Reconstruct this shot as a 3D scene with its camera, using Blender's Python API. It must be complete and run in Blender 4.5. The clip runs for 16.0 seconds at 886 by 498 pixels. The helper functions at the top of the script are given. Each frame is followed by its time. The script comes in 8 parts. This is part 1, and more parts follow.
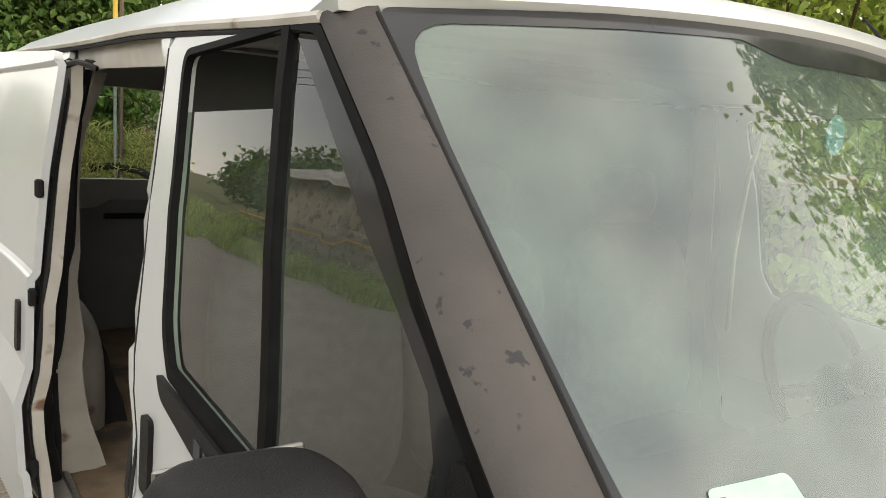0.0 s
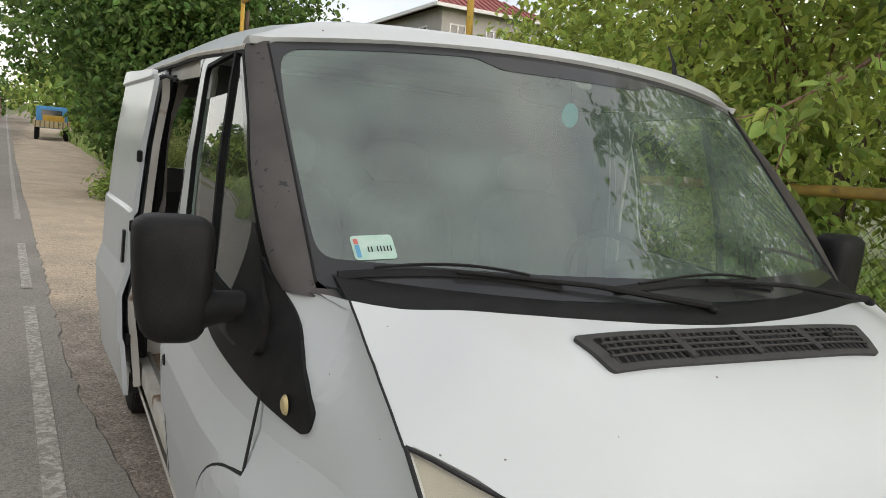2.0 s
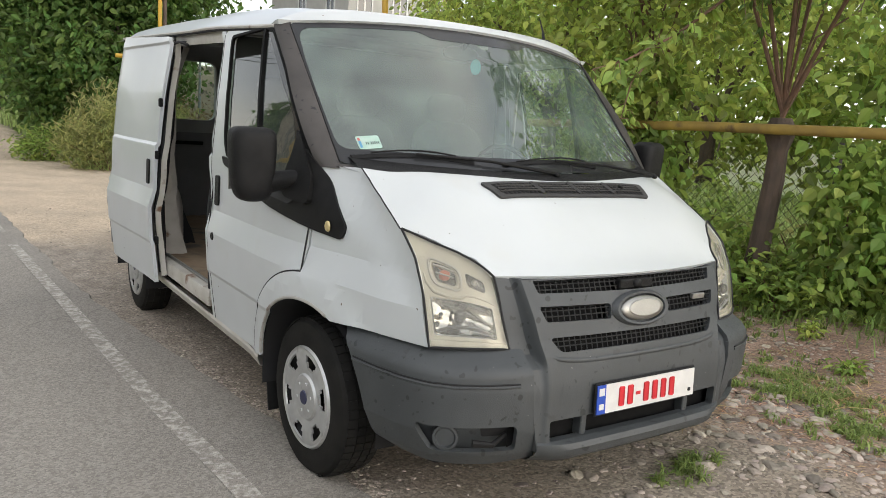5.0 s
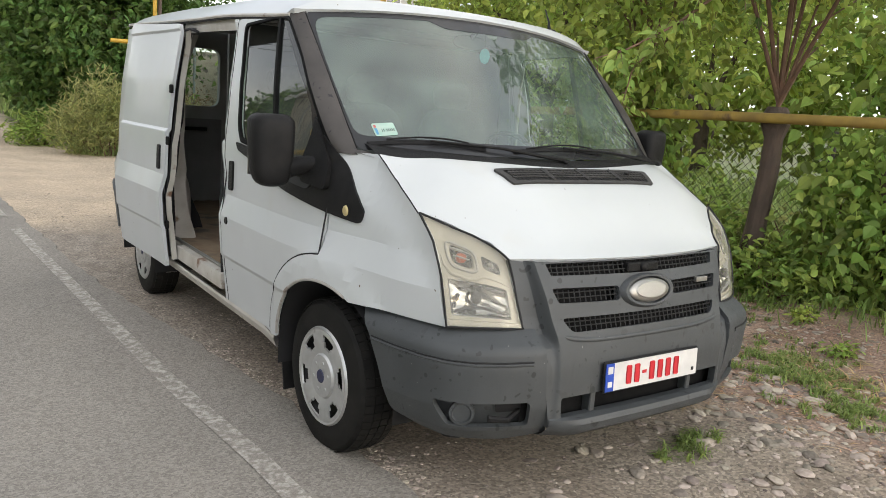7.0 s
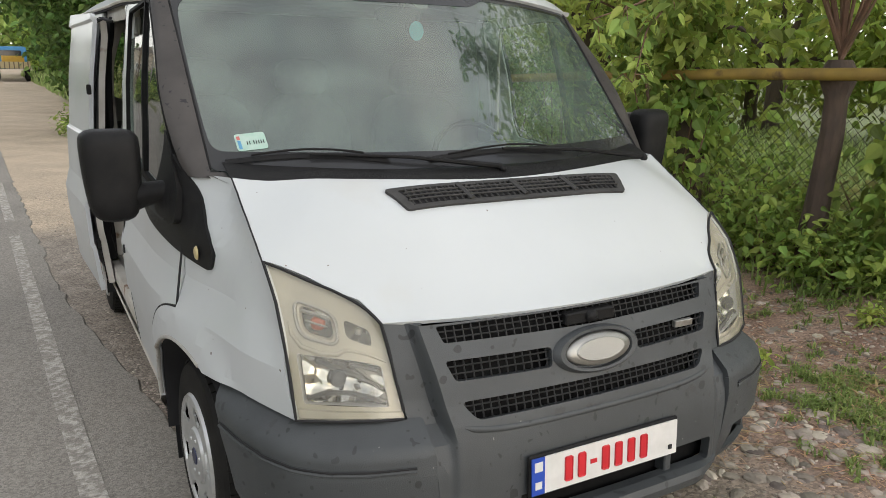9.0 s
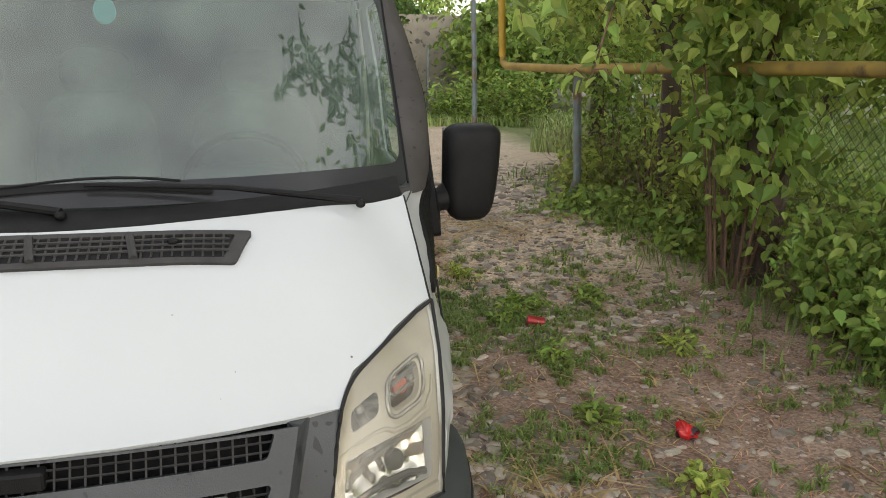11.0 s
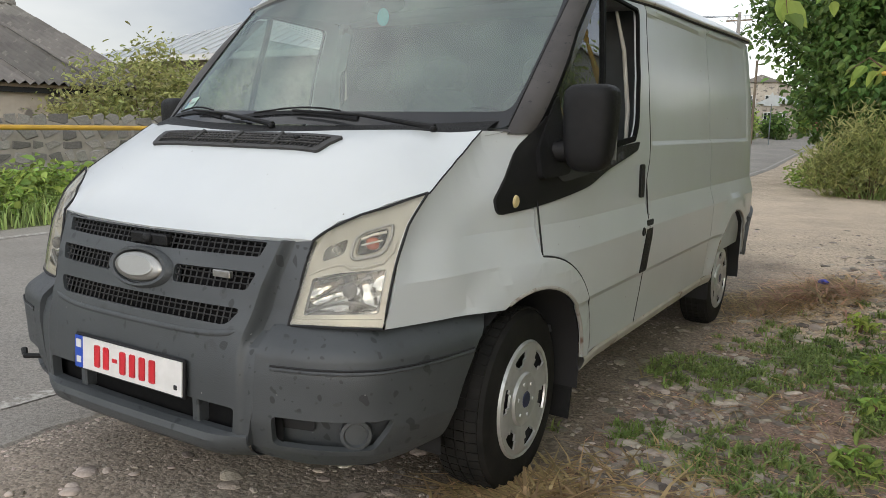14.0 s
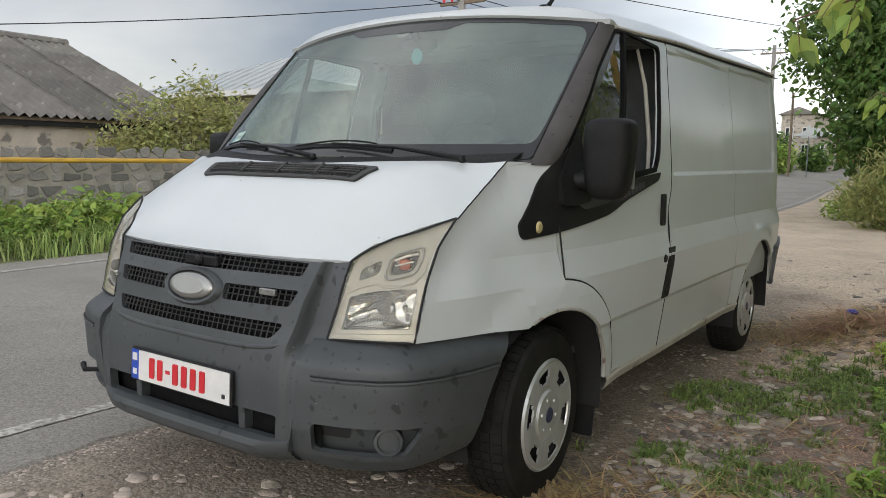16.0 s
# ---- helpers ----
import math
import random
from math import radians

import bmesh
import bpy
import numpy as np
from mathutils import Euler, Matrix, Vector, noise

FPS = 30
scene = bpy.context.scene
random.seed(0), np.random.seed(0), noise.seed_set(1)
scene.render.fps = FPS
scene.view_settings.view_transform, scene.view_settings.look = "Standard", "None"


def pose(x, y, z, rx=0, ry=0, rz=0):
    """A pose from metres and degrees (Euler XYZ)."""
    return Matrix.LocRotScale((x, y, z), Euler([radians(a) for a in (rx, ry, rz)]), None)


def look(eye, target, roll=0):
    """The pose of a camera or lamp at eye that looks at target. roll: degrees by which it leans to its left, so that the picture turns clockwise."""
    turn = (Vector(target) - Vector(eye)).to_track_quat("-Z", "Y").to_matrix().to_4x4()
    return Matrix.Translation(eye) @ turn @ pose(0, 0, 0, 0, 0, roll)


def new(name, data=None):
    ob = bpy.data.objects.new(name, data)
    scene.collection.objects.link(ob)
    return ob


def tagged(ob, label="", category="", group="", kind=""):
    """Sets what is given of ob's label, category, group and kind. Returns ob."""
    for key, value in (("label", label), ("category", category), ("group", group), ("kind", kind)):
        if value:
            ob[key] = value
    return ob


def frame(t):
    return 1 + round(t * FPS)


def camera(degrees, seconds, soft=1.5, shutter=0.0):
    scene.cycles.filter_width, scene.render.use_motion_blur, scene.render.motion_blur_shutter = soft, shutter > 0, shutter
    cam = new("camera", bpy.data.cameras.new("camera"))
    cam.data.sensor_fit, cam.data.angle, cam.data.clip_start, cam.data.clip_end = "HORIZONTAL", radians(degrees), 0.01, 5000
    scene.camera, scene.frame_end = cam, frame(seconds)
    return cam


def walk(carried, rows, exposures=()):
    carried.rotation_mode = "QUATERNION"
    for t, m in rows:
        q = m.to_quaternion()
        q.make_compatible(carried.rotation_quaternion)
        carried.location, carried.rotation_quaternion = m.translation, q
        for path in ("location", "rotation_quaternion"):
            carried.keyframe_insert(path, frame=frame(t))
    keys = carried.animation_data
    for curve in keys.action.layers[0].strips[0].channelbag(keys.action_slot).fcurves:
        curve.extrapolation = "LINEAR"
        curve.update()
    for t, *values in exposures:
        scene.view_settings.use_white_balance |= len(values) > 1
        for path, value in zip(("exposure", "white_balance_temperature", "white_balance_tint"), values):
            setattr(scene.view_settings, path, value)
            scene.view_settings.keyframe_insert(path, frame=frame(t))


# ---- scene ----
cam = camera(60.6, 16.0, soft=0.7)
PATH = [
    (0, (-1.323, -0.325, 1.655), (-0.144, 1.264, 1.365), 3.9),
    (0.5, (-1.406, -0.625, 1.706), (-0.362, 1.069, 1.507), 4.3),
    (1, (-1.353, -0.947, 1.671), (-0.405, 0.806, 1.504), 4.6),
    (1.5, (-1.292, -1.213, 1.645), (-0.375, 0.554, 1.454), 4.9),
    (2, (-1.326, -1.499, 1.548), (-0.402, 0.259, 1.311), 5.0),
    (2.5, (-1.324, -1.703, 1.495), (-0.373, 0.031, 1.197), 5.3),
    (3, (-1.342, -1.914, 1.457), (-0.345, -0.212, 1.127), 5.4),
    (3.5, (-1.58, -2.154, 1.43), (-0.522, -0.491, 1.089), 4.9),
    (3.7, (-1.681, -2.248, 1.422), (-0.613, -0.592, 1.08), 4.6),
    (5.8, (-2.239, -2.627, 1.445), (-1.097, -1.016, 1.126), 4.0),
    (6, (-2.252, -2.62, 1.445), (-1.107, -1.013, 1.12), 4.1),
    (6.5, (-2.253, -2.614, 1.439), (-1.101, -1.015, 1.102), 4.4),
    (7, (-2.243, -2.621, 1.436), (-1.104, -1.017, 1.077), 4.2),
    (7.5, (-2.199, -2.611, 1.451), (-1.112, -0.981, 1.046), 3.8),
    (8, (-1.996, -2.626, 1.483), (-0.98, -0.96, 1.044), 3.0),
    (8.5, (-1.68, -2.53, 1.53), (-0.711, -0.842, 1.071), 1.7),
    (9, (-1.318, -2.301, 1.565), (-0.371, -0.601, 1.104), 0.7),
    (9.5, (-0.885, -2.203, 1.593), (0.039, -0.489, 1.133), 0.9),
    (9.7, (-0.719, -2.17, 1.62), (0.194, -0.451, 1.159), 1.0),
    (11.8, (1.063, -1.966, 1.593), (1.036, -0.038, 1.062), 1.9),
    (12, (1.168, -2.012, 1.577), (1.026, -0.092, 1.035), 2.3),
    (12.5, (1.316, -1.943, 1.504), (0.875, -0.074, 0.943), 2.1),
    (13, (1.424, -1.93, 1.332), (0.691, -0.142, 0.816), 1.9),
    (13.5, (1.83, -2.155, 1.208), (0.879, -0.441, 0.811), 1.7),
    (14, (1.982, -2.238, 1.273), (0.936, -0.564, 0.949), 1.0),
    (14.5, (2.047, -2.329, 1.283), (0.96, -0.676, 0.992), 0.8),
    (15, (2.078, -2.374, 1.273), (0.976, -0.73, 0.99), 0.9),
    (15.5, (2.092, -2.397, 1.267), (0.974, -0.76, 1.006), 0.9),
    (16, (2.094, -2.377, 1.268), (0.966, -0.743, 1.027), 0.9),
]
EXPOSURES = [(0.0, 1.88, 7100, 10), (0.5, 1.43, 6900, 10), (1.0, 1.21, 6700, 10), (2.0, 1.12, 6550, 10), (3.0, 1.2, 6400, 10), (3.6, 1.32, 6420, 10), (6.0, 1.51, 6450, 10), (8.0, 1.48, 6450, 10), (9.5, 1.2, 6450, 10), (12.5, 1.35, 6550, 10), (13.5, 1.38, 6400, 10), (14.2, 1.15, 6150, 10), (15.0, 1.13, 6150, 10), (16.0, 1.11, 6150, 10)]
walk(cam, [(t, look(eye, target, roll)) for t, eye, target, roll in PATH], EXPOSURES)

# ---- world, sun, exposure ----
SUN_EL, SUN_AZ = radians(18), radians(158)
world = bpy.data.worlds.new("overcast")
scene.world = world
world.use_nodes = True
wn, wl = world.node_tree.nodes, world.node_tree.links
wn.clear()
w_out = wn.new("ShaderNodeOutputWorld")
w_bg = wn.new("ShaderNodeBackground")
w_sky = wn.new("ShaderNodeTexSky")
w_sky.sky_type, w_sky.sun_disc = "NISHITA", False
w_sky.sun_elevation, w_sky.sun_rotation = SUN_EL, SUN_AZ
w_gain = wn.new("ShaderNodeVectorMath")
w_gain.operation = "SCALE"
w_gain.inputs["Scale"].default_value = 0.16
w_geo = wn.new("ShaderNodeTexCoord")
w_map = wn.new("ShaderNodeMapping")
w_map.inputs["Scale"].default_value = (1.0, 1.0, 2.4)
w_map.inputs["Location"].default_value = (0.3, 5.2, 1.1)
w_noise = wn.new("ShaderNodeTexNoise")
w_noise.inputs["Scale"].default_value, w_noise.inputs["Detail"].default_value = 1.5, 6.0
w_ramp = wn.new("ShaderNodeValToRGB")
w_ramp.color_ramp.elements[0].position, w_ramp.color_ramp.elements[0].color = 0.38, (0.465, 0.49, 0.54, 1)
w_ramp.color_ramp.elements[1].position, w_ramp.color_ramp.elements[1].color = 0.62, (1.0, 0.96, 0.90, 1)
w_mix = wn.new("ShaderNodeMix")
w_mix.data_type = "RGBA"
w_mix.inputs[0].default_value = 0.85
wl.new(w_geo.outputs["Generated"], w_map.inputs["Vector"])
wl.new(w_map.outputs["Vector"], w_noise.inputs["Vector"])
wl.new(w_noise.outputs["Fac"], w_ramp.inputs["Fac"])
wl.new(w_sky.outputs["Color"], w_gain.inputs[0])
wl.new(w_gain.outputs["Vector"], w_mix.inputs[6])
wl.new(w_ramp.outputs["Color"], w_mix.inputs[7])
# sky dome brightened over the road's near end to light the van; duller beyond
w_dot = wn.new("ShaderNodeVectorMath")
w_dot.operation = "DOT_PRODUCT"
# this axis is set by hand, apart from the sun lamp
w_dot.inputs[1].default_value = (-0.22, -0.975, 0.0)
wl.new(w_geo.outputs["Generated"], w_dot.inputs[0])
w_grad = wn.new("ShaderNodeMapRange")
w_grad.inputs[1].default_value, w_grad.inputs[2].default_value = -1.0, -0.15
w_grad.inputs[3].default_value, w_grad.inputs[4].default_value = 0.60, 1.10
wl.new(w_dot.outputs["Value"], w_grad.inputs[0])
w_dome = wn.new("ShaderNodeVectorMath")
w_dome.operation = "SCALE"
wl.new(w_mix.outputs[2], w_dome.inputs[0])
# horizon raised and zenith dimmed, to light the van's sides more than its bonnet
w_sep = wn.new("ShaderNodeSeparateXYZ")
wl.new(w_geo.outputs["Generated"], w_sep.inputs[0])
w_high = wn.new("ShaderNodeMapRange")
w_high.inputs[1].default_value, w_high.inputs[2].default_value = 0.0, 1.0
w_high.inputs[3].default_value, w_high.inputs[4].default_value = 1.24, 0.56
wl.new(w_sep.outputs["Z"], w_high.inputs[0])
# a duller blue-grey bank of cloud over the houses beyond the road
w_bank = wn.new("ShaderNodeVectorMath")
w_bank.operation = "DOT_PRODUCT"
w_bank.inputs[1].default_value = (-0.79, 0.58, 0.2)
wl.new(w_geo.outputs["Generated"], w_bank.inputs[0])
w_dull = wn.new("ShaderNodeMapRange")
w_dull.interpolation_type = "SMOOTHSTEP"
w_dull.inputs[1].default_value, w_dull.inputs[2].default_value = 0.66, 0.97
w_dull.inputs[3].default_value, w_dull.inputs[4].default_value = 1.0, 0.32
wl.new(w_bank.outputs["Value"], w_dull.inputs[0])
w_azimuth = wn.new("ShaderNodeMath")
w_azimuth.operation = "MULTIPLY"
wl.new(w_grad.outputs[0], w_azimuth.inputs[0])
wl.new(w_dull.outputs[0], w_azimuth.inputs[1])
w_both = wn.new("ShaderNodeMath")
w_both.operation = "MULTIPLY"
wl.new(w_azimuth.outputs[0], w_both.inputs[0])
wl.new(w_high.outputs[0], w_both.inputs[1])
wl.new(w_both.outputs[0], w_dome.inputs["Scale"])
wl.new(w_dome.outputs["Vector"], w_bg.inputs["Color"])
w_bg.inputs["Strength"].default_value = 1.04
wl.new(w_bg.outputs["Background"], w_out.inputs["Surface"])
sun_data = bpy.data.lights.new("sun", "SUN")
sun_data.energy, sun_data.angle, sun_data.color = 0.2, radians(40), (1.0, 0.95, 0.87)
sun = new("sun", sun_data)
sun.matrix_world = look((math.sin(SUN_AZ) * 30, math.cos(SUN_AZ) * 30, 30 * math.tan(SUN_EL)), (0, 0, 0))


# ---- materials ----
def material(name, base, rough=0.6, metal=0.0, second=None, scale=8.0, amount=0.5, detail=6.0, bump=0.0, bump_scale=60.0,
             coat=0.0, third=None, third_scale=1.5, third_low=0.52, third_high=0.66, third_detail=7.0, island=0.0, per_object=0.0, spec=0.5, stretch=None):
    """A worn surface: base colour varied by noise at two scales, with fine relief."""
    m = bpy.data.materials.new(name)
    m.use_nodes = True
    n, l = m.node_tree.nodes, m.node_tree.links
    b = n["Principled BSDF"]
    b.inputs["Roughness"].default_value, b.inputs["Metallic"].default_value = rough, metal
    b.inputs["Specular IOR Level"].default_value = spec
    b.inputs["Coat Weight"].default_value, b.inputs["Coat Roughness"].default_value = coat, 0.1
    co = n.new("ShaderNodeTexCoord")
    vec = co.outputs["Object"]
    if stretch:
        mp = n.new("ShaderNodeMapping")
        mp.inputs["Scale"].default_value = stretch
        l.new(vec, mp.inputs["Vector"])
        vec = mp.outputs["Vector"]
    second = second or tuple(c * 0.8 for c in base)
    t1 = n.new("ShaderNodeTexNoise")
    t1.inputs["Scale"].default_value, t1.inputs["Detail"].default_value = scale, detail
    l.new(vec, t1.inputs["Vector"])
    ramp = n.new("ShaderNodeMapRange")
    ramp.inputs[1].default_value, ramp.inputs[2].default_value = 0.5 - amount * 0.4, 0.5 + amount * 0.4
    l.new(t1.outputs["Fac"], ramp.inputs[0])
    mix = n.new("ShaderNodeMix")
    mix.data_type = "RGBA"
    l.new(ramp.outputs[0], mix.inputs[0])
    mix.inputs[6].default_value, mix.inputs[7].default_value = (*base, 1), (*second, 1)
    out = mix.outputs[2]
    if third:
        t2 = n.new("ShaderNodeTexNoise")
        t2.inputs["Scale"].default_value, t2.inputs["Detail"].default_value = third_scale, third_detail
        l.new(vec, t2.inputs["Vector"])
        r2 = n.new("ShaderNodeMapRange")
        r2.inputs[1].default_value, r2.inputs[2].default_value = third_low, third_high
        l.new(t2.outputs["Fac"], r2.inputs[0])
        mix2 = n.new("ShaderNodeMix")
        mix2.data_type = "RGBA"
        l.new(r2.outputs[0], mix2.inputs[0])
        l.new(out, mix2.inputs[6])
        mix2.inputs[7].default_value = (*third, 1)
        out = mix2.outputs[2]
    if island or per_object:
        src = n.new("ShaderNodeNewGeometry").outputs["Random Per Island"] if island else n.new("ShaderNodeObjectInfo").outputs["Random"]
        k = island or per_object
        rng = n.new("ShaderNodeMapRange")
        rng.inputs[3].default_value, rng.inputs[4].default_value = 1 - k, 1 + k
        l.new(src, rng.inputs[0])
        hsv = n.new("ShaderNodeHueSaturation")
        l.new(rng.outputs[0], hsv.inputs["Value"])
        rng2 = n.new("ShaderNodeMapRange")
        rng2.inputs[3].default_value, rng2.inputs[4].default_value = 0.5 - 0.04 * k, 0.5 + 0.04 * k
        wrap = n.new("ShaderNodeMath")
        wrap.operation = "MULTIPLY_ADD"
        wrap.inputs[1].default_value, wrap.inputs[2].default_value = 7.31, 0.0
        frac = n.new("ShaderNodeMath")
        frac.operation = "FRACT"
        l.new(src, wrap.inputs[0])
        l.new(wrap.outputs[0], frac.inputs[0])
        l.new(frac.outputs[0], rng2.inputs[0])
        l.new(rng2.outputs[0], hsv.inputs["Hue"])
        l.new(out, hsv.inputs["Color"])
        out = hsv.outputs["Color"]
    l.new(out, b.inputs["Base Color"])
    if bump:
        t3 = n.new("ShaderNodeTexNoise")
        t3.inputs["Scale"].default_value, t3.inputs["Detail"].default_value = bump_scale, 4.0
        l.new(vec, t3.inputs["Vector"])
        bp = n.new("ShaderNodeBump")
        bp.inputs["Strength"].default_value, bp.inputs["Distance"].default_value = min(1.0, bump), 0.01
        l.new(t3.outputs["Fac"], bp.inputs["Height"])
        l.new(bp.outputs["Normal"], b.inputs["Normal"])
    return m


def leaf_material(name, base, second, rough=0.5, vary=0.45):
    m = material(name, base, rough, second=second, scale=1.3, amount=0.5, island=vary)
    n, l = m.node_tree.nodes, m.node_tree.links
    b = n["Principled BSDF"]
    b.inputs["Specular IOR Level"].default_value = 0.35
    tr = n.new("ShaderNodeBsdfTranslucent")
    mix = n.new("ShaderNodeMixShader")
    mix.inputs[0].default_value = 0.45
    src = b.inputs["Base Color"].links[0].from_socket
    l.new(src, tr.inputs["Color"])
    l.new(b.outputs[0], mix.inputs[1])
    l.new(tr.outputs[0], mix.inputs[2])
    l.new(mix.outputs[0], n["Material Output"].inputs["Surface"])
    return m


def glass_material(name, tint, gloss_rough=0.01, film=0.0, film_colour=(0.5, 0.5, 0.48), ior=1.5):
    """A pane: what lies behind it, tinted, under a reflection that grows with the angle, with a thin film of dust."""
    m = bpy.data.materials.new(name)
    m.use_nodes = True
    n, l = m.node_tree.nodes, m.node_tree.links
    n.remove(n["Principled BSDF"])
    tr = n.new("ShaderNodeBsdfTransparent")
    tr.inputs["Color"].default_value = (*tint, 1)
    gl = n.new("ShaderNodeBsdfGlossy")
    gl.inputs["Roughness"].default_value = gloss_rough
    f0 = ((ior - 1) / (ior + 1)) ** 2
    lw = n.new("ShaderNodeLayerWeight")
    lw.inputs["Blend"].default_value = 0.5
    pw = n.new("ShaderNodeMath")
    pw.operation = "POWER"
    pw.inputs[1].default_value = 5.0
    l.new(lw.outputs["Facing"], pw.inputs[0])
    fr = n.new("ShaderNodeMapRange")
    fr.inputs[3].default_value, fr.inputs[4].default_value = f0, 1.0
    l.new(pw.outputs[0], fr.inputs[0])
    mix = n.new("ShaderNodeMixShader")
    l.new(fr.outputs[0], mix.inputs[0])
    l.new(tr.outputs[0], mix.inputs[1])
    l.new(gl.outputs[0], mix.inputs[2])
    out = mix.outputs[0]
    if film:
        df = n.new("ShaderNodeBsdfDiffuse")
        df.inputs["Color"].default_value = (*film_colour, 1)
        no = n.new("ShaderNodeTexNoise")
        no.inputs["Scale"].default_value, no.inputs["Detail"].default_value = 6.0, 8.0
        co = n.new("ShaderNodeTexCoord")
        l.new(co.outputs["Object"], no.inputs["Vector"])
        rg = n.new("ShaderNodeMapRange")
        rg.inputs[1].default_value, rg.inputs[2].default_value = 0.3, 0.8
        rg.inputs[3].default_value, rg.inputs[4].default_value = film * 0.4, film * 1.6
        l.new(no.outputs["Fac"], rg.inputs[0])
        m2 = n.new("ShaderNodeMixShader")
        l.new(rg.outputs[0], m2.inputs[0])
        l.new(out, m2.inputs[1])
        l.new(df.outputs[0], m2.inputs[2])
        out = m2.outputs[0]
    l.new(out, n["Material Output"].inputs["Surface"])
    return m


PAINT = material("white_van_paint", (0.528, 0.55, 0.556), 0.38, second=(0.493, 0.515, 0.518), scale=2.5, coat=0.45, third=(0.485, 0.485, 0.46), third_scale=3.0, third_low=0.6, third_high=0.85, bump=0.02, bump_scale=5.0)
# near-black for joints and seals, and for shade painted under gutter and eaves
GAP = material("dark_seam_and_shade", (0.012, 0.012, 0.013), 0.8)
TRIM = material("black_trim", (0.009, 0.009, 0.0095), 0.5, second=(0.015, 0.0147, 0.0147), scale=20, bump=0.25, bump_scale=500, spec=0.16)
PILLAR = material("faded_pillar_film", (0.040, 0.036, 0.034), 0.5, second=(0.062, 0.056, 0.052), scale=9, third=(0.018, 0.018, 0.02), third_scale=38, third_low=0.64, third_high=0.67, bump=0.1, bump_scale=300, spec=0.35)
BUMPER = material("grey_bumper_plastic", (0.040, 0.044, 0.0465), 0.55, second=(0.054, 0.059, 0.062), scale=5, third=(0.041, 0.043, 0.045), third_scale=21, third_low=0.675, third_high=0.69, third_detail=2.0, bump=0.15, bump_scale=400)
RUBBER = material("tyre_rubber", (0.011, 0.011, 0.0107), 0.65, second=(0.021, 0.020, 0.0185), scale=12, bump=0.1, bump_scale=200, spec=0.1)
HUBCAP = material("silver_hubcap", (0.52, 0.525, 0.52), 0.34, 0.55, second=(0.42, 0.425, 0.42), scale=18, third=(0.2, 0.19, 0.17), third_scale=14, third_low=0.64, third_high=0.8)
SEAL = material("black_rubber_seal", (0.006, 0.006, 0.0065), 0.6, second=(0.010, 0.010, 0.010), scale=30, spec=0.06)
BADGE = material("rubbed_silver_badge", (0.45, 0.445, 0.42), 0.3, 0.85, second=(0.33, 0.325, 0.30), scale=45, bump=0.3, bump_scale=40)
CHROME = material("worn_chrome", (0.37, 0.365, 0.345), 0.42, 0.85, second=(0.27, 0.265, 0.245), scale=60)
DARKMETAL = material("dark_metal", (0.03, 0.03, 0.032), 0.6, 0.3)
CABIN = material("grey_cabin_plastic", (0.055, 0.057, 0.06), 0.7, second=(0.075, 0.077, 0.08), scale=9, bump=0.2, bump_scale=300, spec=0.3)
LINER = material("grey_cargo_lining", (0.46, 0.47, 0.47), 0.7, second=(0.38, 0.39, 0.39), scale=5)
LINING_DARK = material("dark_grey_lining", (0.24, 0.245, 0.245), 0.75, second=(0.2, 0.204, 0.204), scale=6)
CARGOFLOOR = material("rusty_cargo_floor", (0.19, 0.125, 0.075), 0.75, second=(0.27, 0.2, 0.13), scale=9, third=(0.09, 0.07, 0.055), third_scale=5)
DIRTYWHITE = material("dirty_white_metal", (0.52, 0.5, 0.46), 0.5, second=(0.38, 0.35, 0.3), scale=7, third=(0.16, 0.09, 0.05), third_scale=9, third_low=0.63, third_high=0.72)
RUSTY = material("rusty_white_edge", (0.42, 0.41, 0.385), 0.5, second=(0.33, 0.31, 0.275), scale=9, third=(0.12, 0.06, 0.032), third_scale=16, third_low=0.56, third_high=0.68, bump=0.3, bump_scale=200)
FABRIC = material("grey_seat_fabric", (0.06, 0.062, 0.068), 0.9, second=(0.09, 0.09, 0.095), scale=40, bump=0.4, bump_scale=500)
SCREEN = glass_material("windscreen_glass", (0.42, 0.51, 0.47), 0.004, 0.125, (0.48, 0.63, 0.53), ior=2.4)
PANE = glass_material("window_glass", (0.60, 0.69, 0.64), 0.003, 0.02, ior=2.3)
LENS = glass_material("yellowed_lamp_lens", (0.95, 0.93, 0.87), 0.03, 0.12, (0.74, 0.71, 0.62), ior=1.5)
FRIT = material("black_glass_frit", (0.03, 0.031, 0.033), 0.12, spec=0.4)
VENTGREY = material("weathered_vent_plastic", (0.036, 0.035, 0.0345), 0.6, second=(0.052, 0.051, 0.049), scale=25, bump=0.1, bump_scale=400, spec=0.3)
MESH = material("black_grille_plastic", (0.018, 0.018, 0.018), 0.6, second=(0.026, 0.026, 0.026), scale=25, spec=0.3)
NAVY = material("navy_badge", (0.02, 0.025, 0.07), 0.4)
HOUSING = material("cream_lamp_housing", (0.36, 0.345, 0.29), 0.45, 0.1, second=(0.295, 0.28, 0.237), scale=12)
REFLECTOR = material("lamp_reflector", (0.54, 0.54, 0.52), 0.14, 0.95, second=(0.42, 0.42, 0.40), scale=40)
AMBER = material("amber_bulb", (0.42, 0.12, 0.06), 0.3, second=(0.32, 0.08, 0.045))
PLATEWHITE = material("plate_white", (0.64, 0.63, 0.61), 0.4, second=(0.57, 0.56, 0.54), scale=30)
PLATERED = material("plate_red", (0.55, 0.02, 0.03), 0.4)
PLATEBLUE = material("plate_blue", (0.02, 0.07, 0.42), 0.4)
STICKER = material("pale_green_sticker", (0.30, 0.47, 0.39), 0.5, second=(0.41, 0.52, 0.465), scale=40)
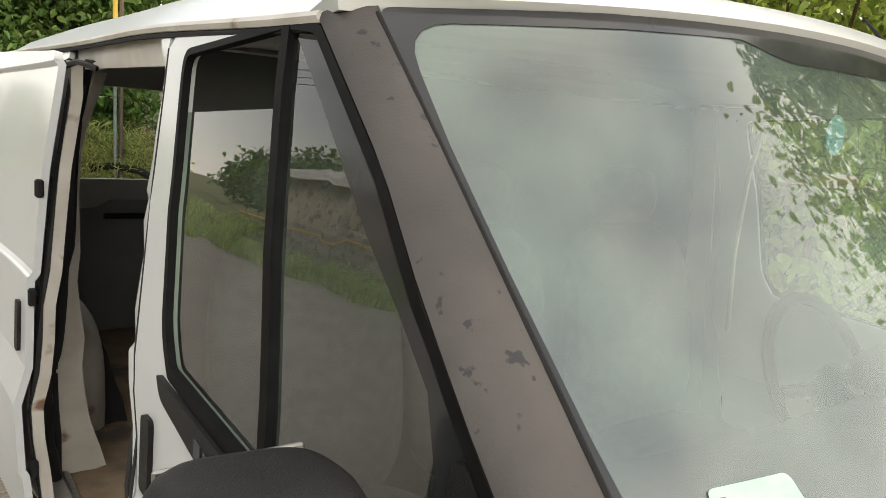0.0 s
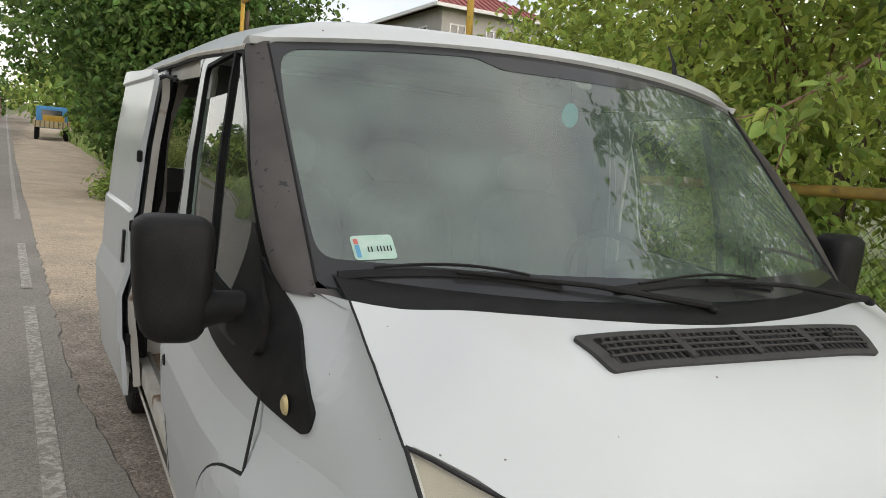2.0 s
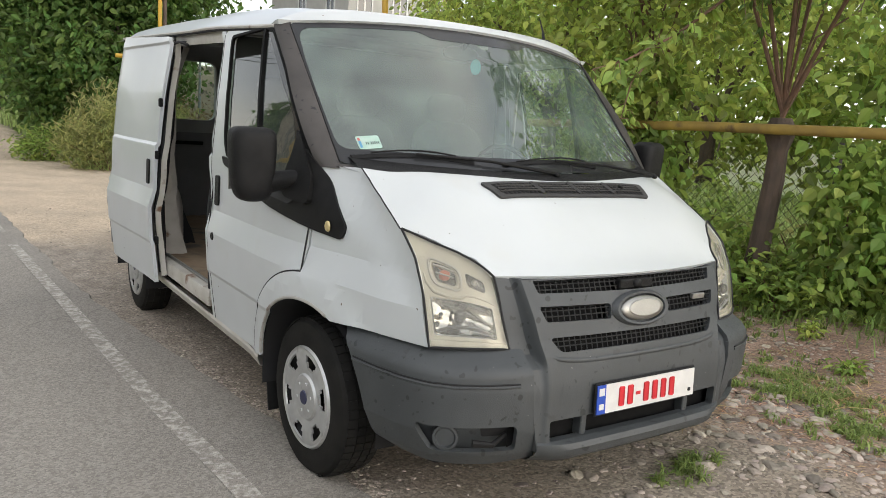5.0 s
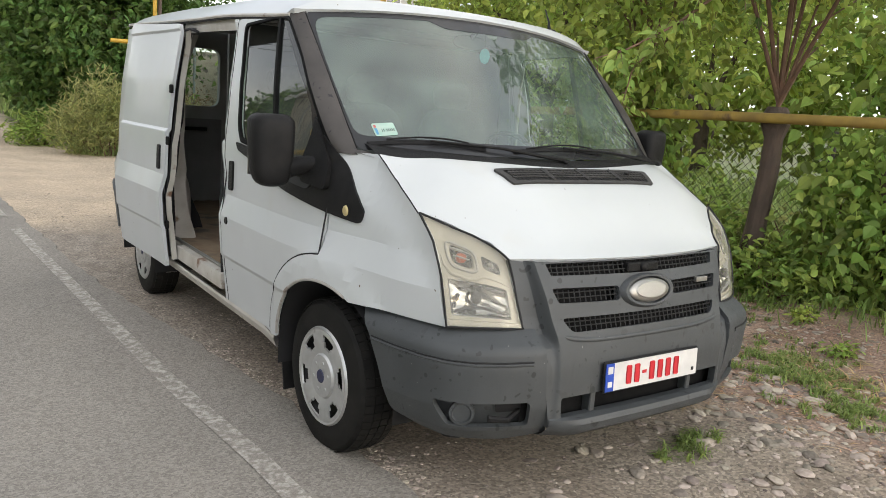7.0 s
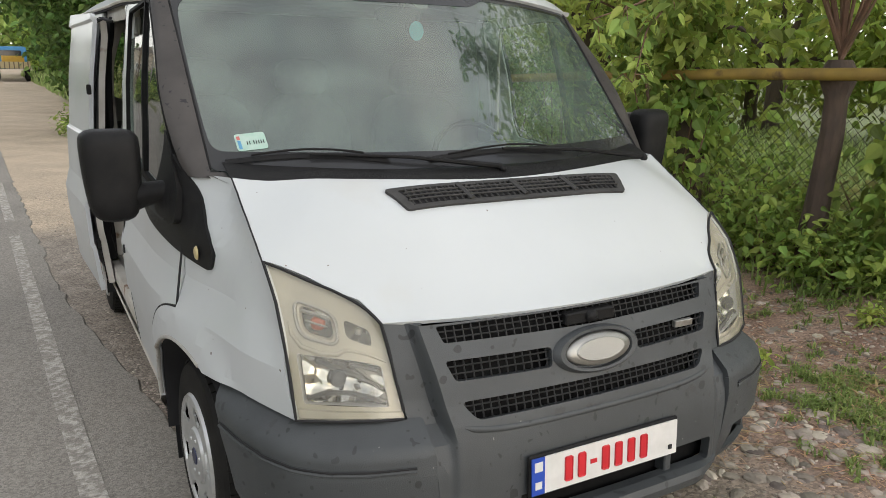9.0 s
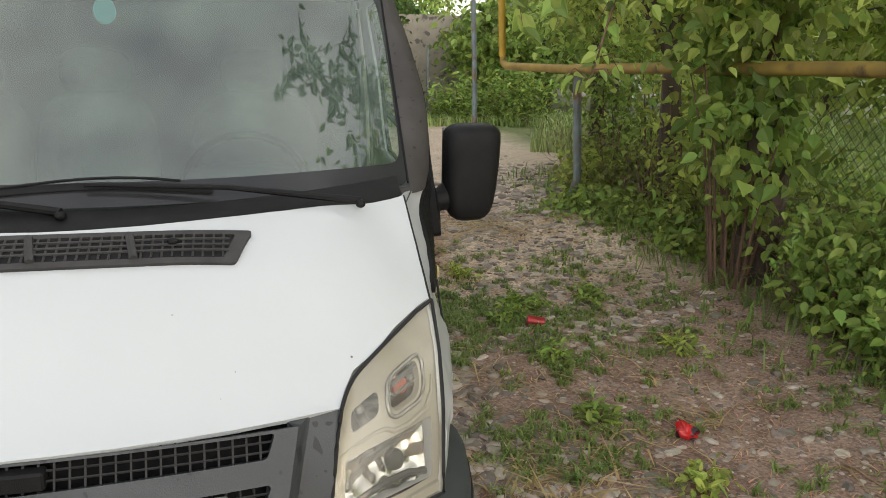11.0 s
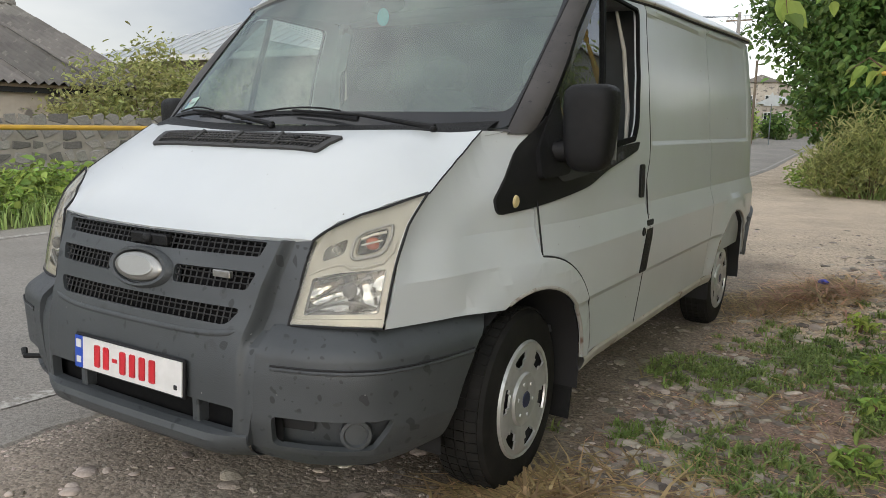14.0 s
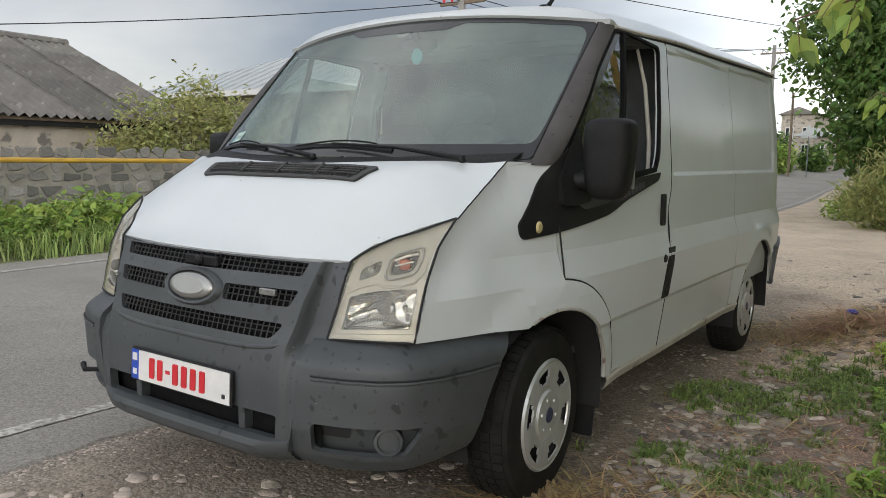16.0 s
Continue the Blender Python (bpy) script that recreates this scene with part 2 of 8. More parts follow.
STICKERBLUE = material("sticker_blue", (0.10, 0.30, 0.48), 0.5)
STICKERRED = material("sticker_red", (0.5, 0.13, 0.12), 0.5)
CYAN = leaf_material("cyan_card", (0.25, 0.88, 0.95), (0.33, 0.9, 0.96), vary=0.02)
ORANGE = material("yellowed_reflector_disc", (0.55, 0.45, 0.22), 0.35)
ASPHALT = material("worn_asphalt", (0.285, 0.259, 0.224), 0.9, second=(0.228, 0.211, 0.186), scale=1.1, third=(0.30, 0.275, 0.24), third_scale=0.5, third_low=0.45, third_high=0.7, bump=0.5, bump_scale=160)
LINEWHITE = material("worn_road_paint", (0.54, 0.51, 0.46), 0.8, second=(0.43, 0.40, 0.36), scale=6, third=(0.285, 0.259, 0.224), third_scale=30, third_low=0.40, third_high=0.56, bump=0.4, bump_scale=160)


def speckle(m, scale, low, high):
    """Grains of a harder tone in a surface."""
    n, l = m.node_tree.nodes, m.node_tree.links
    b = n["Principled BSDF"]
    src = b.inputs["Base Color"].links[0].from_socket
    co = n.new("ShaderNodeTexCoord")
    v = n.new("ShaderNodeTexVoronoi")
    v.inputs["Scale"].default_value = scale
    l.new(co.outputs["Object"], v.inputs["Vector"])
    sep = n.new("ShaderNodeSeparateColor")
    l.new(v.outputs["Color"], sep.inputs[0])
    r = n.new("ShaderNodeMapRange")
    r.inputs[3].default_value, r.inputs[4].default_value = low, high
    l.new(sep.outputs[0], r.inputs[0])
    hsv = n.new("ShaderNodeHueSaturation")
    l.new(r.outputs[0], hsv.inputs["Value"])
    l.new(src, hsv.inputs["Color"])
    l.new(hsv.outputs["Color"], b.inputs["Base Color"])


speckle(ASPHALT, 110, 0.72, 1.25)
speckle(LINEWHITE, 110, 0.8, 1.15)


def cracks(m, scale, width, tone):
    """Thin dark cracks along the edges of wandering cells."""
    n, l = m.node_tree.nodes, m.node_tree.links
    b = n["Principled BSDF"]
    src = b.inputs["Base Color"].links[0].from_socket
    co = n.new("ShaderNodeTexCoord")
    no = n.new("ShaderNodeTexNoise")
    no.inputs["Scale"].default_value, no.inputs["Detail"].default_value = 3.0, 6.0
    l.new(co.outputs["Object"], no.inputs["Vector"])
    add = n.new("ShaderNodeVectorMath")
    add.operation = "MULTIPLY_ADD"
    add.inputs[1].default_value = (0.6, 0.6, 0.0)
    l.new(no.outputs["Color"], add.inputs[0])
    l.new(co.outputs["Object"], add.inputs[2])
    v = n.new("ShaderNodeTexVoronoi")
    v.feature = "DISTANCE_TO_EDGE"
    v.inputs["Scale"].default_value = scale
    l.new(add.outputs[0], v.inputs["Vector"])
    r = n.new("ShaderNodeMapRange")
    r.inputs[1].default_value, r.inputs[2].default_value = 0.0, width
    r.inputs[3].default_value, r.inputs[4].default_value = tone, 1.0
    l.new(v.outputs["Distance"], r.inputs[0])
    hsv = n.new("ShaderNodeHueSaturation")
    l.new(r.outputs[0], hsv.inputs["Value"])
    l.new(src, hsv.inputs["Color"])
    l.new(hsv.outputs["Color"], b.inputs["Base Color"])


cracks(ASPHALT, 0.17, 0.0022, 0.82)


def chips(m, scale, level, colour):
    """Small marks where the surface is knocked or stained."""
    n, l = m.node_tree.nodes, m.node_tree.links
    b = n["Principled BSDF"]
    src = b.inputs["Base Color"].links[0].from_socket
    co = n.new("ShaderNodeTexCoord")
    no = n.new("ShaderNodeTexNoise")
    no.inputs["Scale"].default_value, no.inputs["Detail"].default_value = scale, 1.0
    l.new(co.outputs["Object"], no.inputs["Vector"])
    r = n.new("ShaderNodeMapRange")
    r.inputs[1].default_value, r.inputs[2].default_value = level, level + 0.015
    l.new(no.outputs["Fac"], r.inputs[0])
    mx = n.new("ShaderNodeMix")
    mx.data_type = "RGBA"
    l.new(r.outputs[0], mx.inputs[0])
    l.new(src, mx.inputs[6])
    mx.inputs[7].default_value = (*colour, 1)
    l.new(mx.outputs[2], b.inputs["Base Color"])


chips(PAINT, 42, 0.80, (0.12, 0.09, 0.07))
chips(BUMPER, 19, 0.697, (0.022, 0.024, 0.026))
chips(BUMPER, 42, 0.71, (0.026, 0.028, 0.03))
chips(BUMPER, 70, 0.80, (0.22, 0.22, 0.21))



# ---- mesh helpers ----
def finish(bm, name, mat, parent=None, label="", smooth=0.6):
    bm.normal_update()
    for f in bm.faces:
        f.smooth = True
    for e in bm.edges:
        e.smooth = len(e.link_faces) == 2 and e.calc_face_angle(0.0) < smooth
    me = bpy.data.meshes.new(name)
    bm.to_mesh(me)
    bm.free()
    for m in mat if isinstance(mat, (list, tuple)) else [mat]:
        me.materials.append(m)
    ob = new(name, me)
    if parent:
        ob.parent = parent
    if label:
        ob["label"] = label
    return ob


def part(name, bm, mat, parent, label=""):
    return finish(bm, name, mat, parent, label)


def empty(name, place=(0, 0, 0)):
    ob = new(name)
    ob.empty_display_size = 0.2
    ob.location = place
    return ob


def rounded(points, r, steps=5):
    """A polygon with its corners rounded; a point may carry its own radius as a third number."""
    out = []
    n = len(points)
    for i in range(n):
        p = Vector(points[i][:2])
        a, b = Vector(points[i - 1][:2]), Vector(points[(i + 1) % n][:2])
        rr = points[i][2] if len(points[i]) > 2 else r
        da, db = (a - p), (b - p)
        k = min(rr, da.length * 0.45, db.length * 0.45)
        if k < 1e-4:
            out.append(tuple(p))
            continue
        s, e = p + da.normalized() * k, p + db.normalized() * k
        for j in range(steps + 1):
            t = j / steps
            q = s * (1 - t) ** 2 + p * 2 * t * (1 - t) + e * t * t
            out.append((q.x, q.y))
    return out


def arc(cx, cy, r, a0, a1, n=16):
    return [(cx + r * math.cos(radians(a0 + (a1 - a0) * i / n)), cy + r * math.sin(radians(a0 + (a1 - a0) * i / n))) for i in range(n + 1)]


def lines(lo, hi, step):
    k = max(1, int(math.ceil((hi - lo) / step)))
    return [lo + (hi - lo) * i / k for i in range(1, k)]


def flat(outer, holes=(), cuts_u=(), cuts_v=()):
    bm = bmesh.new()
    edges = []
    for loop in (outer, *holes):
        vs = [bm.verts.new((u, v, 0)) for u, v in loop]
        edges += [bm.edges.new((vs[i], vs[(i + 1) % len(vs)])) for i in range(len(vs))]
    bmesh.ops.triangle_fill(bm, edges=edges, use_beauty=True, normal=(0, 0, 1))
    for axis, cuts in ((0, cuts_u), (1, cuts_v)):
        no = Vector((1, 0, 0)) if axis == 0 else Vector((0, 1, 0))
        for c in cuts:
            bmesh.ops.bisect_plane(bm, geom=bm.verts[:] + bm.edges[:] + bm.faces[:], dist=1e-5, plane_co=no * c, plane_no=no)
    return bm


def thicken(bm, thick):
    """Gives a sheet thickness on the side away from its normals."""
    bm.normal_update()
    old = {v: v.normal.copy() for v in bm.verts}
    back = {v: bm.verts.new(v.co - n * thick) for v, n in old.items()}
    rim = [e for e in bm.edges if len(e.link_faces) == 1]
    faces = bm.faces[:]
    for e in rim:
        f = e.link_faces[0]
        a, b = e.verts
        for lp in f.loops:
            if lp.edge == e:
                a, b = lp.vert, lp.link_loop_next.vert
        bm.faces.new((b, a, back[a], back[b]))
    for f in faces:
        bm.faces.new([back[v] for v in reversed(f.verts)])


def panel(name, outer, holes, place, step, thick, mat, parent, outward, label="", extra_u=(), extra_v=(), smooth=0.6):
    us, vs = [p[0] for p in outer], [p[1] for p in outer]
    bm = flat(outer, holes, sorted(set(lines(min(us), max(us), step)) | set(extra_u)), sorted(set(lines(min(vs), max(vs), step)) | set(extra_v)))
    for v in bm.verts:
        v.co = place(v.co.x, v.co.y)
    bm.normal_update()
    total = Vector()
    for f in bm.faces:
        total += f.normal * f.calc_area()
    if total.dot(Vector(outward)) < 0:
        bmesh.ops.reverse_faces(bm, faces=bm.faces[:])
    if thick:
        thicken(bm, thick)
    return finish(bm, name, mat, parent, label, smooth)


def loft(rows, closed=False, caps=False):
    """A sheet through rows of points."""
    bm = bmesh.new()
    grid = [[bm.verts.new(p) for p in row] for row in rows]
    n = len(grid[0])
    for a, b in zip(grid, grid[1:]):
        for i in range(n if closed else n - 1):
            j = (i + 1) % n
            bm.faces.new((a[i], a[j], b[j], b[i]))
    if caps:
        bm.faces.new(list(reversed(grid[0])))
        bm.faces.new(grid[-1])
    bmesh.ops.recalc_face_normals(bm, faces=bm.faces[:])
    return bm


def tube(points, radius, sides=8, ends=True):
    pts = [Vector(p) for p in points]
    radii = radius if isinstance(radius, (list, tuple)) else [radius] * len(pts)
    rows = []
    ref = Vector((0.137, 0.311, 0.94))
    for i, p in enumerate(pts):
        d = (pts[min(i + 1, len(pts) - 1)] - pts[max(i - 1, 0)]).normalized()
        a = d.cross(ref)
        if a.length < 0.05:
            a = d.cross(Vector((1, 0, 0)))
        a.normalize()
        b = d.cross(a)
        rows.append([p + (a * math.cos(2 * math.pi * k / sides) + b * math.sin(2 * math.pi * k / sides)) * radii[i] for k in range(sides)])
    return loft(rows, True, ends)


def box(lo, hi, bevel=0.0, seg=2):
    bm = bmesh.new()
    bmesh.ops.create_cube(bm, size=1.0)
    for v in bm.verts:
        v.co = [lo[i] + (v.co[i] + 0.5) * (hi[i] - lo[i]) for i in range(3)]
    if bevel:
        bmesh.ops.bevel(bm, geom=bm.edges[:], offset=bevel, segments=seg, affect="EDGES", profile=0.6)
    return bm


def blob(centre, half, power=3.0, nu=24, nv=16):
    """A rounded block (superellipsoid)."""
    def sp(v, e):
        return math.copysign(abs(v) ** e, v)
    e = 2.0 / power
    rows = []
    for j in range(1, nv):
        ph = -math.pi / 2 + math.pi * j / nv
        rows.append([(centre[0] + half[0] * sp(math.cos(ph), e) * sp(math.cos(2 * math.pi * i / nu), e),
                      centre[1] + half[1] * sp(math.cos(ph), e) * sp(math.sin(2 * math.pi * i / nu), e),
                      centre[2] + half[2] * sp(math.sin(ph), e)) for i in range(nu)])
    return loft(rows, True, True)


def join(*bms):
    out = bmesh.new()
    for b in bms:
        me = bpy.data.meshes.new("tmp")
        b.to_mesh(me)
        b.free()
        out.from_mesh(me)
        bpy.data.meshes.remove(me)
    return out


def lathe(profile, sides=48, axis=(1, 0, 0), centre=(0, 0, 0)):
    """Turns (along the axis, radius) pairs round an axis along x."""
    rows = []
    for k in range(sides):
        a = 2 * math.pi * k / sides
        rows.append([(centre[0] + u, centre[1] + r * math.cos(a), centre[2] + r * math.sin(a)) for u, r in profile])
    rows.append(rows[0])
    bm = loft(rows)
    bmesh.ops.remove_doubles(bm, verts=bm.verts[:], dist=1e-5)
    bmesh.ops.recalc_face_normals(bm, faces=bm.faces[:])
    return bm


def clamp(v, lo=0.0, hi=1.0):
    return max(lo, min(hi, v))


def smooth(a, b, v):
    t = clamp((v - a) / (b - a))
    return t * t * (3 - 2 * t)


# ---- the van's surfaces: nose towards -y, wheels' front axle at y = 0 ----
HUB = 0.34
REAR_AXLE, REAR_HUB = 2.935, 0.30
SIDE_Z = (0.28, 0.40, 0.625, 0.645, 0.84, 0.945, 1.20, 1.50, 1.78, 1.86, 1.95)
SIDE_X = (0.905, 0.945, 0.966, 0.976, 0.984, 0.954, 0.946, 0.922, 0.882, 0.866, 0.83)


def gutter(y):
    return 1.80 + 0.05 * smooth(0.3, 1.6, y) + 0.05 * smooth(1.4, 3.8, y)


def hood_z(x, y):
    s = y - 0.45 * max(0.0, abs(x) - 0.25) ** 2
    sag = 0.030 * smooth(0.58, 0.80, abs(x)) * math.sin(math.pi * clamp((y + 0.443) / 0.313))
    return -sag + float(np.interp(s, (-0.85, -0.78, -0.74, -0.70, -0.65, -0.60, -0.50, -0.42, -0.33, -0.20), (0.885, 0.938, 0.958, 0.979, 1.012, 1.056, 1.145, 1.20, 1.24, 1.275))) - 0.016 * smooth(0.05, 0.48, abs(x)) * smooth(-0.60, -0.67, y)


def hood_line(y):
    return hood_z(0.79, y)


def side_x(y, z):
    x = float(np.interp(z, SIDE_Z, SIDE_X))
    d = max(0.0, 0.45 - y)
    a = clamp(0.172 + (z - 0.68) * 0.15, 0.14, 0.3) * clamp(1 - (z - 1.25) / 0.25)
    k = clamp(1 - (z - 1.25) / 0.25)
    a = 0.156 * k + (a - 0.156 * k) * smooth(-0.45, -0.15, y)
    x -= a * d * d
    if y < 0.1:
        edge = float(np.interp(y, (-0.443, -0.13, 0.06), (0.808, 0.802, 0.87)))
        x += (edge - x) * smooth(0.20, 0.0, hood_line(y) - z) * smooth(0.08, -0.04, y)
    r = max(0.0, y - 3.3)
    x -= 0.22 * r * r
    for cy, cz, k in ((0.0, HUB, 0.40), (REAR_AXLE, REAR_HUB, 0.455)):
        q = math.hypot(y - cy, z - cz)
        if z > cz - 0.1:
            x += 0.018 * smooth(k + 0.13, k + 0.06, q)
    if 1.15 < y < 3.45:
        inside = smooth(1.185, 1.205, y) * smooth(3.42, 3.40, y) * smooth(1.195, 1.215, z) * smooth(gutter(y) - 0.055, gutter(y) - 0.075, z)
        x -= 0.012 * inside
    return x


def on_side(side, off=0.0):
    return lambda y, z: Vector((side * (side_x(y, z) + off), y, z))


def screen_y(x, z):
    return -0.21 + (z - 1.28) * 0.97 + 0.30 * x * x


def nose_y(x, z):
    """The face of the bumper's middle and the grille."""
    bow = float(np.interp(z, (0.60, 0.75), (0.05, 0.14)))
    return float(np.interp(z, (0.30, 0.40, 0.60, 0.70, 0.754, 0.83, 0.90, 0.945, 0.97), (-0.848, -0.856, -0.854, -0.840, -0.823, -0.803, -0.772, -0.752, -0.74))) + bow * x * x


BPLAN = ((0.30, -0.870), (0.44, -0.850), (0.56, -0.828), (0.67, -0.795), (0.76, -0.750), (0.825, -0.69), (0.872, -0.60), (0.905, -0.48), (0.925, -0.36), (0.94, -0.20), (0.945, -0.10))
_bl = [0.0]
for _a, _b in zip(BPLAN, BPLAN[1:]):
    _bl.append(_bl[-1] + math.dist(_a, _b))


def corner_point(side):
    """The bumper's corner: along its length s, and z."""
    def f(s, z):
        x, y = float(np.interp(s, _bl, [p[0] for p in BPLAN])), float(np.interp(s, _bl, [p[1] for p in BPLAN]))
        inset = float(np.interp(z, (0.315, 0.375, 0.46, 0.60, 0.655, 0.675, 0.70, 0.725), (0.085, 0.038, 0.008, 0.0, 0.006, 0.020, 0.055, 0.09)))
        n = Vector((x * 0.9, y + 0.1, 0)).normalized()
        return Vector((side * (x - n.x * inset), y - n.y * inset, z))
    return f


# ---- the van ----
van = tagged(empty("panel_van"), "white panel van with grey plastic bumpers, its side door slid open", "van")
SIDES = ((1, "driver side"), (-1, "kerb side"))

# edges of a headlamp: its top, outer, inner and lower line
LAMP_TOP = ((0.808, -0.443, 1.082), (0.770, -0.468, 1.066), (0.718, -0.516, 1.041), (0.669, -0.569, 1.021), (0.620, -0.611, 0.993), (0.598, -0.645, 0.973), (0.585, -0.676, 0.952))
LAMP_OUT = ((0.808, -0.443, 1.082), (0.806, -0.533, 1.005), (0.804, -0.591, 0.900), (0.800, -0.617, 0.808), (0.797, -0.638, 0.724))
LAMP_IN = ((0.585, -0.676, 0.952), (0.574, -0.693, 0.895), (0.563, -0.715, 0.812), (0.551, -0.746, 0.720))
LAMP_LOW = ((0.797, -0.638, 0.724), (0.708, -0.697, 0.726), (0.624, -0.735, 0.726), (0.551, -0.746, 0.720))


def along(pts):
    d = [0.0]
    for a, b in zip(pts, pts[1:]):
        d.append(d[-1] + math.dist(a, b))
    def f(t):
        return Vector([float(np.interp(t * d[-1], d, [p[i] for p in pts])) for i in range(3)])
    return f


# bonnet
def wing_edge(y):
    return side_x(y, hood_z(0.80, y)) - 0.003


hood_outer = []
for i in range(17):
    x = 0.80 - 1.60 * i / 16
    hood_outer.append((x, -0.335 + 0.205 * (abs(x) / 0.80) ** 2))
flank = [(wing_edge(y), y) for y in (-0.18, -0.23, -0.28, -0.33, -0.38, -0.43)] + [(p[0] - 0.004, p[1] + 0.004) for p in LAMP_TOP[1:]]
hood_outer += [(-x, y) for x, y in flank]
for i in range(1, 12):
    x = -0.581 + 1.162 * i / 12
    hood_outer.append((x, -0.756 + 0.084 * (x / 0.581) ** 2))
hood_outer += list(reversed(flank))
bonnet = panel("bonnet", hood_outer, (), lambda x, y: Vector((x, y, hood_z(x, y))), 0.045, 0.012, PAINT, van, (0, -0.3, 1), "white painted bonnet with small chips")

# air intake on the bonnet
def vent_at(x, y, up=0.0):
    return Vector((x, y - 0.3 * up, hood_z(x, y) + up))
v_out = rounded([(-0.43, -0.354), (-0.395, -0.444), (0.395, -0.444), (0.43, -0.354)], 0.012)
v_in = rounded([(-0.395, -0.367), (-0.372, -0.432), (0.372, -0.432), (0.395, -0.367)], 0.01)
vent = panel("bonnet_vent", v_out, (v_in,), lambda x, y: vent_at(x, y, 0.009), 0.06, 0.010, VENTGREY, bonnet, (0, -0.3, 1), "weathered black plastic air intake with a lattice")
panel("vent_floor", v_in, (), lambda x, y: vent_at(x, y, 0.0025), 0.06, 0.0, GAP, vent, (0, -0.3, 1))
vent_bars = []
for k in range(3):
    y = -0.383 - 0.0165 * k
    vent_bars.append(tube([vent_at(-0.382 + 0.764 * i / 12, y, 0.010) for i in range(13)], 0.0030, 6))
for k in range(38):
    x = -0.370 + 0.02 * k
    vent_bars.append(tube([vent_at(x, -0.368, 0.009), vent_at(x, -0.432, 0.009)], 0.0026, 5))
for k in (-0.19, 0.0, 0.19):
    vent_bars.append(tube([vent_at(k - 0.008, -0.366, 0.011), vent_at(k + 0.008, -0.434, 0.011)], 0.009, 6))
part("vent_grid", join(*vent_bars), VENTGREY, vent)
part("washer_jet", blob(vent_at(0.27, -0.395, 0.014), (0.012, 0.009, 0.007), 2.4, 12, 8), TRIM, vent)

# scuttle below the windscreen
rows = []
for k in range(5):
    t = k / 4
    row = []
    for i in range(25):
        x = -0.80 + 1.60 * i / 24
        ya, za = -0.333 + 0.205 * (abs(x) / 0.80) ** 2, 0.0
        za = hood_z(x, ya) - 0.014
        zb = 1.29 - 0.03 * (1 - (abs(x) / 0.80) ** 2)
        yb = screen_y(x, zb) + 0.004
        row.append((x, ya + (yb - ya) * t, za + (zb - za) * t + (0.006 if 0 < k < 4 else 0)))
    rows.append(row)
bm = loft(rows)
part("scuttle_panel", bm, TRIM, van, "black plastic scuttle under the windscreen")

# windscreen and its black border
def screen_at(off):
    return lambda x, z: Vector((x, screen_y(x, z) + off, z))
ws_out = rounded([(-0.835, 1.265), (0.835, 1.265), (0.832, 1.808, 0.02), (0.4, 1.848, 0), (0.0, 1.858, 0), (-0.4, 1.848, 0), (-0.832, 1.808, 0.02)], 0.03)
ws_half = [(0.0, 1.312, 0), (0.4, 1.313, 0), (0.819, 1.318, 0.13), (0.824, 1.40, 0), (0.8255, 1.53, 0), (0.8235, 1.65, 0), (0.813, 1.790, 0.06), (0.52, 1.815, 0), (0.31, 1.826, 0.01), (0.24, 1.798, 0.03)]
ws_in = rounded([(x, z, r) for x, z, r in ws_half] + [(-x, z, r) for x, z, r in reversed(ws_half[1:])], 0.02)
screen = panel("windscreen", ws_out, (), screen_at(0.0), 0.08, 0.0, SCREEN, van, (0, -1, 1), "dusty windscreen with a black border")
screen.visible_shadow = False
panel("frit_border", ws_out, (ws_in,), screen_at(-0.002), 0.08, 0.0, FRIT, screen, (0, -1, 1))

# wipers
def wiper(x0, x1, xp):
    zt = lambda x: 1.292 + 0.018 * math.sin((x - x0) / (x1 - x0) * 3.1)
    blade = loft([[(x, screen_y(x, zt(x) + dz) - dy, zt(x) + dz) for dz, dy in ((-0.009, 0.005), (0.004, 0.005), (0.004, 0.013), (-0.009, 0.010))] for x in np.linspace(x0, x1, 16)], True, True)
    rib = tube([(x, screen_y(x, zt(x) + 0.012) - 0.020, zt(x) + 0.010 + 0.006 * math.sin(9 * x)) for x in np.linspace(x0 + 0.07, x1 - 0.07, 10)], 0.0035, 6)
    xm = (x0 + x1) / 2
    arm = tube([(xm, screen_y(xm, 1.31) - 0.026, 1.314), (xm + (xp - xm) * 0.5, -0.20, 1.300), (xp, -0.262 + 0.1 * xp * xp, 1.264)], [0.0045, 0.006, 0.010], 8)
    pivot = blob((xp, -0.268 + 0.1 * xp * xp, 1.258), (0.012, 0.014, 0.010), 2.4, 12, 8)
    return join(blade, rib, arm, pivot)
part("wiper", wiper(-0.79, -0.33, 0.03), TRIM, van, "black windscreen wiper")
part("wiper", wiper(-0.20, 0.34, 0.68), TRIM, van, "black windscreen wiper")

def SCREEN_TOP(x):
    """Height of the windscreen's upper edge."""
    return 1.858 - 0.045 * (min(abs(x), 0.84) / 0.84) ** 2


